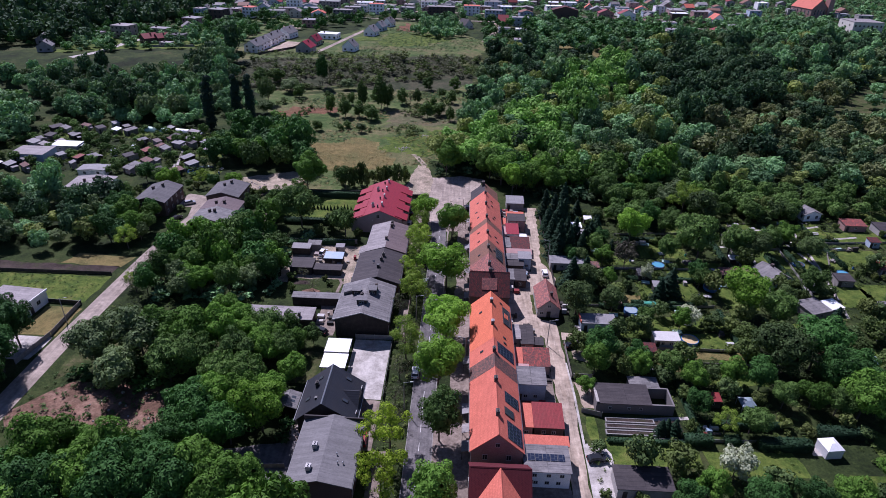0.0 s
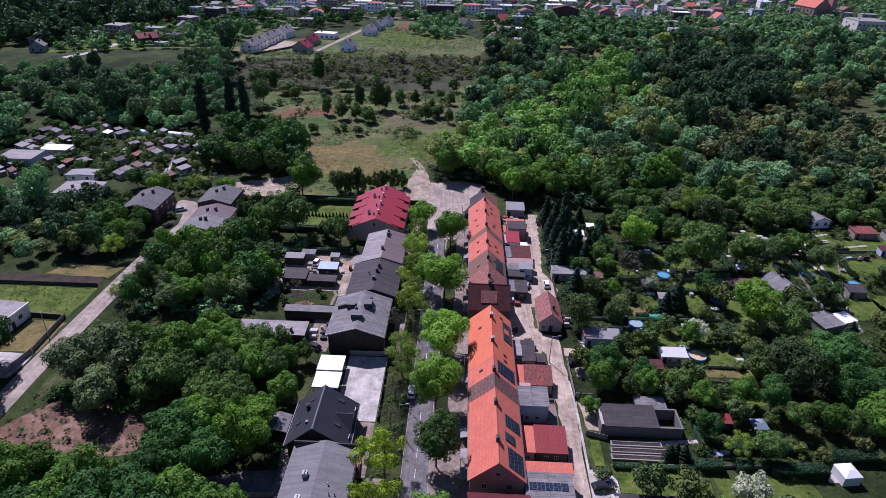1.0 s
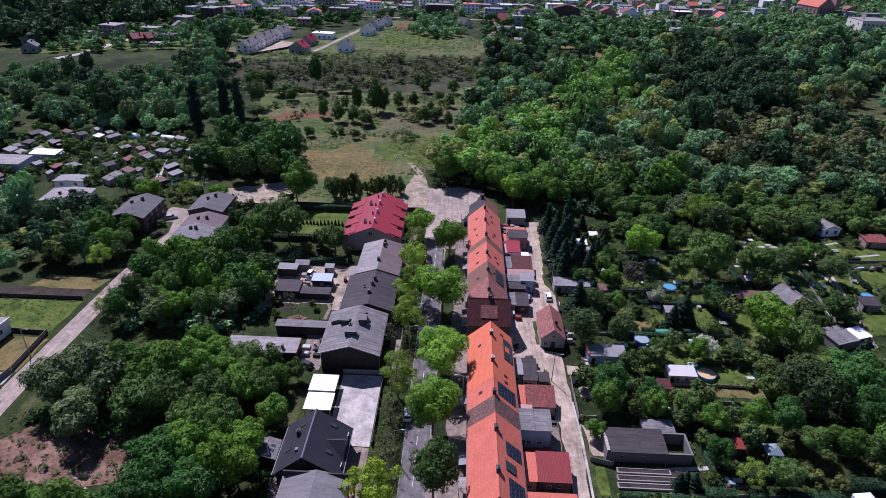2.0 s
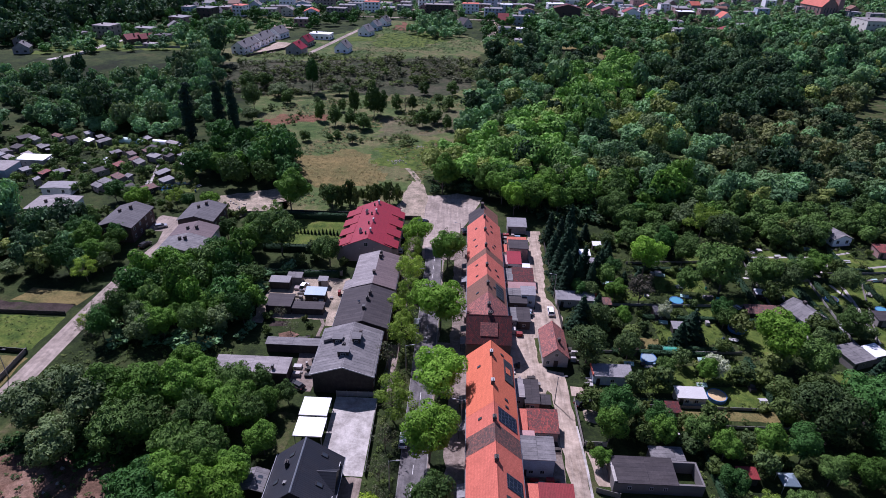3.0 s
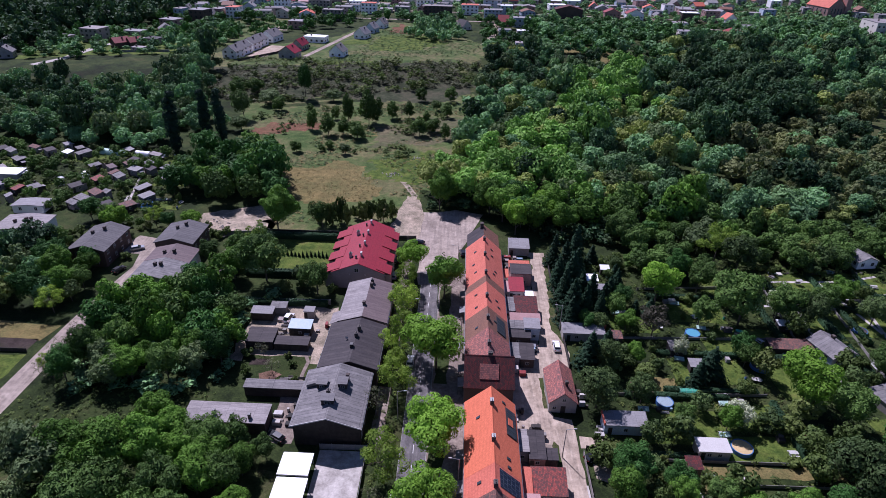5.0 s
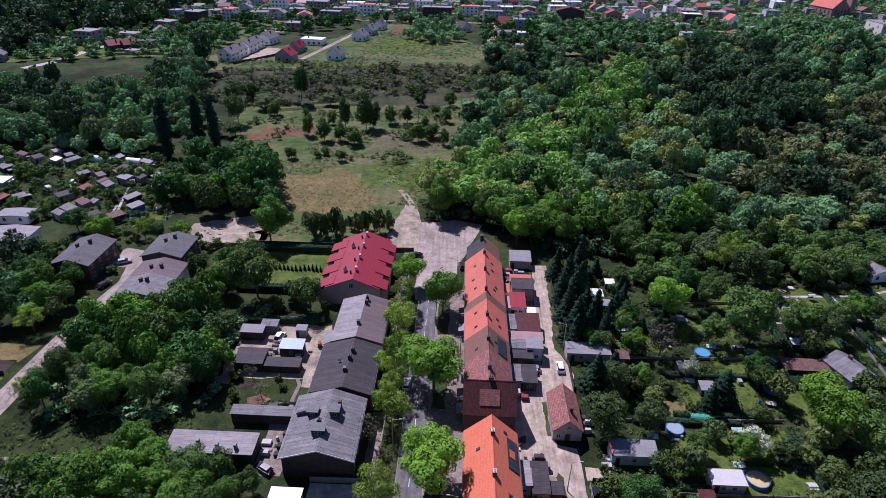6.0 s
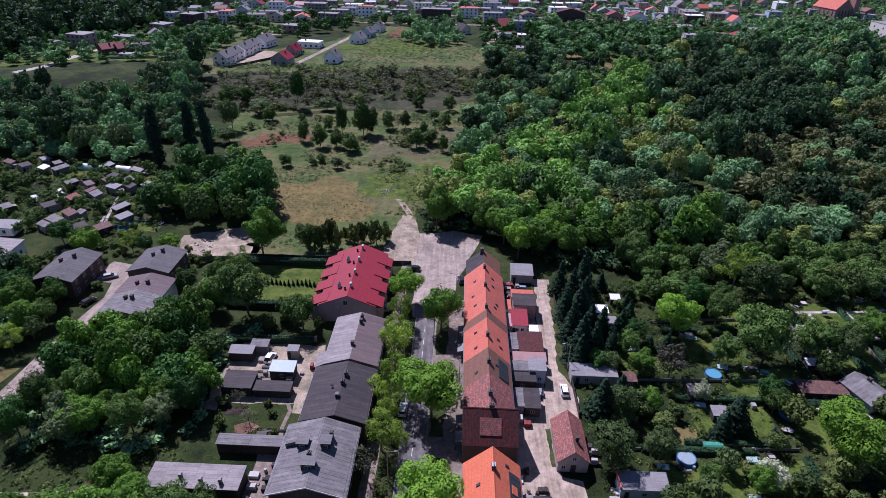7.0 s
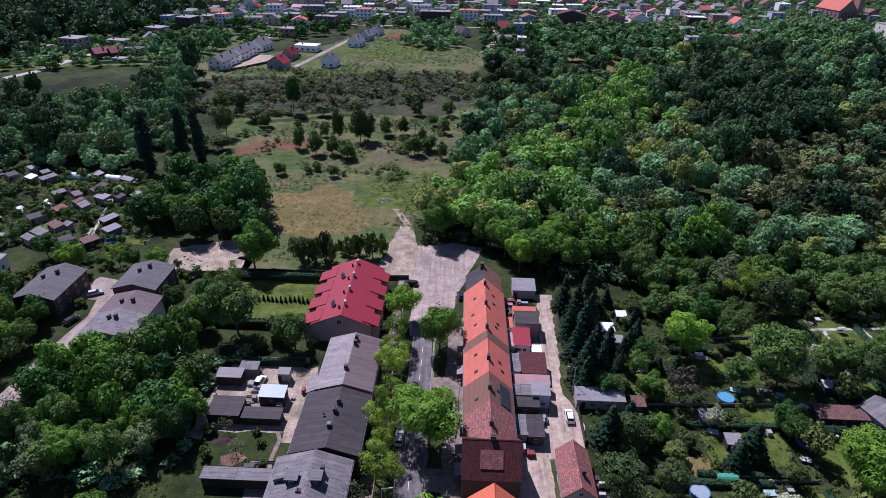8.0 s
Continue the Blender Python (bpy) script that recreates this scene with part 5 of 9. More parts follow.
shed(-46.6, -42.4, 177.8, 180.2, 2.4, M["felt"], M["greytimber"], "small grey timber shed", 0.3, windows=0)
for x0, x1, y0, y1 in ((-29.0, -22.8, 120.9, 126.5), (-28.8, -22.6, 114.8, 120.3)):
    c = thing("canopy", "white flat canopy roof on thin posts", "canopy", ((x0 + x1) / 2, (y0 + y1) / 2, 0), 0, "white canopies")
    w, l = x1 - x0, y1 - y0
    part("roof", Geo().box(-w / 2, w / 2, -l / 2, l / 2, 2.7, 2.85), M["whiteroof"], c)
    part("fascia", Geo().box(-w / 2 - 0.04, w / 2 + 0.04, -l / 2 - 0.05, -l / 2, 2.55, 2.88), M["frame"], c)
    for sx in (-1, 1):
        for sy in (-1, 1):
            part("post", Geo().box(sx * (w / 2 - 0.3) - 0.07, sx * (w / 2 - 0.3) + 0.07, sy * (l / 2 - 0.3) - 0.07, sy * (l / 2 - 0.3) + 0.07, 0, 2.7), M["metal"], c)
    KEEP_OUT.append((x0, x1, y0, y1))
KEEP_OUT.append((-23, -12, 107, 131))
KEEP_OUT.append((-50, -28, 146, 181))


# ---- fences and hedges ----
def fence(x0, y0, x1, y1, h, material, label, name="fence", step=2.5):
    d = math.hypot(x1 - x0, y1 - y0)
    t = thing(name, label, "fence", (x0, y0, 0), math.degrees(math.atan2(y1 - y0, x1 - x0)))
    k = max(1, int(d / step))
    for i in range(k):
        a, b = d * i / k, d * (i + 1) / k
        part("panel", Geo().box(a + 0.08, b - 0.08, -0.04, 0.04, 0.05, h), material, t)
    for i in range(k + 1):
        a = d * i / k
        part("post", Geo().box(a - 0.07, a + 0.07, -0.07, 0.07, 0, h + 0.1), material, t)
    return t


fence(-22.6, 130.2, -12.6, 130.4, 1.6, M["metal"], "grey sheet fence at the back of the forecourt")
fence(-12.5, 107.6, -12.7, 130.2, 1.3, M["blackmetal"], "dark metal railing beside the forecourt")
fence(-52, 182.5, -31, 183.5, 1.8, M["fence"], "dark concrete panel fence")
fence(-103, 140.6, -124, 141.6, 1.3, M["blackmetal"], "dark mesh fence beside the grass plot")
fence(-103.2, 141, -102.6, 126, 1.4, M["greytimber"], "board fence along the lane")
fence(-102.6, 125.6, -104.2, 114, 1.5, M["fence"], "panel fence along the driveway")
fence(-140, 156.8, -103, 157.2, 1.1, M["timber"], "low fence behind the grass plot")
fence(-66, 225.4, -34, 225.8, 1.8, M["blackmetal"], "dark fence behind the lawn")
fence(-90, 222, -66, 224, 1.6, M["fence"], "concrete panel fence beside the bare lot")
fence(-50, 85, -30, 86.4, 1.2, M["greytimber"], "short picket fence under the trees")
fence(33.4, 118.4, 38, 118.4, 1.4, M["concrete"], "pale garden wall beside the alley")
fence(33.6, 106.4, 38, 105.2, 1.4, M["greytimber"], "garden fence beside the alley")
fence(33.8, 133.4, 38.4, 133.2, 1.3, M["timber"], "garden fence beside the alley")
fence(33, 118, 33, 132, 1.3, M["greytimber"], "wire and board fence along the alley")
fence(34, 160, 34.2, 216, 1.5, M["timber"], "dark fence along the alley gardens")
fence(-18, 224.6, -9.6, 225.2, 1.5, M["blackmetal"], "dark slatted fence at the street end")
for i, (x0, y0, x1, y1) in enumerate(((41, 172.6, 96, 175.4), (40, 150.6, 80, 152.6), (38, 131.0, 78, 131.6), (60, 125.4, 92, 126), (44, 98.2, 76, 99.6), (96, 158, 100, 206), (112, 150, 118, 214), (60, 198, 96, 202), (122, 196, 160, 200), (108, 132, 132, 190), (98, 190, 140, 193))):
    fence(x0, y0, x1, y1, 0.85, M["greytimber"] if i % 2 else M["fence"], "low garden fence between allotments", name="garden_fence", step=4.0)

# ---- allotments east of the alley ----
# ruined barn
b = thing("barn", "old grey barn with dark felt roof and an open end", "barn", (36.8, 106.6, 0))
part("wall", Geo().box(0, 17.8, 0, 0.4, 0, 2.9).box(0, 0.4, 0.4, 6, 0, 3.3).box(17.4, 17.8, 0.4, 6, 0, 2.9).box(0.4, 17.4, 5.6, 6, 0, 3.0).box(12.4, 12.7, 0.4, 5.6, 0, 2.9), M["sootwall"], b)
part("roof", Geo().solid([(0.3, -0.2, 2.9), (12.6, -0.2, 2.9), (12.6, 6.2, 3.5), (0.3, 6.2, 3.5)], [(0.3, -0.2, 3.05), (12.6, -0.2, 3.05), (12.6, 6.2, 3.65), (0.3, 6.2, 3.65)]), M["feltdark"], b)
part("rear_roof", Geo().box(9.0, 16.0, 6.2, 10.0, 2.7, 2.9), M["felt"], b, "lower grey felt roof")
part("rear_wall", Geo().box(9.2, 15.8, 6.1, 9.8, 0, 2.7), M["sootwall"], b)
part("wall_coping", Geo().box(-0.1, 0.5, -0.1, 6.1, 3.3, 3.42), M["concrete"], b)
for u in (3.2, 7.5, 10.2):
    window(b, "S", u, 1.2, 0.8, 0.8, 0.0)
KEEP_OUT.append((36, 55.5, 106, 117.5))
shed(36.6, 47.6, 82.8, 88.2, 3.0, M["feltdark"], M["plaster"], "long garage with black felt roof", 0.4, windows=0, category="garage", name="garage")
s = shed(38.4, 47.8, 138.2, 142.0, 3.0, M["eternit"], M["bluewall"], "pale blue shed with rust-edged roof", 0.5, windows=1)
part("red_edge", Geo().box(-4.95, -4.7, -2.1, 2.1, 2.8, 3.5), M["coral"], s, "red tiled roof edge")
s = shed(57.0, 63.6, 132.2, 135.6, 2.6, M["palesheet"], M["cream"], "garden cabin with white roof and a porch", 0.3, windows=2, category="cabin", name="cabin")
shed(53.4, 56.2, 127.6, 130.4, 2.4, M["darkred"], M["brick"], "small dark red garden shed", 0.5)
shed(33.8, 44.8, 171.2, 175.0, 2.9, M["eternit"], M["plaster"], "long shed with grey sheet roof", 0.5, windows=2)
turned_house(103.6, 170.0, 18, 7.4, 8.4, 2.8, 4.6, M["felt"], M["bluewall"], "garden house with grey roof", ((0.6, 1.0),), "garden houses", True)
turned_house(139.4, 219.8, 10, 7.0, 5.6, 2.8, 4.2, M["felt"], M["white"], "white garden house with grey roof", (), "garden houses", True)
shed(104.6, 111.6, 148.6, 155.2, 2.7, M["felt"], M["greytimber"], "plastered shed with grey felt roof", 0.4, turn=20)
shed(111, 116.6, 151.2, 155.4, 2.5, M["whiteroof"], M["greytimber"], "lean-to with white roof", 0.3, turn=20)
shed(148, 156, 209, 214, 2.6, M["redmix"], M["brick"], "shed with dull red roof", 0.5)
shed(159, 166, 206, 212, 2.6, M["feltdark"], M["plaster"], "shed with dark roof", 0.5)
shed(150, 153.4, 196, 199, 2.5, M["darkred"], M["bluewall"], "small shed with red roof", 0.4)
shed(142, 148.6, 176, 181, 2.5, M["shedred"], M["plaster"], "shed with brick-red roof", 0.4)
shed(94.4, 99.4, 179.4, 181.6, 2.3, M["whiteroof"], M["timber"], "small shed with white roof", 0.3)
shed(88, 99, 169, 173, 2.2, M["oldtile"], M["timber"], "low shed with brown roof", 0.3)
shed(46.6, 49.4, 170.6, 173.4, 2.2, M["oldtile"], M["timber"], "small brown garden shed", 0.4)
shed(61.0, 64.6, 166.4, 170, 2.3, M["felt"], M["timber"], "garden shed with patched grey roof", 0.4)
shed(64.2, 67.4, 160.2, 162.8, 2.2, M["eternit"], M["timber"], "garden shed with pale roof", 0.4)
shed(47.4, 52, 150.0, 153.0, 2.3, M["oldtile"], M["timber"], "brown shed beside the pool", 0.4)
shed(62.6, 66.4, 109.8, 112.2, 2.3, M["shedred"], M["timber"], "small shed with red roof", 0.4)
shed(44.8, 48.2, 199, 202, 2.4, M["whiteroof"], M["timber"], "small cabin with white roof", 0.4)
shed(50.4, 53.0, 206, 208, 2.4, M["whiteroof"], M["timber"], "small cabin with white roof", 0.4)
shed(37.0, 41.0, 209, 211.6, 2.4, M["oldtile"], M["timber"], "small brown garden cabin", 0.4)
shed(46.4, 49.6, 194.2, 196.6, 2.3, M["eternit"], M["white"], "small white garden cabin", 0.4)
shed(120, 125, 138, 142, 2.4, M["felt"], M["greytimber"], "garden shed with grey roof", 0.4)
shed(98, 101.4, 128, 131, 2.4, M["darkred"], M["timber"], "garden shed with red roof", 0.4)
shed(113, 117, 164, 167, 2.4, M["eternit"], M["white"], "small white garden cabin", 0.4)
shed(124, 129, 168, 172, 2.4, M["feltdark"], M["greytimber"], "small dark garden shed", 0.4)
shed(128, 132, 152, 156, 2.4, M["felt"], M["bluewall"], "small pale garden cabin", 0.4)


def round_pool(x, y, r, h, wall, water, label):
    t = thing("pool", label, "pool", (x, y, 0))
    k = 20
    ring = [(math.cos(6.2832 * i / k), math.sin(6.2832 * i / k)) for i in range(k)]
    g = Geo()
    g.v = [(q * r * a, q * r * b, z) for q, z in ((1, 0), (1, h), (0.93, h), (0.93, 0)) for a, b in ring]
    g.f = [(m * k + i, m * k + (i + 1) % k, (m + 1) % 4 * k + (i + 1) % k, (m + 1) % 4 * k + i) for m in range(4) for i in range(k)]
    part("pool_wall", g, wall, t)
    part("water", Geo().column(0, 0, 0.05, h - 0.12, 0.92 * r, 0.92 * r, k), water, t)
    KEEP_OUT.append((x - r - 0.5, x + r + 0.5, y - r - 0.5, y + r + 0.5))


heap(56, 63, 101, 104, 8, "boards and frames beside vegetable beds")
round_pool(54.6, 148.6, 2.0, 1.0, M["poolblue"], M["poolpale"], "round pool with pale cover and blue wall")
round_pool(67.4, 135.4, 2.3, 1.0, M["poolblue"], M["yellowcover"], "round blue pool with ochre cover")
round_pool(70.0, 176.4, 2.0, 0.8, M["poolblue"], M["water"], "round blue garden pool")
round_pool(83.0, 163.6, 2.4, 0.8, M["poolblue"], M["feltdark"], "round pool with dark cover")
round_pool(130.0, 176.0, 1.8, 0.7, M["poolblue"], M["water"], "round blue garden pool")
round_pool(118.0, 181.0, 1.8, 0.7, M["poolblue"], M["feltdark"], "round pool with dark cover")
tb = thing("tarpaulin", "bright blue tarpaulin over a garden heap", "tarpaulin", (-112.0, 243.0, 0))
part("cover", Geo().column(0, 0, 0, 1.0, 3.0, 2.6, 14).column(0, 0, 1.0, 1.6, 2.6, 0.6, 14), M["tarp"], tb, smooth=True)


def tunnel(x, y, w, l, turn, material, label):
    g = Geo()
    k = 8
    arc = [(w / 2 * math.cos(math.pi * i / k), w / 2 * math.sin(math.pi * i / k) * 1.05 + 0.02) for i in range(k + 1)]
    g.solid([(x0, -l / 2, z) for x0, z in arc], [(x0, l / 2, z) for x0, z in arc])
    t = thing("greenhouse", label, "greenhouse", (x, y, 0), turn)
    part("cover", g, material, t)
    for i in range(4):
        ya = -l / 2 + l * i / 3
        h = Geo()
        for (a, b), (c, d) in zip(arc, arc[1:]):
            h.rod((a * 1.02, ya, b * 1.02), (c * 1.02, ya, d * 1.02), 0.03, 0.03, 4)
        part("hoop", h, M["metal"], t)


tunnel(61.4, 152.6, 2.4, 4.2, 90, M["greenfoil"], "green foil tunnel greenhouse")
tunnel(-152, 296, 4, 13, 80, M["foil"], "long pale green foil greenhouse")
tunnel(-139, 296, 3.4, 7, 80, M["whiteroof"], "white foil tunnel greenhouse")
tunnel(-150, 268, 3, 9, 30, M["whiteroof"], "white foil tunnel greenhouse")
tunnel(-157, 262, 3, 8, 30, M["whiteroof"], "white foil tunnel greenhouse")


def pavilion(x, y, r, h, material, label, turn=0, closed=False):
    t = thing("gazebo", label, "gazebo", (x, y, 0), turn)
    g = Geo()
    c = [(-r, -r), (r, -r), (r, r), (-r, r)]
    for (a, b), (d, e) in zip(c, c[1:] + c[:1]):
        g.face((a, b, h), (d, e, h), (d * 0.25, e * 0.25, h + 0.8), (a * 0.25, b * 0.25, h + 0.8))
        g.face((a, b, h - 0.25), (d, e, h - 0.25), (d, e, h), (a, b, h))
    g.face(*[(a * 0.25, b * 0.25, h + 0.8) for a, b in c])
    part("roof", g, material, t)
    for a, b in c:
        part("post", Geo().box(a * 0.95 - 0.05, a * 0.95 + 0.05, b * 0.95 - 0.05, b * 0.95 + 0.05, 0, h), M["metal"], t)
    if closed:
        for k, (dx, dy) in enumerate(((0, -1), (1, 0), (0, 1), (-1, 0))):
            w, d = (r * 0.94, 0.03) if dx == 0 else (0.03, r * 0.94)
            part("side_panel", Geo().box(dx * r * 0.97 - w, dx * r * 0.97 + w, dy * r * 0.97 - d, dy * r * 0.97 + d, 0.05, h - 0.1), material, t)
    KEEP_OUT.append((x - r, x + r, y - r, y + r))


pavilion(72.4, 110.0, 1.7, 2.2, M["poolpale"], "garden gazebo with pale blue-grey roof")
pavilion(85.2, 97.6, 1.9, 2.4, M["whiteroof"], "white party tent with pitched top", 8, True)
pavilion(112, 128, 1.7, 2.2, M["bluesheet"], "garden gazebo with pale roof")
patch("terrace_slab", [(81.6, 96.4), (84.4, 96.4), (84.4, 99), (81.6, 99)], M["concrete"], "pale paved terrace beside the tent", 0.05, 0)

# ---- lawns and beds among the allotments ----
for i, (x0, x1, y0, y1, kind) in enumerate(((33.2, 36.4, 97.5, 105, 0), (37, 57, 91, 99, 0), (58, 78, 90, 97, 0), (40, 56, 100, 105.5, 2), (56, 66, 122, 128, 1), (56, 86, 127.5, 131, 1), (64, 84, 132, 140, 0), (66, 82, 118, 124, 0), (48, 66, 136, 147, 0), (66, 80, 141, 150, 0), (52, 60, 153, 158, 1), (60, 78, 156, 166, 0), (72, 92, 168, 180, 0), (84, 94, 152, 166, 0), (48, 62, 176, 186, 0), (66, 82, 182, 192, 0), (80, 90, 196, 206, 0), (102, 116, 178, 196, 0), (104, 122, 198, 212, 0), (124, 140, 200, 214, 0), (118, 136, 178, 192, 0), (120, 132, 156, 168, 0), (134, 150, 182, 194, 0), (140, 160, 198, 208, 0), (112, 124, 126, 136, 0), (96, 108, 96, 104, 0), (86, 100, 84, 92, 0), (44, 52, 186, 192, 2), (100, 110, 140, 147, 0), (130, 142, 158, 170, 0), (160, 176, 214, 226, 0))):
    mk, label = (("lawn", "mown garden lawn"), ("straw", "dry sandy garden plot"), ("bed", "dug vegetable bed"))[kind]
    ex, ey = (x1 - x0) * 0.16, (y1 - y0) * 0.16
    KEEP_OUT.append((x0 + ex, x1 - ex, y0 + ey, y1 - ey))
    patch("lawn" if kind != 2 else "garden_bed", [(x0, y0), (x1, y0 + 0.6), (x1 - 0.4, y1), (x0 + 0.3, y1 - 0.5)], M[mk], label, 0.03 + 0.004 * (i % 4), 0.5)
for i, pts in enumerate((((100, 150), (103, 176), (108, 206)), ((96, 192), (116, 196), (150, 204)), ((118, 212), (121, 196), (124, 180)), ((104, 206), (128, 208), (140, 212)), ((-118, 236), (-126, 262), (-132, 286)), ((-120, 232), (-124, 252)), ((40, 104), (58, 106)), ((118, 150), (124, 178), (128, 206)))):
    strip("garden_path", list(pts), 1.0, M["concrete"], "narrow pale garden path", 0.06, "path")
KEEP_OUT.append((36, 54, 98.5, 106.5))
# raised vegetable beds by the barn
for k in range(3):
    t = thing("raised_bed", "low stone-edged vegetable bed", "garden bed", (38 + k * 0.3, 99.6 + k * 1.9, 0), 0, "raised beds")
    part("edging", Geo().box(0, 13 - k, 0, 0.25, 0, 0.45).box(0, 13 - k, 1.2, 1.45, 0, 0.45).box(0, 0.25, 0.25, 1.2, 0, 0.45).box(12.75 - k, 13 - k, 0.25, 1.2, 0, 0.45), M["fence"], t)
    part("soil", Geo().box(0.25, 12.75 - k, 0.25, 1.2, 0, 0.36), M["bed"], t)
for i, (x, y, r) in enumerate(((41.6, 144.4, 0.6), (42.4, 144.0, 0.5), (46.0, 178.0, 0.9), (80.4, 158.0, 0.8), (79.4, 158.2, 0.7), (62.0, 178.4, 0.5), (54.0, 122.4, 0.8), (70.0, 152.0, 0.5))):
    t = thing("garden_toy", "orange-red plastic garden toy" if i == 2 else "round pale garden table", "garden toy" if i == 2 else "table", (x, y, 0))
    if i == 2:
        part("dome", Geo().column(0, 0, 0, 0.8, r, r * 0.9, 10).column(0, 0, 0.8, 1.3, r * 0.9, r * 0.2, 10), M["toyred"], t)
    else:
        part("top", Geo().column(0, 0, 0.68, 0.74, r, r, 12), M["pot"], t)
        part("leg", Geo().column(0, 0, 0, 0.68, 0.08, 0.06, 6), M["metal"], t)


# ---- western allotments ----
rw = random.Random(41)
for i in range(72):
    x, y = rw.uniform(-205, -104), rw.uniform(236, 300)
    if not clear_of(x, y, 1.6) or x > -100 - (y - 236) * 0.45:
        continue
    w, l = rw.uniform(2.4, 6.4), rw.uniform(2.0, 3.8)
    roofm = rw.choice(["eternit", "feltdark", "felt", "feltdark", "oldtile", "whiteroof", "felt", "paleroof", "brownfelt", "redmix", "eternit", "paleroof"])
    wallm = rw.choice(["greytimber", "timber", "sootwall", "brownwall", "plaster", "timber"])
    h = rw.uniform(2.2, 2.9)
    cabin = shed(x - w / 2, x + w / 2, y - l / 2, y + l / 2, h, M[roofm], M[wallm], {"eternit": "allotment cabin with grey sheet roof", "whiteroof": "allotment cabin with white roof", "felt": "allotment cabin with grey felt roof", "feltdark": "allotment cabin with dark felt roof", "paleroof": "allotment cabin with pale roof", "oldtile": "allotment cabin with brown roof", "brownfelt": "allotment cabin with brown felt roof", "redmix": "allotment cabin with rusty red roof"}[roofm], 0.5, turn=rw.choice((-32, -32, -22, 58)) + rw.uniform(-8, 8), category="cabin", name="cabin", group="allotment cabins", windows=1)
    if i % 2:
        # a lean-to or porch along one side of the cabin
        d, p = rw.uniform(1.2, 2.2), rw.uniform(0.45, 0.8) * l
        part("porch_roof", Geo().solid([(w / 2 + 0.22, -p / 2, h - 0.6), (w / 2 + d, -p / 2, h - 0.85), (w / 2 + d, p / 2, h - 0.85), (w / 2 + 0.22, p / 2, h - 0.6)], [(w / 2 + 0.22, -p / 2, h - 0.52), (w / 2 + d, -p / 2, h - 0.77), (w / 2 + d, p / 2, h - 0.77), (w / 2 + 0.22, p / 2, h - 0.52)]), M[rw.choice(("eternit", "feltdark", "paleroof", "brownfelt"))], cabin)
        part("lean_to", Geo().box(w / 2 + 0.01, w / 2 + d - 0.15, -p / 2 + 0.12, p / 2 - 0.12, 0, h - 0.86), M[rw.choice(("timber", "greytimber", "sootwall"))], cabin)
shed(-196, -181, 248, 258, 3.6, M["paleroof"], M["bluewall"], "low workshop with pale flat roof", 0.3, windows=3, category="workshop", name="workshop")
shed(-186, -174, 262, 268, 3.0, M["whiteroof"], M["plaster"], "low hall with white roof", 0.3, windows=2, category="workshop", name="workshop")
for i, (x0, x1, y0, y1) in enumerate(((-176, -158, 250, 262), (-150, -140, 250, 258), (-134, -122, 284, 296), (-120, -106, 262, 272), (-112, -100, 240, 250), (-170, -150, 284, 294), (-196, -182, 276, 288))):
    patch("lawn", [(x0, y0), (x1, y0 + 1), (x1 - 1, y1), (x0 + 0.6, y1 - 0.6)], M["lawn"], "allotment lawn", 0.03, 0.6)


# ---- small things in the gardens ----
rg = random.Random(23)


def water_butt(x, y, material, label):
    t = thing("water_butt", label, "water butt", (x, y, 0.03), 0, "water butts")
    part("barrel", Geo().column(0, 0, 0, 0.5, 0.28, 0.34, 10).column(0, 0, 0.5, 1.0, 0.34, 0.28, 10), material, t)
    part("lid", Geo().column(0, 0, 1.0, 1.05, 0.31, 0.29, 10), M["blackmetal"], t)


def bench_set(x, y, turn, material, label):
    t = thing("picnic_table", label, "table", (x, y, 0.03), turn, "garden tables")
    part("tabletop", Geo().box(-0.95, 0.95, -0.4, 0.4, 0.70, 0.76), material, t)
    for s in (-1, 1):
        part("bench", Geo().box(-0.95, 0.95, s * 0.75 - 0.14, s * 0.75 + 0.14, 0.42, 0.47), material, t)
        part("trestle", Geo().box(s * 0.7 - 0.05, s * 0.7 + 0.05, -0.85, 0.85, 0.34, 0.42).box(s * 0.7 - 0.05, s * 0.7 + 0.05, -0.3, 0.3, 0, 0.70), material, t)


def cold_frame(x, y, turn, label):
    t = thing("cold_frame", label, "cold frame", (x, y, 0.03), turn, "cold frames")
    part("box", Geo().solid([(-1.2, -0.6, 0), (1.2, -0.6, 0), (1.2, 0.6, 0), (-1.2, 0.6, 0)], [(-1.2, -0.6, 0.35), (1.2, -0.6, 0.35), (1.2, 0.6, 0.6), (-1.2, 0.6, 0.6)]), M["greytimber"], t)
    part("cover", Geo().solid([(-1.25, -0.65, 0.36), (1.25, -0.65, 0.36), (1.25, 0.65, 0.62), (-1.25, 0.65, 0.62)], [(-1.25, -0.65, 0.40), (1.25, -0.65, 0.40), (1.25, 0.65, 0.66), (-1.25, 0.65, 0.66)]), M["foil"], t)


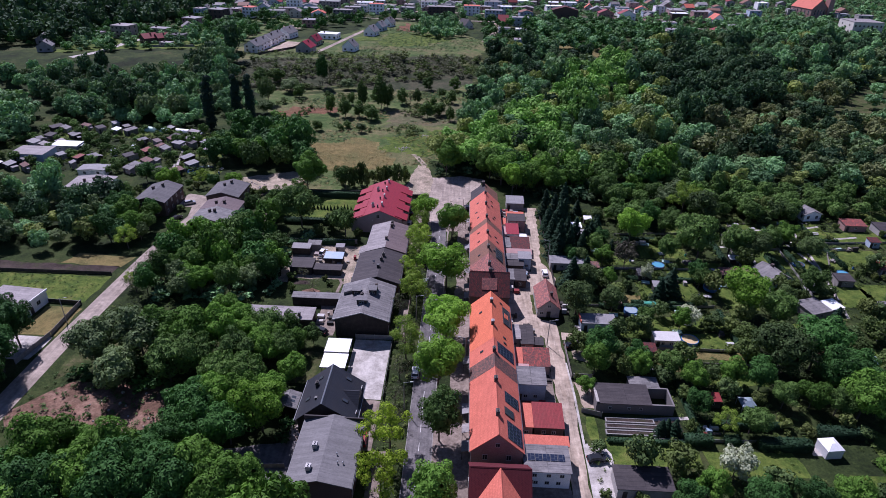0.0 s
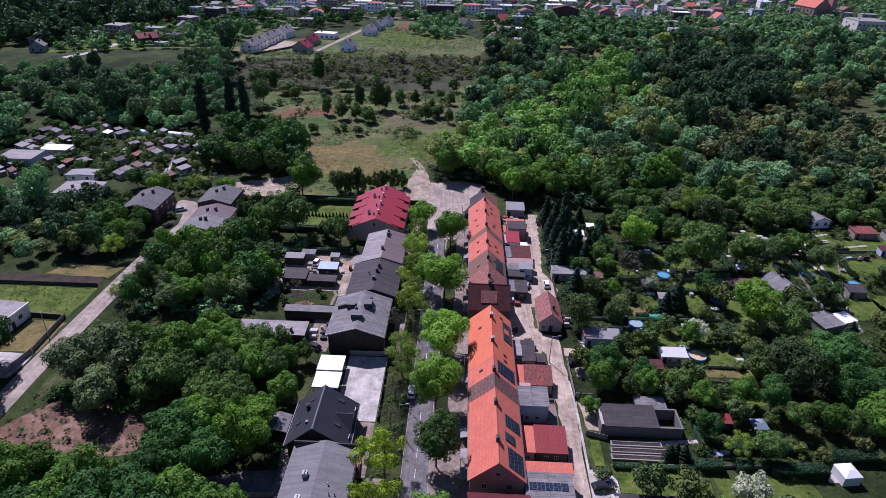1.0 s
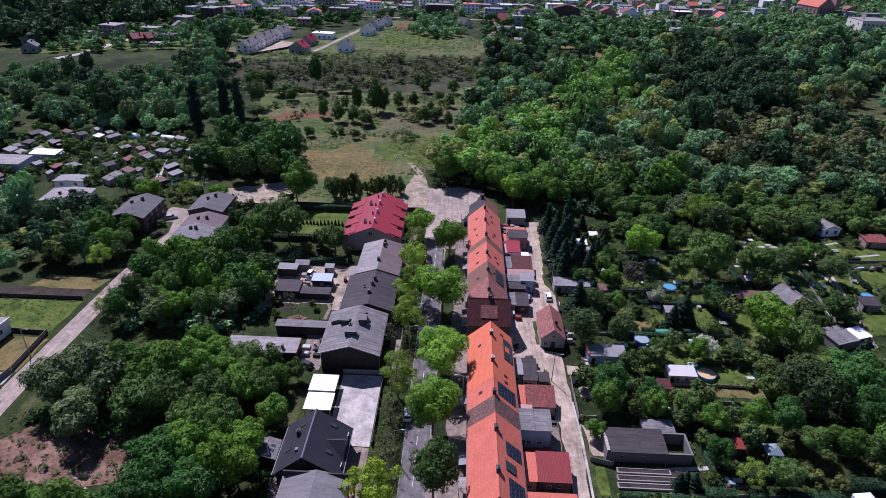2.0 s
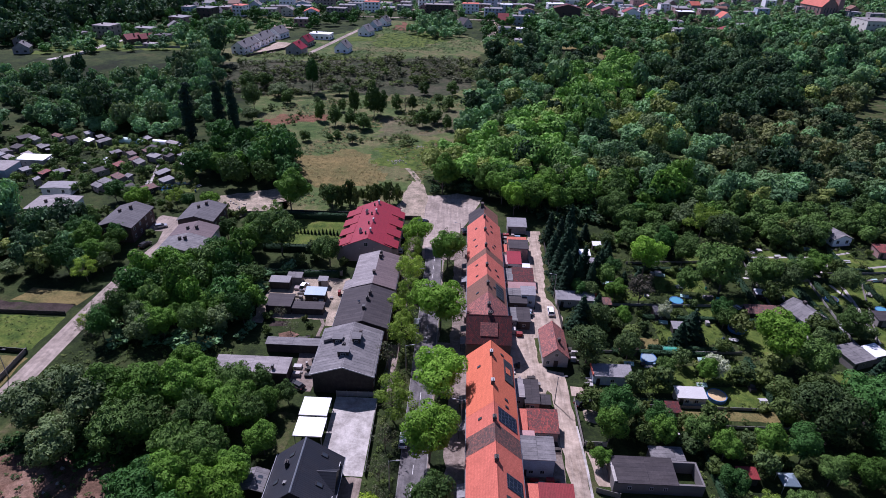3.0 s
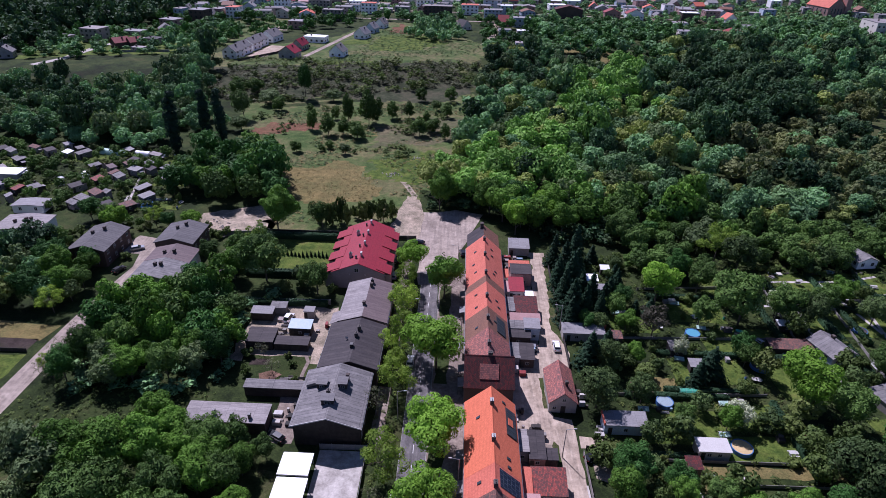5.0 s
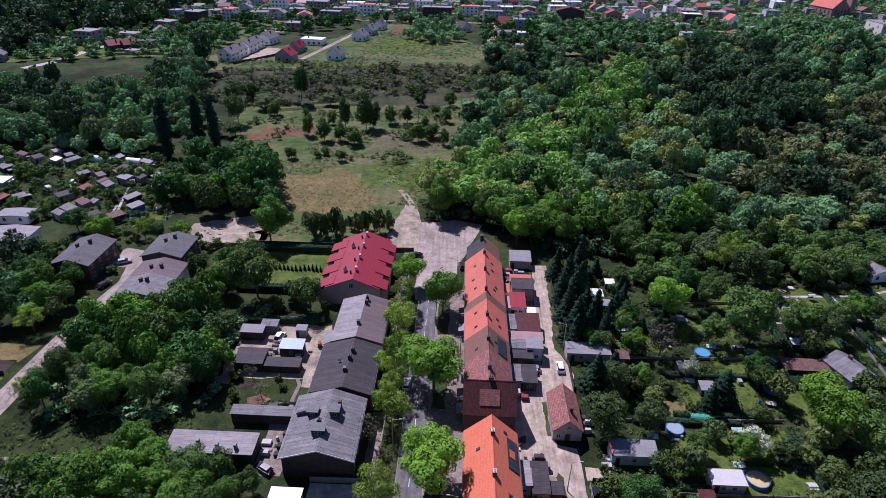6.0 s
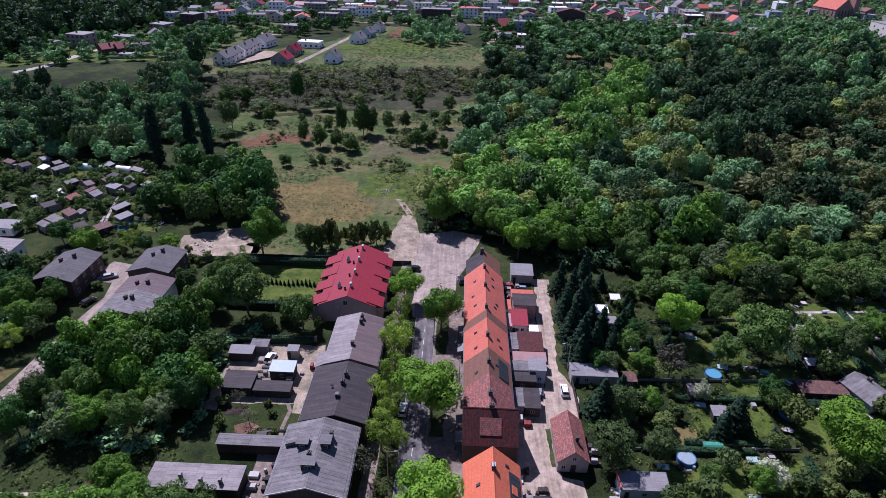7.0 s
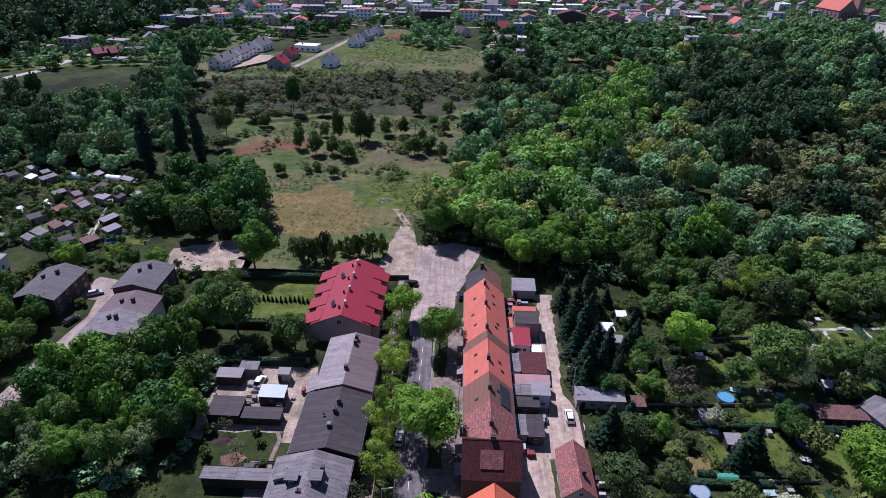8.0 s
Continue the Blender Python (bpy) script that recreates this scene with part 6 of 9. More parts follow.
def swing_seat(x, y, turn, material, label):
    t = thing("swing_seat", label, "garden seat", (x, y, 0.03), turn)
    part("canopy", Geo().solid([(-1.0, -0.6, 1.65), (1.0, -0.6, 1.65), (1.0, 0.6, 1.65), (-1.0, 0.6, 1.65)], [(-0.9, -0.3, 1.85), (0.9, -0.3, 1.85), (0.9, 0.3, 1.85), (-0.9, 0.3, 1.85)]), material, t)
    part("seat", Geo().box(-0.8, 0.8, -0.25, 0.25, 0.45, 0.55).box(-0.8, 0.8, 0.25, 0.33, 0.55, 1.0), M["greytimber"], t)
    for s in (-1, 1):
        part("stand", Geo().rod((s * 0.95, -0.6, 0), (s * 0.95, 0, 1.7), 0.04, 0.04).rod((s * 0.95, 0.6, 0), (s * 0.95, 0, 1.7), 0.04, 0.04), M["metal"], t)


swing_seat(66.0, 112.4, 12, M["pot"], "garden swing seat with pale canopy on a lawn")
swing_seat(82.6, 176.8, -20, M["greenfoil"], "garden swing seat with green canopy")
swing_seat(112.0, 205.0, 8, M["pot"], "garden swing seat with pale canopy on a lawn")
for x0, x1, y0, y1 in ((56, 66, 122, 128), (64, 84, 132, 140), (48, 66, 136, 147), (66, 80, 141, 150), (60, 78, 156, 166), (72, 92, 168, 180), (48, 62, 176, 186), (66, 82, 182, 192), (102, 116, 178, 196), (104, 122, 198, 212), (124, 140, 200, 214), (118, 136, 178, 192), (134, 150, 182, 194), (84, 94, 152, 166), (-176, -158, 250, 262), (-134, -122, 284, 296), (-120, -106, 262, 272), (-112, -100, 240, 250)):
    x, y = rg.uniform(x0 + 1, x1 - 1), rg.uniform(y0 + 1, y1 - 1)
    bench_set(x, y, rg.uniform(0, 180), M[rg.choice(("greytimber", "pot", "frame"))], "garden table with two benches on a lawn")
    blue = rg.random() < 0.5
    water_butt(x1 - 0.6, y0 + rg.uniform(0.5, 3), M["poolblue" if blue else "greenfoil"], "blue plastic water butt" if blue else "green plastic water butt")
    cold_frame(x0 + rg.uniform(1, 4), y1 - 0.8, rg.uniform(-15, 15), "low timber cold frame with pale foil cover")
    heap(x0 + 1, x1 - 1, y1 - 1.6, y1 - 0.2, 4, "tools, crates and boards at the edge of a garden plot")

# ---- cars ----
def car(x, y, turn, paint, label, van=False):
    t = thing("car", label, "car", (x, y, 0.05), turn)
    h = 1.9 if van else 1.45
    low = Geo()
    prof = [(-2.15, 0.35), (2.15, 0.35), (2.2, 0.62), (2.0, 0.82), (1.15, 0.95), (-2.0, 0.98), (-2.2, 0.7)]
    low.solid([(-0.86, b, z) for b, z in prof], [(0.86, b, z) for b, z in prof])
    part("body", low, paint, t)
    cab = Geo()
    roof = [(0.35, h), (-1.5, h)]
    base = [(1.2, 0.94), (-2.0, 0.97)]
    cab.solid([(-0.8, base[1][0], base[1][1]), (0.8, base[1][0], base[1][1]), (0.8, base[0][0], base[0][1]), (-0.8, base[0][0], base[0][1])], [(-0.62, roof[1][0], h - 0.03), (0.62, roof[1][0], h - 0.03), (0.62, roof[0][0], h - 0.03), (-0.62, roof[0][0], h - 0.03)])
    part("glasshouse", cab, M["glass"], t)
    part("car_roof", Geo().box(-0.63, 0.63, roof[1][0] - 0.1, roof[0][0] + 0.02, h - 0.03, h + 0.03), paint, t)
    for sx in (-1, 1):
        for sy in (-1.35, 1.35):
            wh = part("wheel", Geo().rod((sx * 0.70, sy, 0.31), (sx * 0.90, sy, 0.31), 0.31, 0.31, 12), M["rubber"], t)
            part("rim", Geo().rod((sx * 0.89, sy, 0.31), (sx * 0.92, sy, 0.31), 0.19, 0.17, 10), M["metal"], wh)
        part("headlight", Geo().box(sx * 0.62 - 0.18, sx * 0.62 + 0.18, 2.08, 2.2, 0.6, 0.74), M["pot"], t)
        part("tail_light", Geo().box(sx * 0.66 - 0.14, sx * 0.66 + 0.14, -2.2, -2.12, 0.68, 0.86), M["carred"], t)
    return t


car(31.8, 168.0, 0, M["carwhite"], "white hatchback parked on the dirt alley")
car(-5.6, 117.0, 0, M["carwhite"], "white car parked at the kerb")
car(-6.0, 159.4, 0, M["carwhite"], "white car parked under street trees")
car(34.6, 92.2, -80, M["carblack"], "black estate car on a paved forecourt")
car(-100.4, 210.6, -60, M["cargrey"], "silver car parked beside a house")
car(-99.6, 197.0, -20, M["carblack"], "black car parked beside the lane")
car(-91.8, 187.0, -12, M["carblack"], "black car parked beside the lane")
car(-41.0, 175.4, -10, M["carwhite"], "white van parked in a yard", True)
car(-15.2, 94.5, 4, M["carred"], "red car half hidden beside a house")
car(-32.6, 132.6, 60, M["carblack"], "black car parked beside the garages")
car(6.6, 216.0, 10, M["carblack"], "black car parked at the street end")
car(-8.6, 222.0, 80, M["carblack"], "black car parked at the turning place")
car(35.0, 131.2, -60, M["carblack"], "dark car parked in a garden")
car(24.6, 166.8, 90, M["cargrey"], "silver car in a back yard")
car(-14.6, 200.0, 0, M["cargrey"], "grey car beside the red-roofed house")
car(-14.6, 210.0, 0, M["carblack"], "black car beside the red-roofed house")


# ---- lamp posts and poles ----
def lamp_post(x, y, h, turn):
    t = thing("street_lamp", "tall grey concrete street lamp with short arm", "street lamp", (x, y, 0.1), turn, "street lamps")
    part("pole", Geo().column(0, 0, 0, h, 0.13, 0.07, 8), M["concrete"], t)
    part("arm", Geo().rod((0, 0, h - 0.1), (1.5, 0, h + 0.25), 0.04, 0.04, 6), M["metal"], t)
    part("lamp_head", Geo().solid([(1.4, -0.14, h + 0.15), (2.1, -0.12, h + 0.25), (2.1, 0.12, h + 0.25), (1.4, 0.14, h + 0.15)], [(1.4, -0.1, h + 0.32), (2.1, -0.06, h + 0.36), (2.1, 0.06, h + 0.36), (1.4, 0.1, h + 0.32)]), M["pot"], t)


for x, y, tr in ((-7.2, 104.6, 0), (-7.2, 140, 0), (-7.2, 176, 0), (5.2, 207, 180), (6.6, 122, 180), (6.6, 168, 180), (28.4, 131, 0), (-101.8, 131.6, 0), (33.6, 176, 180)):
    lamp_post(x, y, 8.0, tr)
# rubble heaps on the meadow and yards
rr = random.Random(9)
for cx, cy, n, spread in ((-24, 284, 40, 4.0), (-16, 304, 14, 3.0), (-80, 232, 26, 6.0), (-72, 102, 30, 12.0), (-30, 95.5, 26, 2.2)):
    heap = Geo()
    for i in range(n):
        x, y, r = rr.gauss(0, spread / 2), rr.gauss(0, spread / 2), rr.uniform(0.15, 0.5)
        heap.solid([(x + r * math.cos(a) * rr.uniform(0.7, 1.2), y + r * math.sin(a) * rr.uniform(0.7, 1.2), 0) for a in (0, 1.3, 2.5, 3.8, 5.0)], [(x + 0.6 * r * math.cos(a), y + 0.6 * r * math.sin(a), r * rr.uniform(0.6, 1.1)) for a in (0, 1.3, 2.5, 3.8, 5.0)])
    single("rubble", heap, M["stone"], "scattered pale rubble and stones", "rubble", (cx, cy, 0.05), kind="stuff")

# ======== the town on the plateau ========
def flat_block(x, y, w, d, h, wallmat, roofmat, label, storeys, turn=0, category="building", name="apartment_building"):
    t = thing(name, label, category, (x, y + d / 2, land(x, y)), turn, "town buildings")
    part("wall", Geo().box(-w / 2, w / 2, -d / 2, d / 2, -0.5, h), wallmat, t)
    part("roof", Geo().box(-w / 2 - 0.15, w / 2 + 0.15, -d / 2 - 0.15, d / 2 + 0.15, h, h + 0.3), roofmat, t)
    part("chimney", Geo().box(-w * 0.25, -w * 0.25 + 0.9, -0.5, 0.5, h + 0.3, h + 1.5), M["chimney"], t)
    n = max(2, int(w / (3.6 if y < 735 else 6.5)))
    flank = ("E", w / 2) if x < 4 else ("W", -w / 2)
    for s in range(storeys):
        for i in range(n):
            window(t, "S", ((i + 0.5) / n - 0.5) * w, 0.9 + s * (h / storeys), 1.6, 1.5, -d / 2, far=True)
        for i in range(2 if y < 735 else 0):
            window(t, flank[0], ((i + 0.5) / 2 - 0.5) * d, 0.9 + s * (h / storeys), 1.5, 1.5, flank[1], far=True)
    KEEP_OUT.append((x - w / 2 - 1, x + w / 2 + 1, y - 1, y + d + 1))
    return t


def town_house(x, y, w, d, eave, ridge, roofmat, wallmat, label, turn=0):
    """x, y: the middle of the side that faces the meadow."""
    t = turned_house(x, y + d / 2, turn, w, d, eave, ridge, roofmat, wallmat, label, ((w * 0.15, d * 0.1),), "town houses", True, 0.4, land(x, y), 1.5)
    return t


# new white houses at the rim
town_house(-85, 478, 10.0, 11, 3.8, 8.2, M["feltblue"], M["white"], "new white house with grey gable roof", -8)
for x, y in ((-155, 462), (-154, 476), (-152, 491), (-151, 505)):
    town_house(x, y, 10.5, 11, 5.0, 8.4, M["feltblue"], M["white"], "white row house with grey gable roof", -14)
town_house(-147, 524, 12, 15, 4.4, 8.6, M["feltblue"], M["white"], "white house with large grey gable roof", -14)
town_house(-117, 467, 12, 11, 4.2, 8.4, M["redmetal"], M["plaster"], "house with crimson gable roof", -10)
town_house(-117, 496, 8, 12, 3.8, 7.8, M["redmetal"], M["plaster"], "house with crimson gable roof", -10)
flat_block(-112, 528, 17, 10, 4.2, M["white"], M["whiteroof"], "white flat-roofed bungalow beside the lane", 1, -8, "house", "house")
flat_block(-141, 586, 13, 11, 6.4, M["brick"], M["eternit"], "brick cube house with flat roof", 2, -6, "house", "house")
town_house(-79, 550, 10, 11, 3.8, 8.4, M["eternit"], M["white"], "new white house with pale gable roof", -18)
town_house(-75, 578, 9, 10, 3.8, 8.0, M["eternit"], M["bluewall"], "new white house with pale gable roof", -18)
town_house(-70, 604, 9, 10, 3.8, 8.0, M["felt"], M["white"], "new white house with grey gable roof", -18)
flat_block(-93, 687, 15, 10, 10, M["white"], M["coral"], "white block with red roof edge", 3)
flat_block(-112, 700, 15, 10, 6.5, M["bluewall"], M["felt"], "pale block with grey roof", 2)
flat_block(-147, 706, 22, 11, 9, M["brownwall"], M["eternit"], "wide town block with pale roof", 3)
flat_block(-185, 700, 15, 11, 10, M["white"], M["paleroof"], "white block with pale roof", 3)
flat_block(-23, 685, 28, 11, 9.5, M["darkbrick"], M["paleroof"], "long dark brick block with pale roof", 3)
flat_block(9, 700, 17, 11, 9.5, M["white"], M["coral"], "white block with red roof", 3)
town_house(3, 608, 10, 11, 3.2, 8.0, M["feltdark"], M["cream"], "house with steep dark roof", 40)
flat_block(32, 677, 18, 10, 8.5, M["bluewall"], M["eternit"], "pale blue block with grey roof", 3)
flat_block(34, 753, 20, 10, 8.5, M["bluewall"], M["felt"], "pale blue town block", 3)
flat_block(39, 589, 11, 8, 4.2, M["white"], M["felt"], "white low house with grey roof", 1, 0, "house", "house")
flat_block(56, 594, 12, 8, 3.0, M["cream"], M["whiteroof"], "low house with white roof", 1, 0, "house", "house")
flat_block(50, 527, 11.5, 9, 4.6, M["bluewall"], M["paleroof"], "pale house with flat grey roof", 1, 0, "house", "house")
flat_block(57, 633, 16, 10, 8, M["bluewall"], M["eternit"], "pale blue block with grey roof", 2)
town_house(108, 689, 27, 12, 9.5, 13.0, M["darkred"], M["darkbrick"], "large dark brick building with wine-red roof")
town_house(154, 700, 16, 11, 6.5, 10.0, M["shedred"], M["brick"], "building with bright red roof", 0)
town_house(174, 689, 17, 11, 7.5, 11.5, M["shedred"], M["white"], "white building with bright red roof", 0)
flat_block(205, 723, 12, 10, 6.5, M["bluewall"], M["felt"], "grey-blue cube-shaped house with flat roof", 2)
flat_block(232, 699, 17, 11, 8.5, M["darkbrick"], M["whiteroof"], "dark block with white roof", 3)
flat_block(206, 644, 13, 10, 6.5, M["white"], M["paleroof"], "white cube-shaped town house", 2)
flat_block(194, 586, 13.5, 10, 8, M["cream"], M["eternit"], "three-storey cream house with flat roof", 3)
flat_block(255, 703, 15, 12, 10.5, M["brick"], M["paleroof"], "brick block with flat roof", 3)
flat_block(238, 730, 15, 12, 8, M["pink"], M["eternit"], "pale red town block", 3)
town_house(245, 611, 19, 12, 4.0, 7.0, M["shedred"], M["white"], "white house with bright red hipped roof", 0)
flat_block(270, 652, 18, 12, 4.0, M["white"], M["eternit"], "low pavilion with pale roof", 1)
flat_block(385, 622, 28, 26, 15, M["cream"], M["paleroof"], "large cream hall with flat roof", 3)
# hall with barrel roof beside it
hg = Geo()
arc = [(9 * math.cos(math.pi * i / 10), 6 * math.sin(math.pi * i / 10)) for i in range(11)]
hg.solid([(a, -8, z) for a, z in arc], [(a, 14, z) for a, z in arc])
single("barrel_hall", hg, M["paleroof"], "pale hall with barrel roof", "building", (398, 584, 8.0), 0)
# church
ch = thing("church", "large brick church with steep salmon roof", "church", (410, 786, 8.0), 14)
gable_walls(ch, 22, 34, 10, 20, M["brick"])
gable_roof(ch, 22, -17, 17, 10, 20, M["coral"], over=0.4, end=0.4)
part("tower", Geo().solid([(9, -19, 0), (16, -19, 0), (16, -11, 0), (9, -11, 0)], [(9.6, -18.4, 34), (15.4, -18.4, 34), (15.4, -11.6, 34), (9.6, -11.6, 34)]), M["brick"], ch, "tall square brick tower")
for u in (-6, -2, 2, 6):
    window(ch, "S", u, 3, 1.6, 6, -17)
for i in range(5):
    window(ch, "W", -13 + i * 6.2, 3, 1.6, 5, -11)
# houses along the western lane
flat_block(-274, 502, 15, 13, 9.5, M["brownwall"], M["paleroof"], "brown block with pale flat roof", 3, -10)
flat_block(-296, 499, 12, 10, 4.0, M["plaster"], M["felt"], "low grey plastered house", 1, -10, "house", "house")
town_house(-245, 483, 9, 11, 4.0, 7.0, M["shedred"], M["darkbrick"], "house with red gable roof", -40)
town_house(-236, 487, 8, 10, 4.0, 6.8, M["shedred"], M["darkbrick"], "house with red gable roof", -40)
flat_block(-245, 570, 15, 12, 7, M["brick"], M["eternit"], "brick block with pale roof", 2, -20)
flat_block(-232, 600, 14, 14, 11, M["darkbrick"], M["eternit"], "dark brick block with pale roof", 3, -12)
flat_block(-226, 632, 10, 12, 8, M["brick"], M["paleroof"], "brick house with pale roof", 2, -12)
flat_block(-213, 634, 11, 12, 9.5, M["white"], M["coral"], "white house with pale red roof", 3, -12)
flat_block(-260, 626, 9, 10, 8, M["bluewall"], M["paleroof"], "pale blue town house", 2, -12)
town_house(-239, 546, 11, 9, 3.6, 7.0, M["felt"], M["plaster"], "house with grey hipped roof", 30)
flat_block(-228, 500, 11, 9, 4.2, M["brownwall"], M["feltdark"], "low dark flat-roofed house", 1, -10, "house", "house")
flat_block(-259, 534, 16, 9, 3.2, M["plaster"], M["eternit"], "long low plastered building", 1, -10)
flat_block(-226, 474, 9, 6, 2.8, M["plaster"], M["paleroof"], "small outbuilding with pale roof", 1, -10, "shed", "shed")
town_house(-232, 624, 10, 9, 4, 8, M["felt"], M["white"], "house with steep grey roof", -30)
town_house(-318, 468, 11, 9, 4, 7.5, M["paleroof"], M["plaster"], "house with pale gable roof", 20)
town_house(-300, 440, 10, 9, 4, 7.5, M["felt"], M["plaster"], "grey house with gable roof", 20)
# further streets of the town
rt = random.Random(77)
for row, y0 in enumerate((640, 668, 700, 728, 758, 790, 824, 858)):
    x = -300 + rt.uniform(0, 20)
    while x < 500:
        w, d = rt.uniform(10, 19), rt.uniform(9, 12)
        y = y0 + rt.uniform(-7, 7)
        x += w / 2
        open_land = y < 745 and (-105 < x < 24 and y < 672 or x > 62 and y < 688 or x > 290 or x < -262)
        if not open_land and rt.random() < (0.84 if x < 300 else 0.4) and clear_of(x, y + d / 2, 6.5):
            wm = rt.choice(["white", "cream", "brick", "bluewall", "plaster", "brownwall", "pink", "bluewall", "plaster", "white"])
            if rt.random() < 0.55:
                rm, words = rt.choice([("shedred", "red"), ("coral", "orange-red"), ("felt", "grey"), ("eternit", "pale grey"), ("browntile", "brown"), ("paleroof", "pale"), ("feltblue", "slate-grey")])
                town_house(x, y, w * 0.8, d, rt.uniform(4, 6.5), rt.uniform(7.5, 9.5), M[rm], M[wm], "distant town house with %s pitched roof" % words, rt.choice([0, 0, 90]) + rt.uniform(-12, 12))
            else:
                n = rt.choice([1, 2, 2, 3])
                flat_block(x, y, w, d, n * 2.9 + 0.4, M[wm], M[rt.choice(["paleroof", "eternit", "felt", "whiteroof", "eternit"])], "distant flat-roofed town block", n, rt.uniform(-12, 12))
        x += w / 2 + rt.uniform(3, 13)
for k, y0 in enumerate((656, 715, 775, 842)):
    strip("town_street", [(-255, y0 - 6), (-120, y0), (20, y0 + 3), (150, y0 + 1), (300, y0 - 4)], 5, M["old_asphalt"], "pale street between town houses", 0.14)
fence(-240, 470, -205, 478, 1.6, M["fence"], "concrete fence below the gardens").location.z = 8.0
fence(-148, 455, -112, 512, 1.5, M["feltdark"], "dark fence between plots").location.z = 8.0

# ======== trees ========
def unit(v):
    return v / np.maximum(np.linalg.norm(v, axis=-1, keepdims=True), 1e-6)


PHI = (1 + 5 ** 0.5) / 2
ICO_V = unit(np.array([(-1, PHI, 0), (1, PHI, 0), (-1, -PHI, 0), (1, -PHI, 0), (0, -1, PHI), (0, 1, PHI), (0, -1, -PHI), (0, 1, -PHI), (PHI, 0, -1), (PHI, 0, 1), (-PHI, 0, -1), (-PHI, 0, 1)]))
ICO_F = np.array([(i, j, k) for i in range(12) for j in range(i + 1, 12) for k in range(j + 1, 12) if max(np.linalg.norm(ICO_V[a] - ICO_V[b]) for a, b in ((i, j), (j, k), (i, k))) < 1.2])


def lobes_of(r, shape, H, R, base):
    """Centres and radii of the boughs that make up a crown and of the clumps on them; how many boughs there are."""
    zc, hz = (base + H) / 2, (H - base) / 2
    if shape == "column":
        n = 9
        z = np.linspace(base + 0.8, H - 1.2, n)
        rad = R * (0.55 + 0.45 * np.sin(np.linspace(0.5, 2.9, n)))
        c = np.stack([r.normal(0, 0.18 * R, n), r.normal(0, 0.18 * R, n), z], 1)
        return c, rad, n
    n = {"round": 12, "open": 15, "bush": 6, "dome": 14, "clump": 12}[shape]
    i = np.arange(n) + 0.5
    z = 1 - i / n * (1.9 if shape in ("bush", "clump") else 1.5)
    ang = 2.39996 * i + r.normal(0, 0.3, n) + r.uniform(0, 6.28)
    side = np.sqrt(np.maximum(0, 1 - z * z))
    d = np.stack([side * np.cos(ang), side * np.sin(ang), z], 1)
    reach = (r.uniform(0.42, 0.74, n) if shape != "open" else r.uniform(0.35, 0.98, n))[:, None]
    if shape in ("round", "dome"):
        d[:, :2] *= (0.55 + 0.45 * np.clip((z + 0.5) / 0.75, 0, 1))[:, None]
    c = d * reach * np.array([R, R, hz]) + np.array([0, 0, zc])
    c[:, :2] += r.normal(0, 0.07 * R, 2)
    size = {"round": 0.40, "open": 0.20, "bush": 0.48, "dome": 0.37, "clump": 0.40}[shape]
    rad = min(R, hz * 1.1) * size * r.uniform(0.72, 1.3, n)
    cs, rs = [c], [rad]
    for k in range(4 if shape != "open" else 3):
        out = unit(r.normal(size=(n, 3)) * 0.8 + d * 0.9 + np.array([0, 0, 0.45]))
        cs.append(c + out * (rad * r.uniform(0.6, 1.0, n))[:, None])
        rs.append(rad * r.uniform(0.34, 0.6, n))
    return np.vstack(cs), np.concatenate(rs), n


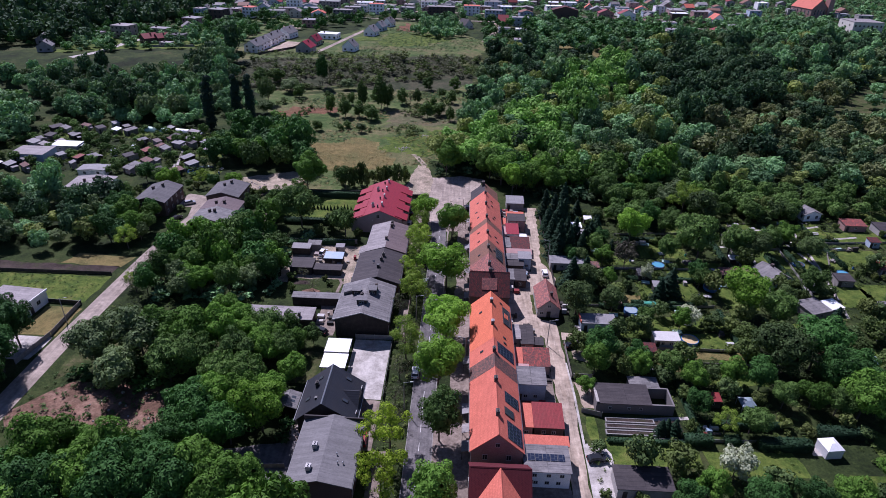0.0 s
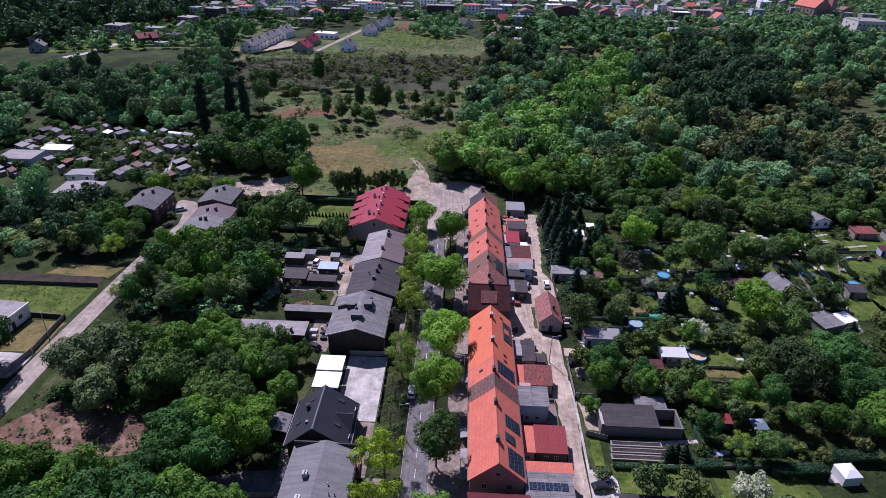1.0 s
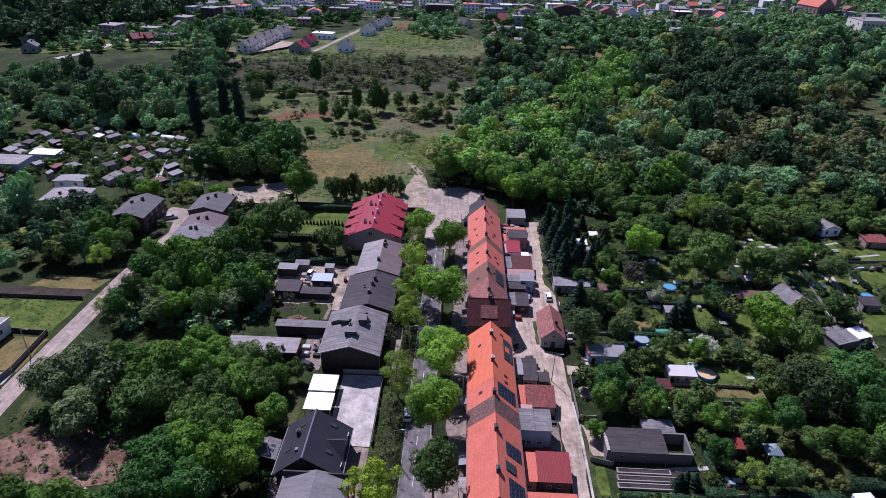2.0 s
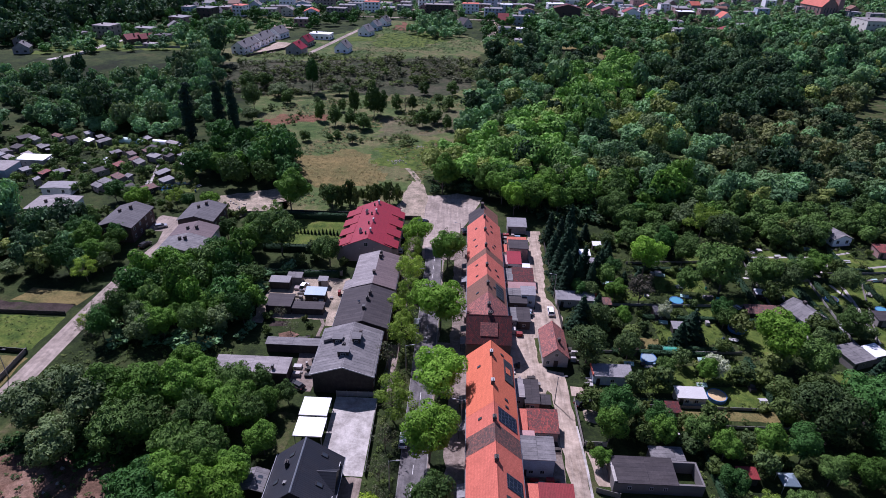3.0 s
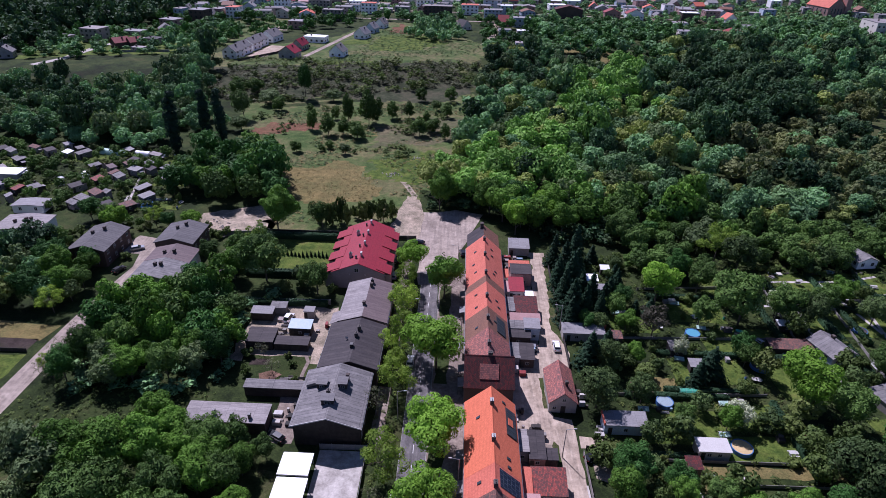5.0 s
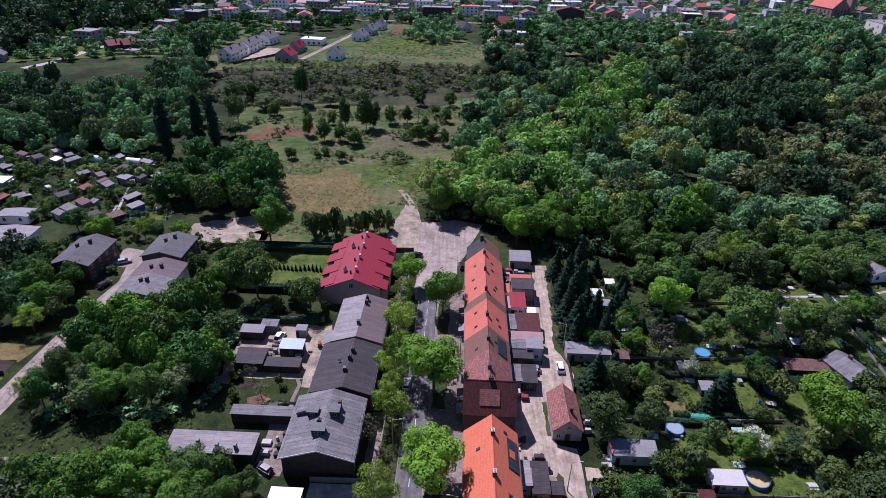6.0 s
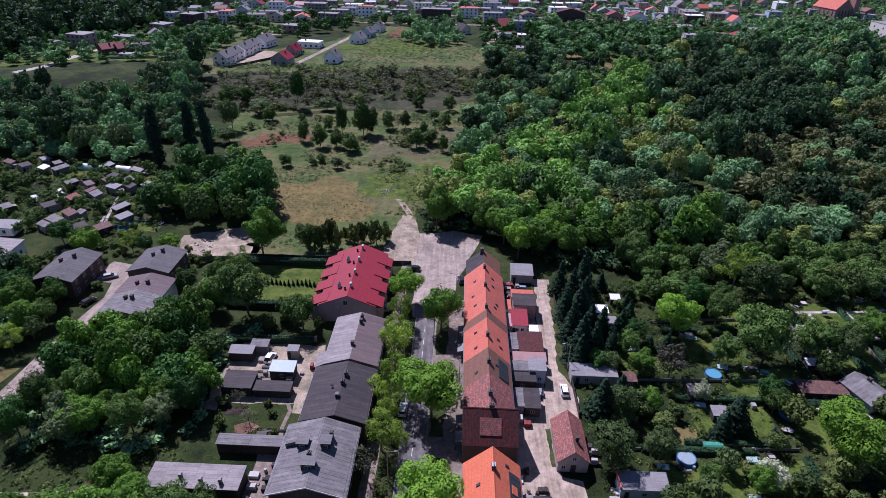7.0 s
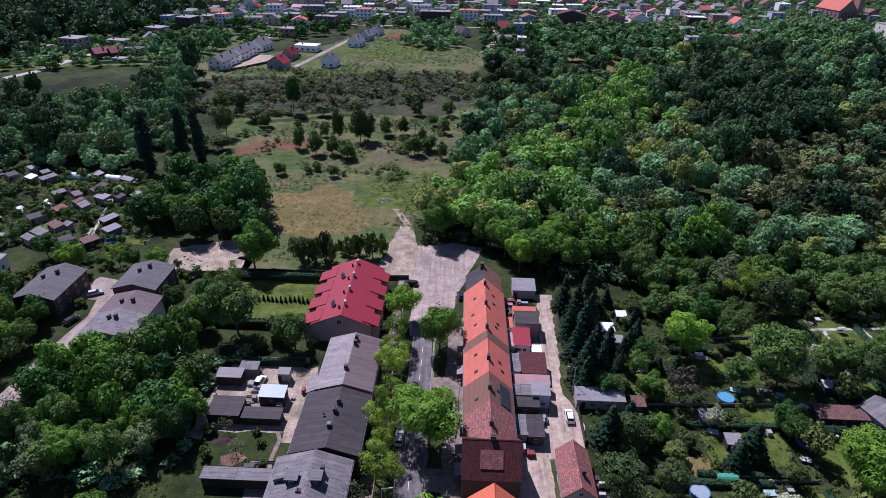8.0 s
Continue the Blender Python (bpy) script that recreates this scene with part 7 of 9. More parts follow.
def crown_mesh(r, shape, H, R, base, leaves, size, cores=99, ruffle=0.22):
    """Leaf sprays over the skin of each clump, round leafy boughs: corners and triangles."""
    if shape == "cone":
        h = 1 - np.sqrt(r.uniform(0, 1, leaves))
        ang = r.uniform(0, 6.2832, leaves)
        tier = 0.80 + 0.26 * np.sin(h * 40 + np.sin(ang * 5) * 1.2) + 0.14 * np.sin(3 * ang + 7 * h + r.uniform(0, 6))
        rad = R * (1 - h) ** 0.85 * tier * r.uniform(0.75, 1.05, leaves)
        p = np.stack([rad * np.cos(ang), rad * np.sin(ang), base + h * (H - base)], 1)
        n = unit(np.stack([np.cos(ang), np.sin(ang), np.full(leaves, 0.75)], 1) + r.normal(0, 0.35, (leaves, 3)))
        inner = [(np.array([0, 0, base + (H - base) * f]), R * (1 - f) * 0.62) for f in (0.12, 0.3, 0.5, 0.7)]
    else:
        c, rad, boughs = lobes_of(r, shape, H, R, base)
        w = rad ** 2 / np.sum(rad ** 2)
        pick = r.choice(len(rad), leaves * 3, p=w)
        d = unit(r.normal(size=(leaves * 3, 3)))
        spread = 1.75 if shape == "open" else 1.14
        p = c[pick] + d * (rad[pick] * r.uniform(0.88, spread, leaves * 3))[:, None] * np.array([1, 1, 0.85])
        depth = np.min(np.linalg.norm((p[:, None, :] - c[None]) / np.array([1, 1, 0.85]), axis=2) / rad[None] + (np.arange(len(rad))[None] == pick[:, None]) * 9, axis=1)
        keep = np.where((depth > 0.88) & (p[:, 2] > base * 0.8) & ((d[:, 2] > -0.25) | (r.uniform(0, 1, leaves * 3) < 0.45)))[0][:leaves]
        p, d = p[keep], d[keep]
        n = unit(d + r.normal(0, ruffle, p.shape) + np.array([0, 0, 0.04]))
        big = np.argsort(-rad[:boughs])[:cores]
        inner = list(zip(c[big], rad[big] * 0.84)) if shape != "open" else []
    k = len(p)
    t1 = unit(np.cross(n, r.normal(size=(k, 3))))
    t2 = np.cross(n, t1)
    s = (size * r.uniform(0.55, 1.35, k))[:, None]
    q = s * r.uniform(0.55, 0.95, k)[:, None]
    v = np.stack([p + t1 * s * 1.15, p - t1 * s * 0.7 + t2 * q, p - t1 * s * 0.7 - t2 * q], 1).reshape(-1, 3)
    tri = np.arange(3 * k).reshape(-1, 3)
    for cc, rr in inner:
        bump = r.uniform(0.82, 1.0, 12)[:, None]
        tri = np.vstack([tri, ICO_F + len(v)])
        v = np.vstack([v, cc + ICO_V * rr * bump * np.array([1, 1, 0.85])])
    return v, tri


def wood_geo(r, H, R, base, limbs=6, spread=0.75):
    g = Geo()
    t = max(0.16, H * 0.018)
    lean = (r.normal(0, 0.02) * H, r.normal(0, 0.02) * H)
    fork = (lean[0] * 0.5, lean[1] * 0.5, base + 0.35 * (H - base))
    g.rod((0, 0, -0.15), fork, t, t * 0.7, 7)
    g.rod(fork, (lean[0], lean[1], base + 0.8 * (H - base)), t * 0.7, t * 0.2, 6)
    for i in range(limbs):
        a = 6.2832 * (i + r.uniform(0, 0.6)) / limbs
        f = r.uniform(0.1, 0.9)
        z0 = base * 0.85 + f * (fork[2] - base * 0.85)
        end = (R * spread * math.cos(a) * r.uniform(0.7, 1.1), R * spread * math.sin(a) * r.uniform(0.7, 1.1), min(H * 0.92, z0 + R * r.uniform(0.4, 0.9)))
        mid = (end[0] * 0.45, end[1] * 0.45, z0 + (end[2] - z0) * 0.6)
        g.rod((fork[0] * f, fork[1] * f, z0), mid, t * 0.45, t * 0.28, 5)
        g.rod(mid, end, t * 0.28, t * 0.08, 5)
        for k in range(2):
            tip = (end[0] * r.uniform(0.6, 1.2) + r.normal(0, 0.6), end[1] * r.uniform(0.6, 1.2) + r.normal(0, 0.6), end[2] + r.uniform(0.2, 1.8))
            g.rod(mid, tip, t * 0.16, t * 0.04, 4)
    return g


def raw_mesh(name, v, tri, material):
    me = bpy.data.meshes.new(name)
    me.vertices.add(len(v))
    me.vertices.foreach_set("co", np.asarray(v, dtype=np.float32).ravel())
    me.loops.add(len(tri) * 3)
    me.loops.foreach_set("vertex_index", np.asarray(tri, dtype=np.int32).ravel())
    me.polygons.add(len(tri))
    me.polygons.foreach_set("loop_start", np.arange(0, len(tri) * 3, 3, dtype=np.int32))
    me.materials.append(material)
    me.update()
    me.validate()
    return me


# kind: shape, height, radius, clear stem, leaves, leaf size, words
KINDS = {
    "map": ("round", 14, 6, 1.4, 5600, 0.235, "broad maple tree in dense green leaf"),
    "lime": ("dome", 14, 6, 1.0, 5600, 0.235, "lime tree in dense dark green leaf"),
    "ash": ("dome", 14, 6, 1.8, 4600, 0.235, "ash tree in mid-green leaf"),
    "light": ("open", 14, 6, 3.0, 3300, 0.25, "tree in fresh light green leaf with open crown"),
    "yel": ("open", 13, 6, 2.8, 3000, 0.25, "tree in yellow-green spring leaf with open crown"),
    "wil": ("dome", 14, 6, 0.6, 3600, 0.29, "silvery grey-green willow in full leaf"),
    "dull": ("round", 13, 6, 1.2, 4000, 0.24, "olive-green fruit tree in leaf"),
    "red": ("open", 11, 5, 1.8, 1600, 0.30, "bronze-leaved tree with thin crown"),
    "bloss": ("dome", 9, 5, 1.0, 1900, 0.27, "small fruit tree in pale blossom"),
    "con": ("cone", 13, 3, 0.3, 1700, 0.36, "dark green spruce with dense needles"),
    "pop": ("column", 26, 3, 1.0, 2200, 0.48, "tall dark green columnar poplar"),
    "bare": ("open", 9, 4, 1.8, 420, 0.22, "almost leafless tree with brown twigs"),
    "bright": ("round", 14, 6, 2.4, 5600, 0.235, "broad maple tree in bright green leaf"),
    "young": ("clump", 9, 3.4, 0.1, 1700, 0.27, "young tree in green leaf, branched down to the grass"),
    "shrub": ("bush", 3.4, 2.2, 0.1, 480, 0.27, "rounded green garden shrub in leaf"),
}
TREES = {}


def tree_models(kind, count=3):
    shape, H, R, base, leaves, size, words = KINDS[kind]
    for i in range(count):
        r = np.random.default_rng(sum(map(ord, kind)) * 10 + i)
        v, tri = crown_mesh(r, shape, H, R, base, leaves, size)
        crown = raw_mesh("crown", v, tri, M["leaf_" + kind])
        trunk = wood_geo(r, H, R, base, 9 if kind == "bare" else (3 if shape in ("cone", "column", "bush") else 6), 0.3 if shape in ("cone", "column") else 0.75).mesh("trunk", M["bark"])
        TREES[kind, i] = (crown, trunk, H, R, words)


for k in KINDS:
    tree_models(k, 4 if k in ("map", "lime", "ash") else 2 if k in ("bloss", "red", "pop", "bare") else 3)
PLANTED = []
FIRST = {}
rtree = random.Random(5)


def plant(kind, x, y, R, H, group="", label=""):
    n = sum(1 for key in TREES if key[0] == kind)
    i = rtree.randrange(n)
    crown, trunk, H0, R0, words = TREES[kind, i]
    m = pose(x, y, land(x, y), 0, 0, rtree.uniform(0, 360)) @ Matrix.Diagonal((R / R0, R / R0, H / H0, 1))
    if (kind, i) in FIRST:
        t = copy_thing(FIRST[kind, i], m)
    else:
        t = FIRST[kind, i] = tagged(new("shrub" if kind == "shrub" else "tree"), words, "shrub" if kind == "shrub" else "tree")
        for name, me in (("trunk", trunk), ("crown", crown)):
            new(name, me).parent = t
    t.matrix_basis = m
    t["group"] = group or "trees"
    if label:
        t["label"] = label
    PLANTED.append((x, y, R))
    return t


# ---- street trees ----
for kind, x, y, R, H in (("map", 0.8, 77.6, 5.4, 13.0), ("yel", -9.6, 81.3, 4.8, 12.0), ("yel", -8.9, 91.7, 4.8, 12.0), ("ash", 1.2, 95.5, 4.4, 13.5), ("bright", 0.2, 111.7, 5.6, 14.0), ("light", -8.5, 122.9, 4.8, 11.5), ("bright", 1.4, 131.0, 5.9, 14.4), ("bright", 0.6, 157.4, 6.3, 15.0), ("light", -9.6, 147.7, 4.3, 10.6), ("light", -8.6, 164.6, 4.6, 12.2), ("light", -9.6, 190.5, 3.8, 10.4), ("bright", -9.8, 203.6, 4.0, 10.6), ("map", 1.4, 189.4, 5.4, 14.2), ("light", -9.7, 176.6, 4.2, 11.6), ("light", -10.4, 184.0, 3.0, 8.4), ("light", -11.2, 160.0, 3.0, 8.8), ("bare", -11.8, 140.4, 3.0, 8.5), ("bare", -9.2, 114.2, 2.8, 7.6), ("bare", -9.4, 106.0, 2.4, 6.5), ("bare", 2.0, 194.5, 3.4, 12.0), ("light", -8.6, 154.0, 3.2, 9.0), ("bare", -9.0, 100.0, 2.2, 6.0)):
    plant(kind, x, y, R * 1.1, H, "street trees")
# ---- woods west of the houses ----
WEST = (("wil", -82.4, 114.5, 7.0, 14), ("wil", -73.5, 117.5, 7.2, 15), ("map", -67.8, 119.6, 6.6, 14), ("map", -61.4, 120.5, 6.6, 14.5), ("map", -54.5, 121.6, 5.6, 13.5), ("map", -49.5, 124.0, 4.4, 10), ("ash", -63.8, 110.4, 6.3, 13), ("ash", -58.8, 114.1, 5.8, 12.5), ("wil", -74.0, 107.6, 5.6, 11.5), ("map", -34.1, 111.9, 3.7, 8.5), ("ash", -48.5, 115.1, 5.0, 12), ("map", -43.8, 117.7, 5.0, 11.5), ("ash", -39.0, 119.4, 4.2, 10), ("map", -57.5, 134.0, 4.6, 10.5), ("ash", -46.0, 127.0, 4.6, 10.5), ("map", -51.5, 128.8, 4.8, 11), ("ash", -39.5, 127.6, 3.8, 8.5), ("map", -36.6, 122.6, 3.4, 8), ("ash", -33.2, 127.2, 2.6, 6), ("map", -43.0, 122.6, 4.2, 10), ("ash", -50.0, 107.9, 4.8, 11.6), ("ash", -43.6, 108.5, 4.8, 11.5))
for kind, x, y, R, H in WEST:
    plant(kind, x, y, R, H, "trees of the western wood")
WEST2 = (("map", -37.2, 104.3, 4.0, 9.8), ("lime", -52.6, 95.9, 5.7, 13), ("map", -48.1, 99.7, 5.3, 12), ("map", -43.4, 102.0, 4.6, 11), ("bright", -37.2, 95.8, 5.6, 13.5), ("lime", -48.3, 90.7, 5.1, 12), ("lime", -42.9, 91.9, 5.0, 12), ("map", -75.2, 80.2, 6.4, 14.5), ("map", -72.3, 84.1, 5.7, 13.5), ("map", -63.3, 80.5, 6.6, 15), ("lime", -69.9, 72.3, 6.6, 15.5), ("map", -63.9, 74.0, 6.4, 15), ("lime", -55.9, 72.8, 6.8, 16), ("lime", -56.0, 82.6, 5.4, 12.5))
for kind, x, y, R, H in WEST2:
    plant(kind, x, y, R, H, "trees of the western wood")
WEST3 = (("lime", -48.7, 74.7, 6.6, 15.5), ("map", -45.1, 78.1, 6.2, 14.5), ("map", -38.3, 74.3, 6.4, 15), ("map", -34.6, 77.7, 5.0, 12), ("lime", -52.9, 86.3, 4.4, 10.5), ("map", -30.9, 73.5, 4.2, 10.5), ("lime", -107.2, 120.5, 6.0, 14.5), ("lime", -105.0, 111.0, 5.6, 14), ("lime", -104.0, 103.4, 5.4, 13), ("map", -58.1, 226.9, 7.0, 15.5), ("ash", -52.9, 194.8, 7.3, 16.5), ("ash", -36.0, 189.0, 4.6, 11), ("ash", -43.7, 231.7, 4.2, 10), ("bright", -87.0, 224.4, 3.6, 8), ("bright", -112.2, 222.1, 4.6, 10))
for kind, x, y, R, H in WEST3:
    plant(kind, x, y, R, H, "trees west of the street")
for x, y, R, H in ((-40.5, 233.5, 3.0, 9.5), (-37.6, 236.0, 2.6, 11.0), (-35.0, 234.0, 2.4, 8.0), (-30.0, 237.4, 2.8, 7.5), (-27.0, 239.0, 3.0, 8.5), (-22.6, 238.0, 2.6, 8.8), (-19.6, 240.0, 2.4, 6.5), (-45.5, 236.0, 2.2, 6.0), (-33.0, 240.0, 2.0, 5.0)):
    plant("shrub", x, y, R, H, "saplings beside the meadow", "upright green sapling thicket beside the meadow")
for kind, x, y, R, H in (("bare", -39.4, 153.4, 2.2, 4.2), ("shrub", -45.6, 152.6, 1.5, 2.2), ("shrub", -35.0, 156.4, 1.2, 1.6), ("shrub", -33.4, 151.0, 0.9, 1.2), ("shrub", -47.0, 159.6, 1.8, 2.6), ("shrub", -37.2, 159.4, 1.0, 1.4), ("bare", -43.6, 160.0, 1.8, 3.6)):
    plant(kind, x, y, R, H, "plants of the back garden")
# ---- garden trees ----
GARDEN = (("ash", 84.4, 182.0, 7.6, 16.5), ("bright", 63.8, 191.6, 5.9, 13.5), ("bright", 86.2, 149.0, 6.6, 15), ("red", 58.3, 174.6, 4.8, 10), ("dull", 38.2, 146.4, 4.8, 10.5), ("dull", 49.0, 148.4, 3.6, 8.6), ("dull", 86.1, 123.5, 7.0, 15), ("lime", 94.6, 125.5, 7.4, 16), ("lime", 95.8, 117.6, 6.0, 13.5), ("lime", 41.2, 124.6, 4.6, 11), ("bloss", 61.7, 89.4, 4.2, 8), ("ash", 70.0, 102.0, 3.4, 7.5), ("light", 64.4, 101.8, 2.8, 6.5), ("lime", 60.3, 107.1, 3.0, 7.5), ("bloss", 68.9, 142.4, 3.6, 7), ("map", 66.3, 141.1, 3.0, 7.5))
for kind, x, y, R, H in GARDEN:
    plant(kind, x, y, R, H, "garden trees")
GARDEN2 = (("ash", 81.0, 110.7, 3.2, 7.4), ("map", 87.5, 111.0, 3.6, 8.0), ("ash", 92.4, 109.1, 3.4, 8), ("map", 97.1, 108.1, 5.8, 13.5), ("lime", 101.1, 117.0, 5.4, 13), ("map", 93.4, 89.4, 3.4, 8), ("map", 38.8, 120.0, 4.0, 9.5), ("lime", 49.8, 123.3, 3.5, 8.5), ("map", 50.1, 119.6, 3.4, 8.4), ("map", 36.0, 112.6, 2.6, 5), ("ash", 57.1, 120.1, 3.1, 8), ("map", 61.5, 115.8, 3.4, 8.4), ("map", 70.1, 116.8, 3.7, 9), ("lime", 77.9, 116.3, 3.9, 9.4), ("ash", 94.0, 143.7, 5.0, 12), ("ash", 110.7, 161.4, 4.4, 10.5), ("lime", 78.9, 166.5, 3.3, 8.2))
for kind, x, y, R, H in GARDEN2:
    plant(kind, x, y, R, H, "garden trees")
GARDEN3 = (("ash", 73.0, 181.1, 4.0, 9.5), ("ash", 95.8, 184.6, 5.4, 12.5), ("dull", 103.1, 181.6, 4.8, 11), ("ash", 57.2, 141.2, 2.7, 6.5), ("ash", 110.4, 187.6, 4.2, 10), ("map", 118.5, 194.0, 4.0, 9.5), ("lime", 49.3, 80.8, 3.4, 8), ("map", 54.2, 83.5, 3.5, 8.5), ("lime", 62.9, 80.8, 4.2, 10), ("lime", 73.7, 81.9, 3.6, 8.5), ("map", 81.2, 82.2, 4.0, 9), ("ash", 78.1, 198.2, 4.4, 10.5), ("lime", 74.0, 206.4, 4.2, 10.2), ("light", 89.4, 216.1, 6.0, 14), ("dull", 94.9, 211.3, 5.6, 13), ("ash", 61.8, 226.3, 5.0, 12.2), ("ash", 50.1, 183.6, 3.2, 8), ("bloss", 96.9, 187.5, 3.9, 8.5), ("bloss", 63.2, 166.4, 2.5, 6), ("dull", 122.6, 184.3, 4.0, 9), ("ash", 78.8, 163.4, 2.9, 7))
for kind, x, y, R, H in GARDEN3:
    plant(kind, x, y, R, H, "garden trees")
for x, y, R, H in ((35.6, 197.4, 2.4, 11.4), (36.2, 188.6, 2.8, 13.0), (37.3, 180.8, 3.3, 14.2), (43.4, 214.0, 2.6, 14.0), (39.6, 197.0, 3.0, 14.1), (44.2, 189.0, 2.4, 11.6), (36.8, 177.9, 2.6, 10.0), (41.0, 181.4, 2.2, 12.1), (41.7, 191.6, 2.3, 10.3), (49.8, 191.1, 2.1, 9.4), (38.9, 160.8, 3.0, 11.4), (43.5, 163.6, 2.5, 10.2), (45.1, 180.6, 1.9, 10.6), (68.1, 158.2, 3.0, 10.2), (64.1, 155.0, 2.1, 8.4), (38.5, 205, 2.8, 13), (42, 203, 2.4, 12), (36, 211, 2.4, 12), (47, 186, 2.2, 10), (53, 196, 2.0, 9), (50, 100.5, 1.3, 4.6), (51.6, 101.4, 1.2, 4.2), (53, 100.6, 1.4, 4.8), (75, 205, 2.2, 9), (60, 184, 1.8, 7), (110, 144, 2.0, 8)):
    plant("con", x, y, R * 1.35, H, "spruces of the gardens")
for x, y, R, H in ((-126.7, 303.0, 3.0, 27), (-115.8, 313.5, 2.5, 26), (-109.6, 315.6, 2.5, 25.8)):
    plant("pop", x, y, R, H, "columnar poplars")


def thin(zone, spacing, seed, margin=1.5, gap=0.72):
    """Planting places in a zone, about spacing apart, clear of buildings and of what stands already."""
    r = random.Random(seed)
    x0, x1, y0, y1 = min(p[0] for p in zone), max(p[0] for p in zone), min(p[1] for p in zone), max(p[1] for p in zone)
    spots = []
    y = y0
    row = 0
    while y < y1:
        x = x0 + (spacing / 2 if row % 2 else 0)
        while x < x1:
            px, py = x + r.uniform(-0.42, 0.42) * spacing, y + r.uniform(-0.42, 0.42) * spacing
            if inside(px, py, zone) and clear_of(px, py, margin):
                spots.append((px, py))
            x += spacing
        y += spacing * 0.86
        row += 1
    return [s for s in spots if all((s[0] - a) ** 2 + (s[1] - b) ** 2 > (gap * c) ** 2 for a, b, c in PLANTED)]


KEEP_OUT += [(-46, -28, 82, 92), (77, 92, 91, 101), (36, 62, 92, 99), (66, 77, 104.5, 109.5), (-102, -94.5, 40, 180), (-100, -90, 178, 216), (-6, 8, 20, 230), (-109, -90, 207, 222), (-24, -8, 226, 262)]
W3 = [(-189, 213), (-168, 215), (-128, 203), (-118, 196), (-106, 188), (-106, 171), (-131, 170), (-150, 170), (-200, 172)]
W3B = [(-88, 178), (-76, 182), (-60, 186), (-54, 176), (-50, 166), (-52, 148), (-70, 145), (-87, 145), (-89, 160)]
wood_rest = []
for x, y in thin(W3B, 5.8, 2):
    if y > 158:
        wood_rest.append((x, y))
        continue
    R = rtree.uniform(2.9, 4.6)
    k = "wil" if y < 152 and rtree.random() < 0.5 else rtree.choice(("map", "ash", "lime", "ash", "map"))
    plant(k, x, y, R, R * rtree.uniform(2.0, 3.0), "trees of the western wood")
wood_south = thin([(-93, 60), (-24, 60), (-22, 70), (-34, 70), (-60, 66), (-93, 74)], 8, 3) + thin([(-120, 90), (-104, 90), (-104, 116), (-122, 128), (-140, 120)], 8, 4)
# garden shrubs and small trees
small_trees = []
GARD = [(35, 100), (120, 100), (150, 130), (190, 240), (130, 238), (92, 222), (62, 220), (36, 214), (36, 160), (36, 118)]
for x, y in thin(GARD, 4.6, 6, 0.6, 0.85):
    u = rtree.random()
    far = x > 70 and y > 190 and rtree.random() < 0.3
    if u < 0.20 or far:
        plant("shrub", x, y, rtree.uniform(0.9, 2.0), rtree.uniform(1.4, 3.2), "garden shrubs")
    elif u < (0.5 if y < 165 else 0.36):
        small_trees.append((x, y))
for zone, sp, seed in (([(33, 72), (110, 72), (120, 100), (35, 100)], 6.2, 7), ([(-44, 186), (-30, 186), (-34, 196), (-60, 198)], 4.4, 8), ([(-50, 148), (-30, 148), (-30, 160), (-52, 182)], 5.5, 9), ([(33.5, 108), (58, 117), (56, 131), (35, 132)], 5, 10)):
    for x, y in thin(zone, sp, seed, 0.5, 0.9):
        if rtree.random() < 0.6:
            plant("shrub", x, y, rtree.uniform(0.9, 1.9), rtree.uniform(1.2, 3.0), "garden shrubs")
        else:
            small_trees.append((x, y))
allot_trees = []
ALLOT = [(-215, 236), (-136, 236), (-104, 226), (-100, 246), (-112, 268), (-118, 300), (-205, 304)]
for x, y in thin(ALLOT, 5.6, 11, 0.4, 0.8):
    u = rtree.random()
    if u < 0.26:
        plant("shrub", x, y, rtree.uniform(1.0, 2.2), rtree.uniform(1.6, 3.4), "allotment shrubs")
    elif u < 0.82:
        allot_trees.append((x, y))
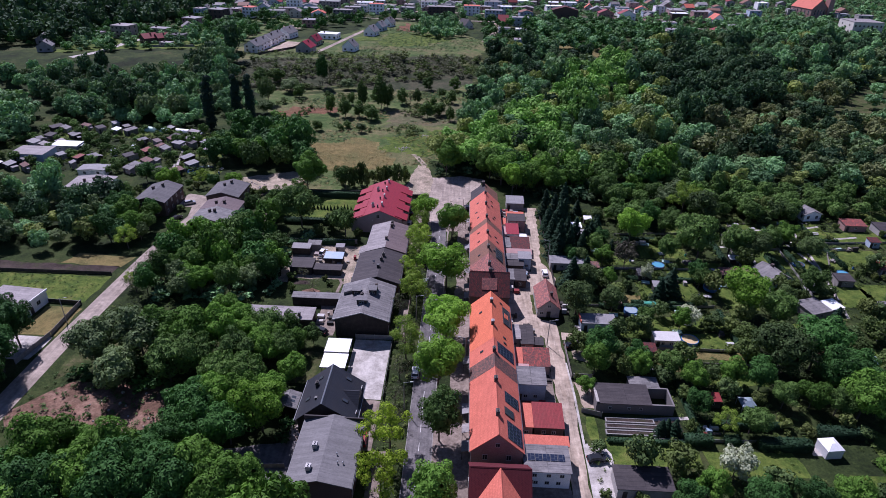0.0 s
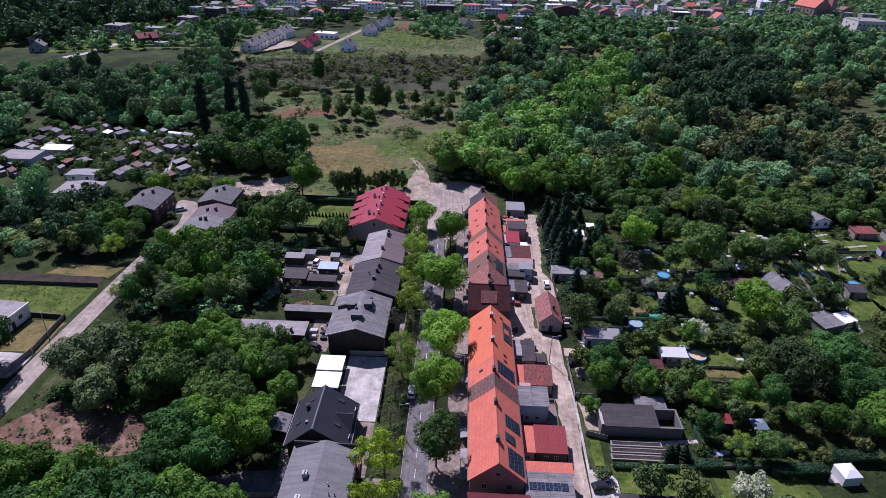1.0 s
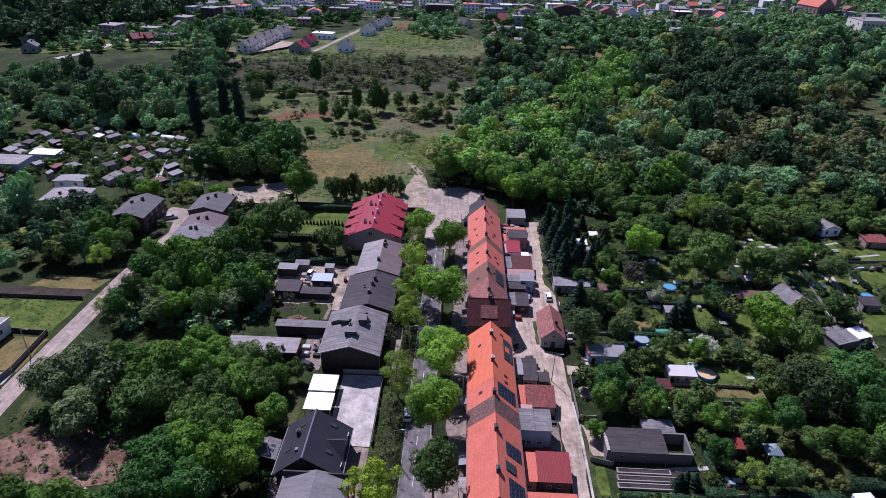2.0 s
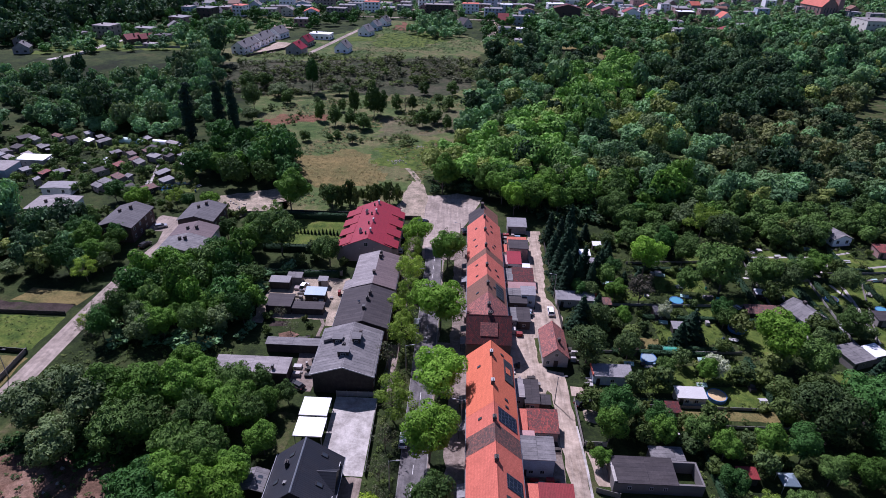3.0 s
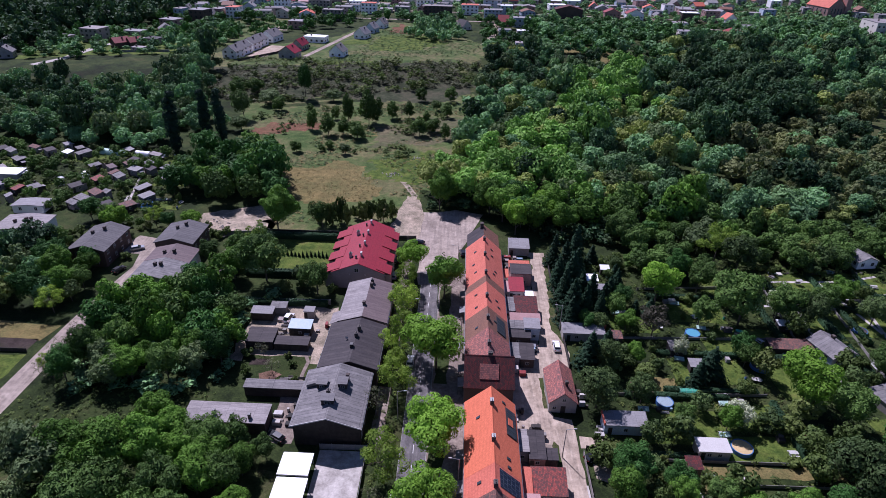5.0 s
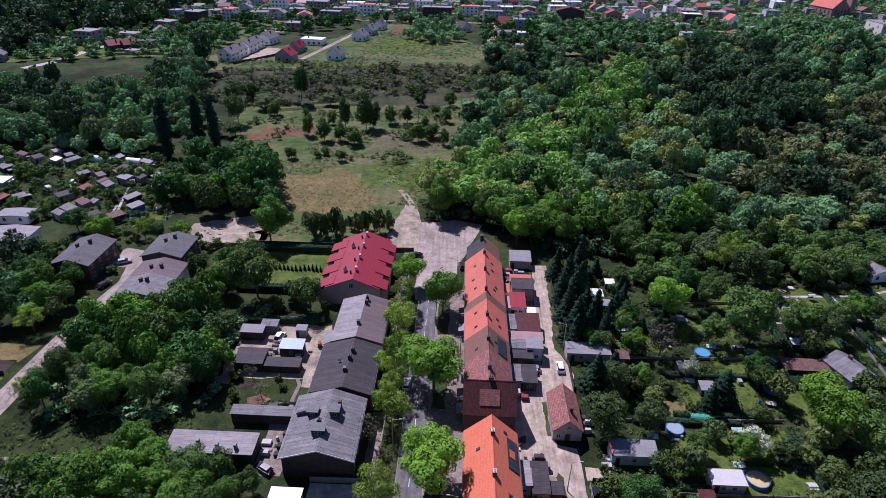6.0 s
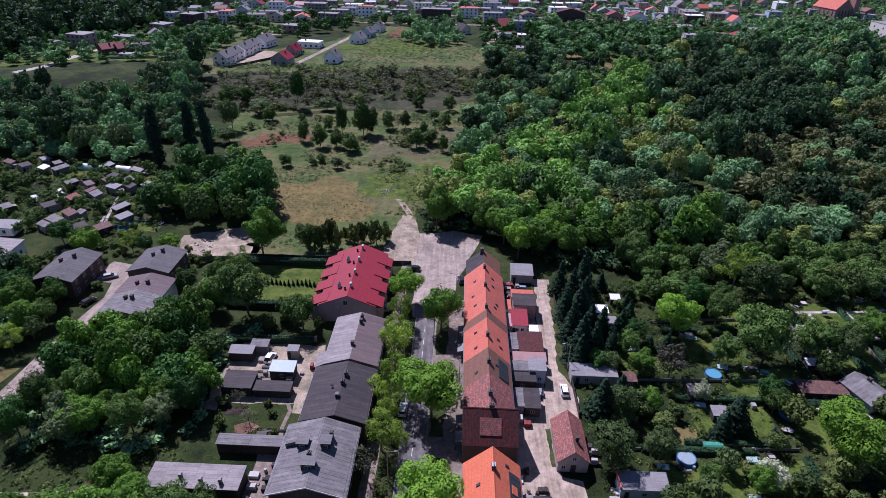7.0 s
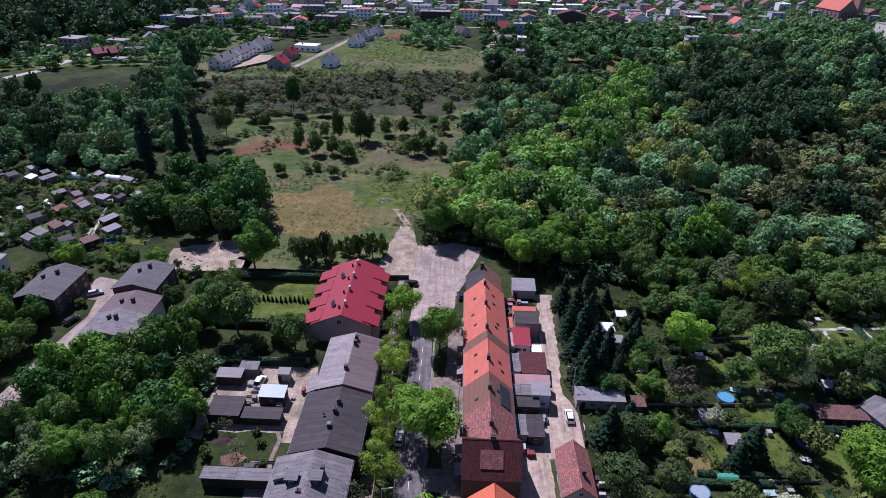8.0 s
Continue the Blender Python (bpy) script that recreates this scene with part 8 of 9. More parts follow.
# young trees and bushes on the meadow
for kind, x, y, R, H in (("lime", -88.9, 396.9, 4.6, 20), ("young", -72.0, 340.4, 3.0, 11.7), ("young", -62.1, 332.6, 3.8, 10.7), ("young", -54.5, 333.3, 3.6, 8.6), ("young", -46.8, 328.7, 4.4, 9.5), ("young", -44.5, 353.0, 4.6, 18), ("young", -41.0, 355.0, 3.8, 15), ("young", -55.7, 355.3, 3.4, 14.7), ("young", -63.6, 359.0, 2.4, 8), ("young", -33.2, 363.6, 3.2, 10.3), ("bare", -28.0, 364.0, 3.4, 9.5), ("young", -24.2, 366.3, 3.0, 9), ("bare", -18.5, 368.7, 3.2, 8.5), ("young", -19.6, 400.0, 3.4, 9), ("young", -2.1, 401.8, 3.6, 9.3), ("young", -3.3, 369.2, 2.8, 8.7), ("dull", -10.0, 381.1, 3.0, 6), ("young", -16.3, 336.7, 4.6, 9.4), ("young", -10.3, 342.8, 4.2, 8.2), ("young", -3.3, 332.5, 2.4, 8.5), ("young", 6.5, 321.8, 3.0, 11), ("wil", -71.5, 394.1, 5.0, 7), ("dull", -111.9, 354.4, 5.4, 16), ("wil", -106.0, 382.4, 6.4, 8.4), ("dull", -107.2, 335.6, 5.4, 7.4), ("young", -71.9, 307.1, 2.6, 6), ("young", -60.5, 309.4, 1.8, 3.6), ("young", -57.5, 312.9, 2.0, 4.6), ("wil", -48.8, 306.4, 2.8, 5.2), ("young", -98, 372, 4, 9), ("young", -118, 396, 5, 10), ("young", -128, 392, 5, 10), ("young", -50, 372, 2.4, 8), ("young", -80, 371, 2.2, 5), ("young", -14, 356, 2.4, 7)):
    plant(kind, x, y, R, H, "young trees of the meadow")


for kind, x, y, R, H in (("map", -113, 190, 5.0, 11.5), ("map", -106.5, 193, 3.6, 8.5), ("lime", -109, 198, 3.4, 8), ("ash", -105, 187, 3.4, 8), ("dull", -104.5, 180, 3.0, 7), ("lime", -119, 196, 4.8, 12), ("map", -108, 182, 4.4, 10), ("light", -106, 174, 3.6, 8), ("lime", -114, 178, 5, 12), ("ash", -121, 204, 4.2, 10), ("ash", -74, 204, 3.4, 8), ("lime", -72, 188, 4.0, 9), ("map", -63, 196, 4.4, 10.5), ("ash", -64, 206, 4.0, 10), ("light", -60, 214, 4.0, 9.5), ("lime", -96, 226, 3.0, 7), ("light", -102, 228, 3.2, 7), ("ash", -118, 226, 3.8, 8.5), ("lime", -126, 230, 4, 9), ("dull", -92, 232, 2.4, 5), ("light", -93, 150, 2.6, 5.5), ("bare", -92, 155, 3.2, 6.5), ("bare", -90.5, 148, 3.4, 6.5), ("bare", -91, 162, 3.0, 6), ("wil", -90, 168, 4.0, 8), ("map", -89, 174, 4.2, 9)):
    plant(kind, x, y, R, H, "trees by the lane")
for x, y in thin([(-128, 198), (-58, 196), (-60, 224), (-128, 232)], 4.6, 12, 0.5, 0.8):
    plant("shrub", x, y, rtree.uniform(0.9, 2.0), rtree.uniform(1.4, 3.0), "shrubs by the lane")
for x, y in thin([(35.5, 158), (56, 160), (58, 214), (35.5, 214)], 6.4, 13, 0.4, 0.9):
    R = rtree.uniform(1.9, 3.2)
    if rtree.random() < 0.5:
        plant("con", x, y, R, R * rtree.uniform(2.2, 3.4), "spruces of the gardens")
    else:
        plant(rtree.choice(("lime", "dull", "map")), x, y, R * 1.1, R * rtree.uniform(2.0, 2.8), "garden trees")


for i in range(12):
    plant("con", -52 + i * 1.3, 210.5 + 0.3 * math.sin(i), 0.55, rtree.uniform(1.8, 2.6), "row of small conifers", "small clipped conifer beside the lawn")


# ---- far woods: one mesh for each stand ----
def lod(n, leaves, size, seed, shapes, cores=99, ruffle=0.10):
    out = []
    for i in range(n):
        r = np.random.default_rng(seed * 100 + i)
        shape = shapes[i % len(shapes)]
        out.append(crown_mesh(r, shape, 14, 6, 0.8, leaves, size, cores, ruffle))
    return out


NEAR = lod(8, 1250, 0.48, 4, ("round", "dome", "round", "dome", "bush"), 9)
MID = lod(8, 640, 0.67, 1, ("round", "dome", "round", "dome", "bush"), 6)
MIDFAR = lod(6, 420, 0.85, 6, ("round", "dome", "bush"), 5)
FAR = lod(6, 140, 1.40, 2, ("round", "dome", "bush"), 4)
DIST = lod(5, 56, 2.1, 7, ("round", "dome", "bush"), 3)
LOW = lod(5, 80, 1.2, 3, ("bush",), 3)
TINY = lod(5, 34, 1.9, 5, ("open",))


def stand(name, spots, models, material, label, r0, r1, tall, seed, category="woodland", group=""):
    """Many crowns in one mesh; tone tells one tree from the next."""
    r = np.random.default_rng(seed)
    vs, ts, tones, n = [], [], [], 0
    for x, y in spots:
        v, t = models[r.integers(len(models))]
        swell = 1 + 0.55 * noise.noise(Vector((x / 30, y / 30, 3.0)))
        R = r.uniform(r0, r1) * (0.5 + 0.5 * swell)
        H = R * r.uniform(*tall) * (0.6 + 0.4 * swell) * math.exp(r.normal(0, 0.12))
        a = r.uniform(0, 6.2832)
        c, s = math.cos(a), math.sin(a)
        k = R / 6 * r.uniform(0.85, 1.15)
        p = np.stack([(v[:, 0] * c - v[:, 1] * s) * k, (v[:, 0] * s + v[:, 1] * c) * k, v[:, 2] * H / 14], 1)
        vs.append(p + np.array([x, y, land(x, y)]))
        ts.append(t + n)
        tones.append(np.full(len(v), r.uniform(0, 1)))
        n += len(v)
    if not vs:
        return None
    me = raw_mesh(name, np.vstack(vs), np.vstack(ts), material)
    me.attributes.new("tone", "FLOAT", "POINT").data.foreach_set("value", np.concatenate(tones).astype(np.float32))
    return tagged(new(name, me), label, category, group, "stuff")


W9 = [(-9, 250), (-7, 262), (2, 288), (8, 352), (16, 441), (22, 500), (64, 508), (100, 480), (128, 484), (140, 500), (190, 570), (213, 540), (279, 565), (383, 600), (470, 600), (420, 430), (215, 240), (146, 246), (128, 244), (105, 232), (88, 224), (70, 229), (57, 236), (45, 232), (37, 231), (22, 230), (13, 249)]
CLEARING = [(215, 330), (330, 420), (360, 470), (300, 460), (215, 370)]
spots = [s for s in thin(W9, 9.2, 21, 1.5, 0.7) if not inside(*s, CLEARING) or rtree.random() < 0.25]
BAND = [(-14, 244), (-2, 290), (22, 320), (50, 362), (86, 462), (127, 482), (118, 389), (70, 321), (50, 275), (70, 256), (66, 222), (27, 215), (12, 218), (-9, 216)]
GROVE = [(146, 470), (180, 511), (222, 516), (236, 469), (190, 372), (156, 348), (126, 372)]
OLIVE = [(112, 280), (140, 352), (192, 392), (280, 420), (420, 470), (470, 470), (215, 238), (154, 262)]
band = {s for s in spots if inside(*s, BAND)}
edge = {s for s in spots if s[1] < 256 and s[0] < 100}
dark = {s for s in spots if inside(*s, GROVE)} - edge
gold = {s for s in spots if inside(*s, OLIVE)} - edge - dark
band = band - edge - dark - gold
near = {s for s in spots if s[1] < 320 and s[0] < 160} - edge - gold - band - dark
other = set(spots) - edge - near - gold - dark - band
for x, y in sorted(s for s in edge if s[0] < 44):
    R = rtree.uniform(4.6, 6.8)
    plant(rtree.choice(("map", "bright", "map", "lime", "lime", "bright") if x < 40 else ("map", "lime", "ash", "dull", "lime", "map", "bright")), x, y, R, R * rtree.uniform(2.1, 2.6), "edge of the eastern wood")
def mixed_stand(spots, models, mix, r0, r1, tall, seed):
    """One stand for each kind of foliage; the kinds stand among each other."""
    r = random.Random(seed)
    piles = [[] for _ in mix]
    for s in sorted(spots):
        u, k = r.random() + 0.35 * noise.noise(Vector((s[0] / 26, s[1] / 26, seed))), 0
        while k < len(mix) - 1 and u > mix[k][0]:
            k += 1
        piles[k].append(s)
    for k, (_, leaf, words, size) in enumerate(mix):
        stand("woodland", piles[k], models, M[leaf], words, r0 * size, r1 * size, tall, seed + k)


GREENMIX = ((0.22, "leaf_wooddark", "dark green trees of the wood", 1.1), (0.62, "leaf_wood", "mid-green broadleaf trees of the wood", 1.0), (0.80, "leaf_wil", "grey-green willows of the wood", 0.9), (2.0, "leaf_woodlight", "light green trees of the wood", 0.85))
OLIVEMIX = ((0.15, "leaf_wooddark", "dark green trees of the wood", 1.0), (0.62, "leaf_woodgold", "olive and bronze trees of the wood", 1.0), (0.80, "leaf_wil", "grey-green willows of the wood", 0.9), (2.0, "leaf_wood", "mid-green broadleaf trees of the wood", 0.95))
EDGEMIX = ((0.40, "leaf_lime", "dark green limes at the edge of the wood", 1.0), (0.74, "leaf_map", "mid-green maples at the edge of the wood", 1.0), (0.9, "leaf_ash", "ashes at the edge of the wood", 0.9), (2.0, "leaf_wil", "grey-green willows at the edge of the wood", 0.9))
mixed_stand({s for s in edge if s[0] >= 44}, NEAR, EDGEMIX, 4.0, 6.4, (2.1, 2.6), 380)
BANDMIX = ((0.10, "leaf_wooddark", "dark green trees of the wood", 1.0), (0.68, "leaf_band", "fresh green broadleaf trees of the wood", 1.12), (0.84, "leaf_wood", "mid-green broadleaf trees of the wood", 1.0), (2.0, "leaf_woodlight", "light green trees of the wood", 0.9))
mixed_stand({s for s in band if s[1] < 330}, NEAR, BANDMIX, 3.8, 7.0, (1.9, 2.5), 360)
mixed_stand({s for s in band if s[1] >= 330}, MID, BANDMIX, 3.8, 7.0, (1.9, 2.6), 370)
mixed_stand(near, NEAR, GREENMIX, 3.0, 6.4, (1.9, 2.8), 310)
mixed_stand(gold, MID, OLIVEMIX, 3.0, 6.4, (1.8, 2.5), 320)
# the grove: its deep shade is put into the darker leaf colour
stand("woodland", sorted(dark), MID, M["leaf_wooddark"], "broadleaf woodland with deep shade put into its dark leaf colour", 5, 7.5, (2.2, 2.8), 33)
mixed_stand(other, MID, GREENMIX, 3.0, 6.8, (1.9, 2.7), 340)
mixed_stand(thin(W3, 7.0, 1), NEAR, GREENMIX, 3.0, 5.4, (2.0, 2.9), 300)
LANEMIX = ((0.45, "leaf_lime", "dark green limes of the wood", 1.0), (0.8, "leaf_map", "mid-green maples of the wood", 1.0), (2.0, "leaf_ash", "light green ashes of the wood", 0.9))
mixed_stand(wood_south, NEAR, LANEMIX, 4.5, 6.0, (2.1, 2.5), 286)
mixed_stand(wood_rest, NEAR, LANEMIX, 2.8, 4.8, (2.1, 3.0), 280)
stand("orchard", small_trees[0::2], MID, M["leaf_dull"], "small olive-green fruit trees in the gardens", 1.7, 3.2, (1.9, 2.4), 27, "trees")
stand("orchard", small_trees[1::2], MID, M["leaf_shrub"], "small green fruit trees in the gardens", 1.6, 3.4, (1.9, 2.4), 26, "trees")
stand("orchard", allot_trees, MIDFAR, M["leaf_ash"], "small fruit trees among the allotments", 1.4, 2.8, (1.6, 2.1), 29, "trees")
# undergrowth and low plants
UNDER = [(-88, 143), (-50, 144), (-46, 186), (-90, 182)]
stand("undergrowth", thin(UNDER, 4.6, 61, 0.5, 0.3), LOW, M["leaf_wood"], "bramble and saplings under the trees", 1.4, 2.8, (1.0, 1.6), 62, "undergrowth")
UNDER2 = [(-96, 62), (-28, 62), (-30, 96), (-44, 122), (-62, 128), (-92, 108), (-60, 104), (-58, 92), (-92, 88)]
stand("undergrowth", thin(UNDER2, 4.6, 63, 0.5, 0.3), LOW, M["leaf_lime"], "bramble and saplings under the trees", 1.4, 2.8, (1.0, 1.6), 64, "undergrowth")
UNDER3 = [(-12, 248), (14, 250), (38, 226), (110, 228), (150, 240), (210, 250), (200, 262), (0, 270)]
stand("undergrowth", thin(UNDER3, 4.4, 65, 0.5, 0.25), LOW, M["leaf_wooddark"], "saplings at the edge of the wood", 1.6, 3.2, (1.1, 1.8), 66, "undergrowth")
stand("low_plants", thin(GARD, 2.3, 67, 0.3, 0.35), TINY, M["leaf_shrub"], "flower beds and low garden plants", 0.3, 0.9, (0.9, 1.8), 68, "plants")
stand("low_plants", thin([(33.5, 76), (115, 76), (120, 100), (34, 100)], 2.6, 69, 0.3, 0.35), TINY, M["leaf_shrub"], "flower beds and low garden plants", 0.3, 0.9, (0.9, 1.8), 70, "plants")
stand("low_plants", thin(ALLOT, 3.2, 71, 0.3, 0.35), TINY, M["leaf_shrub"], "allotment beds and low plants", 0.4, 1.2, (0.9, 1.8), 72, "plants")
stand("low_plants", thin([(-12.6, 60), (-6.2, 60), (-6.2, 196), (-12.6, 196)], 2.2, 73, 0.0, 0.2), TINY, M["leaf_shrub"], "weeds and small bushes on the verge", 0.3, 0.9, (0.9, 1.8), 74, "plants")
VERGE = [(-95, 124), (-50, 126), (-50, 146), (-94, 148), (-94, 180), (-90, 180), (-89, 142), (-94, 142)]
stand("low_plants", thin(VERGE, 1.9, 75, 0.0, 0.2), TINY, M["leaf_shrub"], "tall weeds beside the footpath", 0.3, 0.8, (0.9, 1.6), 76, "plants")
SOIL = [(-96, 90), (-50, 90), (-52, 112), (-92, 112)]
stand("low_plants", thin(SOIL, 2.6, 77, 0.0, 0.2), TINY, M["leaf_dull"], "weeds on the cleared soil", 0.3, 0.9, (0.7, 1.4), 78, "plants")
LAWNW = [(-145, 140), (-103, 141), (-103, 156), (-145, 157)]
stand("low_plants", thin(LAWNW, 2.0, 79, 0.0, 0.2), TINY, M["leaf_shrub"], "tufts in the grass plot", 0.2, 0.5, (0.7, 1.2), 80, "plants")
W8 = [(-109, 256), (-106, 290), (-88, 296), (-78, 288), (-66, 262), (-64, 248), (-76, 242), (-94, 246)]
mixed_stand(thin(W8, 7.4, 22), NEAR, LANEMIX, 4.6, 6.6, (2.1, 2.5), 290)
KEEP_OUT.append((-133, -104, 296, 324))
W7 = [(-205, 306), (-260, 360), (-340, 400), (-330, 420), (-268, 420), (-250, 450), (-205, 462), (-170, 452), (-158, 446), (-150, 424), (-136, 350), (-140, 330), (-146, 314), (-160, 306)]
mixed_stand([s for s in thin(W7, 8.0, 23) if not (s[0] < -180 and s[1] > 388)], MID, ((0.30, "leaf_wooddark", "dark green trees of the wood", 1.1), (0.58, "leaf_wil", "grey-green willows of the wood", 0.9), (2.0, "leaf_wood", "mid-green broadleaf trees of the wood", 0.95)), 3.4, 6.0, (2.2, 3.0), 350)
EDGE = [(58, 208), (150, 216), (190, 238), (150, 244), (58, 230)]
stand("woodland", thin(EDGE, 6.0, 51, 0.5, 0.7), NEAR, M["leaf_ash"], "young trees between gardens and wood", 2.4, 4.2, (1.9, 2.6), 52)
W7B = [(-200, 305), (-120, 300), (-112, 345), (-150, 360), (-240, 340)]
stand("woodland", thin(W7B, 9.0, 24), MID, M["leaf_wood"], "light willow scrub", 3.2, 5.0, (1.8, 2.4), 36)
W6 = [(-330, 220), (-200, 220), (-215, 300), (-270, 350), (-380, 380), (-420, 300)]
stand("woodland", thin(W6, 9, 25), MIDFAR, M["leaf_wood"], "woodland beyond the allotments", 4.4, 6.4, (2.0, 2.5), 37)
WH = [(-420, 430), (-285, 470), (-310, 520), (-270, 560), (-275, 640), (-250, 700), (-420, 760), (-520, 560)]
stand("woodland", thin(WH, 11, 26, 2.5), FAR, M["leaf_wooddark"], "wooded hillside behind the houses", 5, 7.5, (2.1, 2.6), 38)
# scrub on the scarp
SC = [(-150, 392), (-110, 382), (-37, 418), (12, 436), (16, 478), (-30, 470), (-90, 456), (-150, 440)]
stand("scrub", [s for s in thin(SC, 2.9, 27) if noise.noise(Vector((s[0] / 13, s[1] / 13, 4.0))) > -0.05], TINY, M["leaf_bare"], "brown thorny scrub on the scarp", 0.8, 2.6, (0.7, 1.3), 39, "scrub")
stand("scrub", [s for s in thin(SC, 3.6, 127) if noise.noise(Vector((s[0] / 17, s[1] / 17, 9.0))) > 0.1], TINY, M["leaf_shrub"], "dark green brambles on the scarp", 1.0, 2.8, (0.7, 1.3), 139, "scrub")
stand("scrub", thin(SC, 11, 28), LOW, M["leaf_shrub"], "green bushes on the scarp", 1.4, 3.6, (1.1, 1.9), 40, "scrub")
FV = [(-104, 318), (-66, 300), (-6, 300), (6, 352), (8, 420), (-40, 398), (-108, 368)]
FVS = [s for s in thin(FV, 4.2, 29) if noise.noise(Vector((s[0] / 16, s[1] / 16, 1.0))) > 0.24]
stand("scrub", FVS, LOW, M["leaf_shrub"], "low bushes on the meadow", 0.6, 2.2, (1.0, 1.7), 41, "scrub")
MEADOW = [(-62, 232), (-22, 240), (-8, 268), (2, 292), (8, 352), (12, 420), (-40, 396), (-108, 362), (-98, 312), (-72, 296)]
STRAW = [(-75, 282), (-65, 288), (-45, 297), (-30, 276), (-27, 260), (-44, 250), (-69, 252)]
tufts = [s for s in thin(MEADOW, 2.1, 81, 0.0, 0.2) if noise.noise(Vector((s[0] / 22, s[1] / 22, 7.0))) > 0.02 and not inside(*s, STRAW)]
stand("grass_tufts", thin(STRAW, 1.7, 86, 0.0, 0.2), TINY, M["leaf_straw"], "dry tussocks of tall grass", 0.2, 0.6, (0.5, 0.8), 87, "grass")
stand("grass_tufts", tufts[0::3], TINY, M["leaf_straw"], "dry tussocks of tall grass", 0.3, 0.9, (0.5, 0.9), 82, "grass")
stand("grass_tufts", tufts[1::3] + tufts[2::3], TINY, M["leaf_dull"], "green tussocks and nettles on the meadow", 0.3, 1.1, (0.5, 0.9), 83, "grass")
rim = thin([(-90, 470), (16, 500), (20, 545), (-30, 600), (-74, 600), (-72, 520)], 4.0, 84, 0.0, 0.2)
stand("grass_tufts", rim, TINY, M["leaf_dull"], "tussocks above the scarp", 0.5, 1.4, (0.4, 0.8), 85, "grass")
# gardens of the western houses
WG = [(-300, 452), (-262, 446), (-214, 466), (-172, 512), (-176, 560), (-216, 600), (-262, 560), (-300, 520)]
stand("woodland", thin(WG, 9.5, 91, 2.0, 0.5), FAR, M["leaf_wood"], "garden trees between the western houses", 1.8, 4.4, (1.5, 2.1), 92, "trees")
stand("scrub", thin([(-160, 452), (-60, 462), (-60, 476), (-156, 466)], 3.6, 93, 0.5, 0.2), TINY, M["leaf_shrub"], "low bushes along the rim of the plateau", 0.6, 1.8, (0.7, 1.3), 94, "scrub")
# trees of the town
TW = [(-340, 440), (-270, 440), (-200, 470), (-160, 540), (-60, 640), (20, 520), (60, 520), (140, 505), (190, 575), (280, 570), (480, 610), (640, 980), (-460, 980)]
town = [s for s in thin(TW, 12.5, 30, 2.0) if (s[1] > 640 or not (-100 < s[0] < 20 and 470 < s[1] < 640)) and not (-250 < s[0] < -95 and 450 < s[1] < 560 and rtree.random() < 0.6)]
stand("woodland", [s for s in town if s[1] < 660 and not (s[0] < -190 and s[1] < 520 and rtree.random() < 0.6)], FAR, M["leaf_lime"], "trees between the town houses", 2.4, 4.8, (1.6, 2.2), 42, "trees")
stand("woodland", [s for s in town if s[1] >= 660], DIST, M["leaf_wood"], "distant trees between the town houses", 2.0, 4.2, (1.4, 2.0), 43, "trees")
TE = [(60, 510), (140, 520), (190, 580), (280, 575), (470, 610), (520, 700), (300, 690), (230, 640), (150, 660), (60, 650)]
stand("woodland", thin(TE, 14, 45, 3.0), FAR, M["leaf_wood"], "trees at the edge of the town", 3.2, 5.6, (1.6, 2.1), 46, "trees")
PL = [(-45, 560), (-20, 545), (5, 560), (0, 600), (-30, 640), (-42, 620)]
stand("scrub", thin(PL, 8, 47), FAR, M["leaf_wood"], "young trees on the plateau", 3, 5, (1.5, 2.2), 48, "trees")


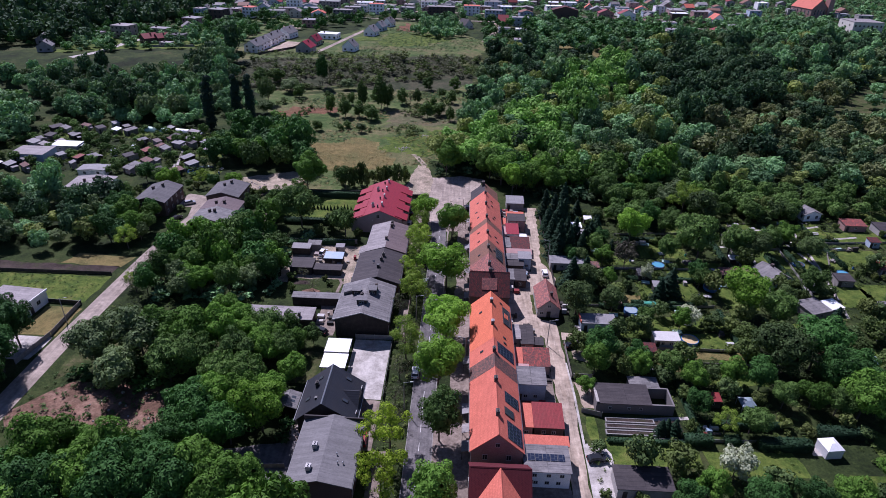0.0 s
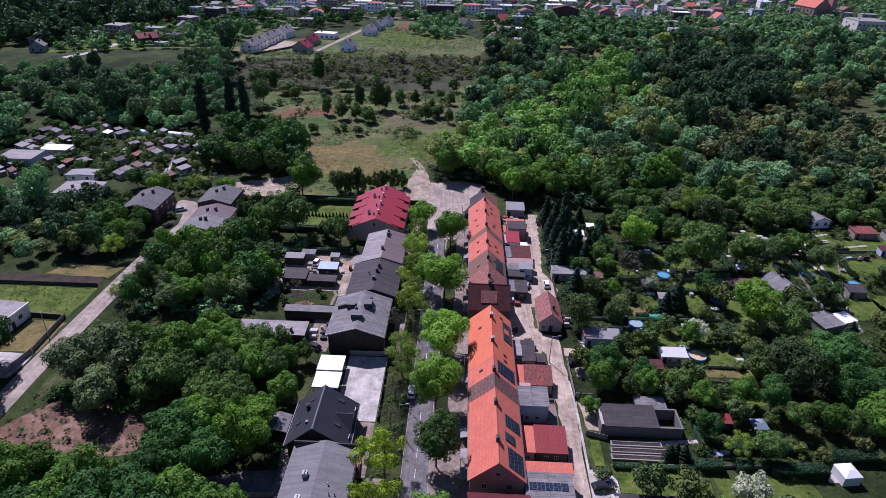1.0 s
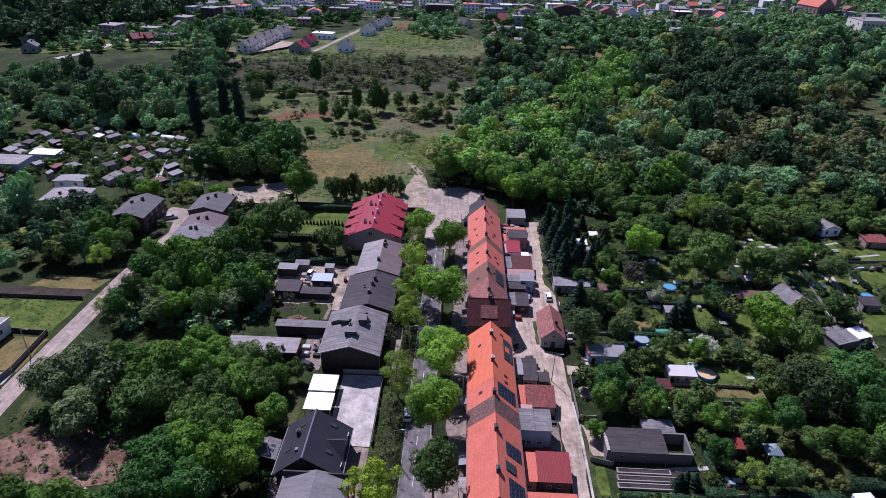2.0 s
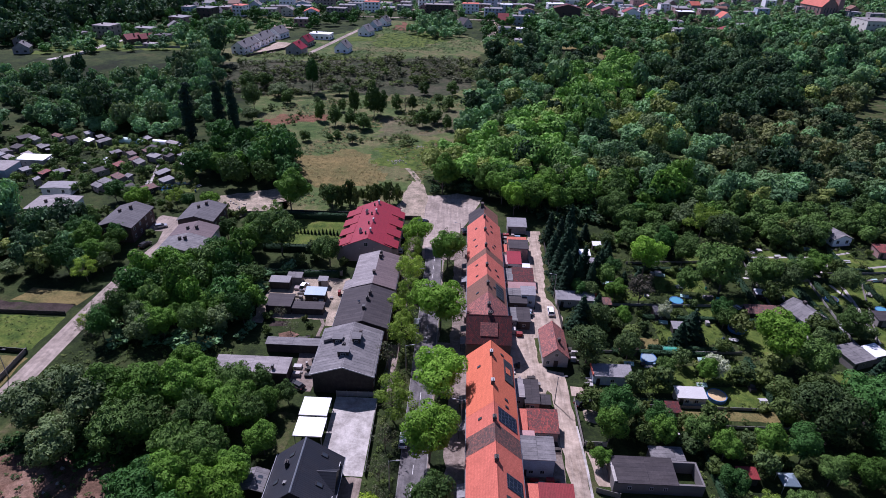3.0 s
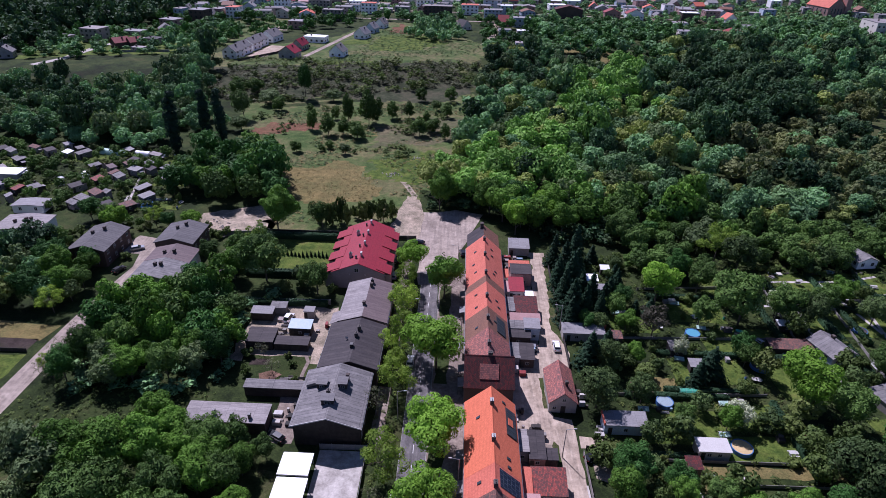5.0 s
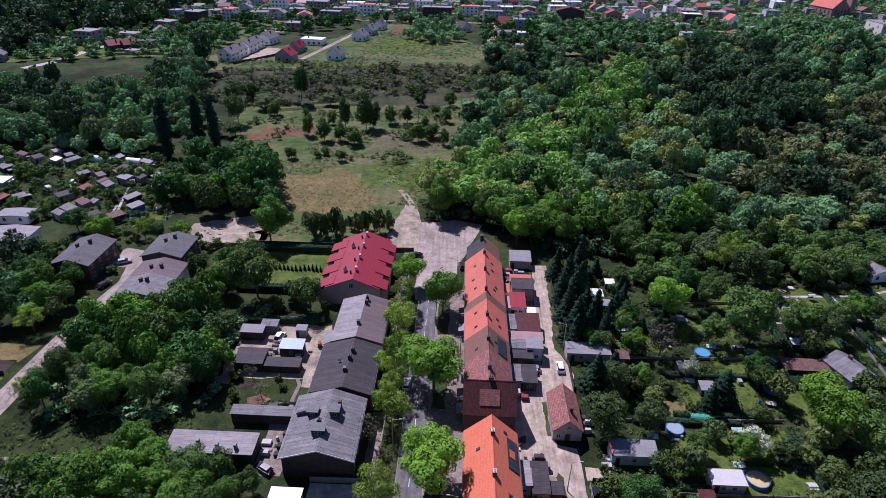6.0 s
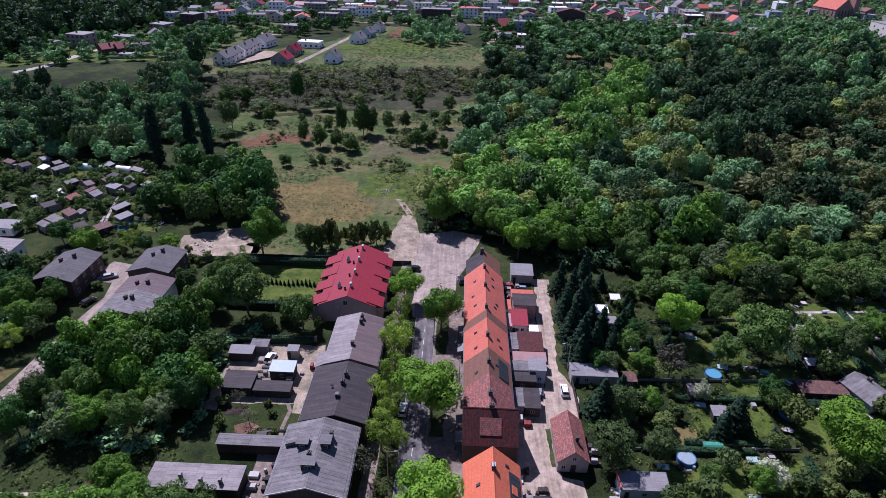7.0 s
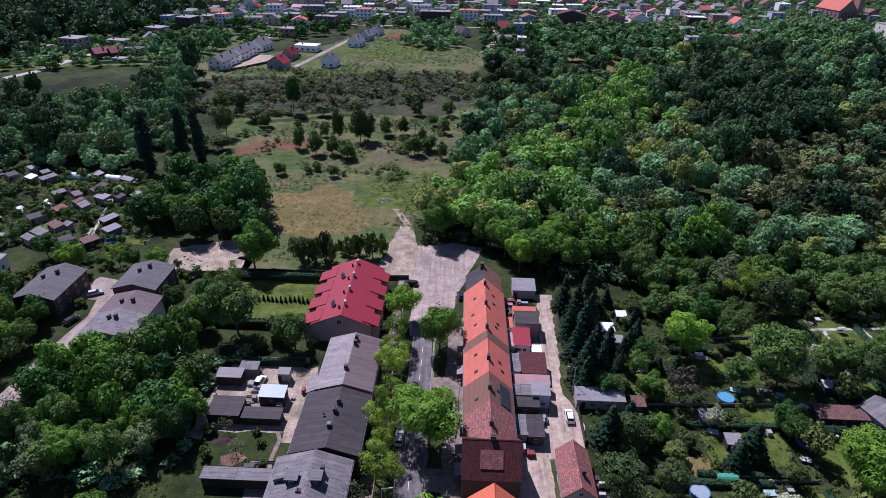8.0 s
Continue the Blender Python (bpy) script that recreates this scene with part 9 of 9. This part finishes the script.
# ---- hedges ----
def hedge(x0, x1, y0, y1, h, label, seed, turn=0, name="hedge"):
    r = np.random.default_rng(seed)
    w, l = x1 - x0, y1 - y0
    n = int(40 + (w * l + 2 * (w + l) * h) * 7)
    p = np.stack([r.uniform(-w / 2, w / 2, n), r.uniform(-l / 2, l / 2, n), r.uniform(0.1, h, n)], 1)
    side = r.integers(0, 3, n)
    p[side == 0, 2] = h * r.uniform(0.92, 1.06, np.sum(side == 0))
    p[side == 1, 1] = -l / 2 * r.uniform(0.9, 1.08, np.sum(side == 1))
    p[side == 2, 0] = np.sign(p[side == 2, 0]) * w / 2 * r.uniform(0.95, 1.03, np.sum(side == 2))
    nn = unit(r.normal(0, 0.5, (n, 3)) + np.stack([(side == 2) * np.sign(p[:, 0]), (side == 1) * -1.0, (side == 0) * 1.0], 1))
    t1 = unit(np.cross(nn, r.normal(size=(n, 3))))
    t2 = np.cross(nn, t1)
    s = 0.22
    v = np.stack([p + t1 * s, p + t2 * s, p - t1 * s, p - t2 * s], 1).reshape(-1, 3)
    i = np.arange(n)[:, None] * 4
    tri = np.vstack([i + np.array([0, 1, 2]), i + np.array([0, 2, 3])])
    b = np.array([(x, y, z) for z in (0, h * 0.93) for x, y in ((-w / 2, -l / 2), (w / 2, -l / 2), (w / 2, l / 2), (-w / 2, l / 2))])
    bt = np.array([(0, 1, 5), (0, 5, 4), (1, 2, 6), (1, 6, 5), (2, 3, 7), (2, 7, 6), (3, 0, 4), (3, 4, 7), (4, 5, 6), (4, 6, 7)])
    tri = np.vstack([tri, bt + len(v)])
    v = np.vstack([v, b])
    ob = new(name, raw_mesh(name, v, tri, M["leaf_hedge"]))
    ob.matrix_basis = pose((x0 + x1) / 2, (y0 + y1) / 2, 0, 0, 0, turn)
    return tagged(ob, label, "hedge")


for i, (x0, x1, y0, y1, h) in enumerate(((70.5, 81.5, 97.0, 99.4, 2.2), (85.5, 97, 101.4, 103.8, 2.2), (54.5, 60.5, 97.4, 99.6, 2.0), (63.5, 66.5, 97.6, 99.6, 2.0), (-62, -36, 221.6, 223.6, 2.2), (-60, -34, 197.4, 199.4, 2.0), (84.0, 96.0, 165.6, 167.2, 1.4), (108.5, 110.5, 160, 186, 1.8), (-56, -32, 182, 183.6, 1.8), (118, 130, 190, 191.6, 1.6), (122, 145, 221, 223, 1.8), (34.4, 36, 188, 204, 1.6), (46, 70, 150.2, 151.6, 1.2), (38, 56, 97.2, 98.2, 1.0), (-66, -63, 198, 224, 2.2), (58, 59.2, 100, 118, 1.4), (79.5, 80.7, 128, 150, 1.5), (56, 78, 152.6, 153.8, 1.2), (92.6, 94, 170, 196, 1.6), (62, 90, 193.2, 194.6, 1.5), (101, 102.2, 176, 206, 1.3), (116.6, 117.8, 176, 212, 1.4), (104, 122, 196.4, 197.6, 1.3), (124, 140, 198, 199.2, 1.4), (58, 92, 166.6, 167.8, 1.3), (46, 58, 131.8, 133, 1.2), (62, 78, 103.2, 104.6, 1.6), (132, 133.2, 180, 214, 1.4))):
    hedge(x0, x1, y0, y1, h, "clipped dark green hedge", 60 + i)
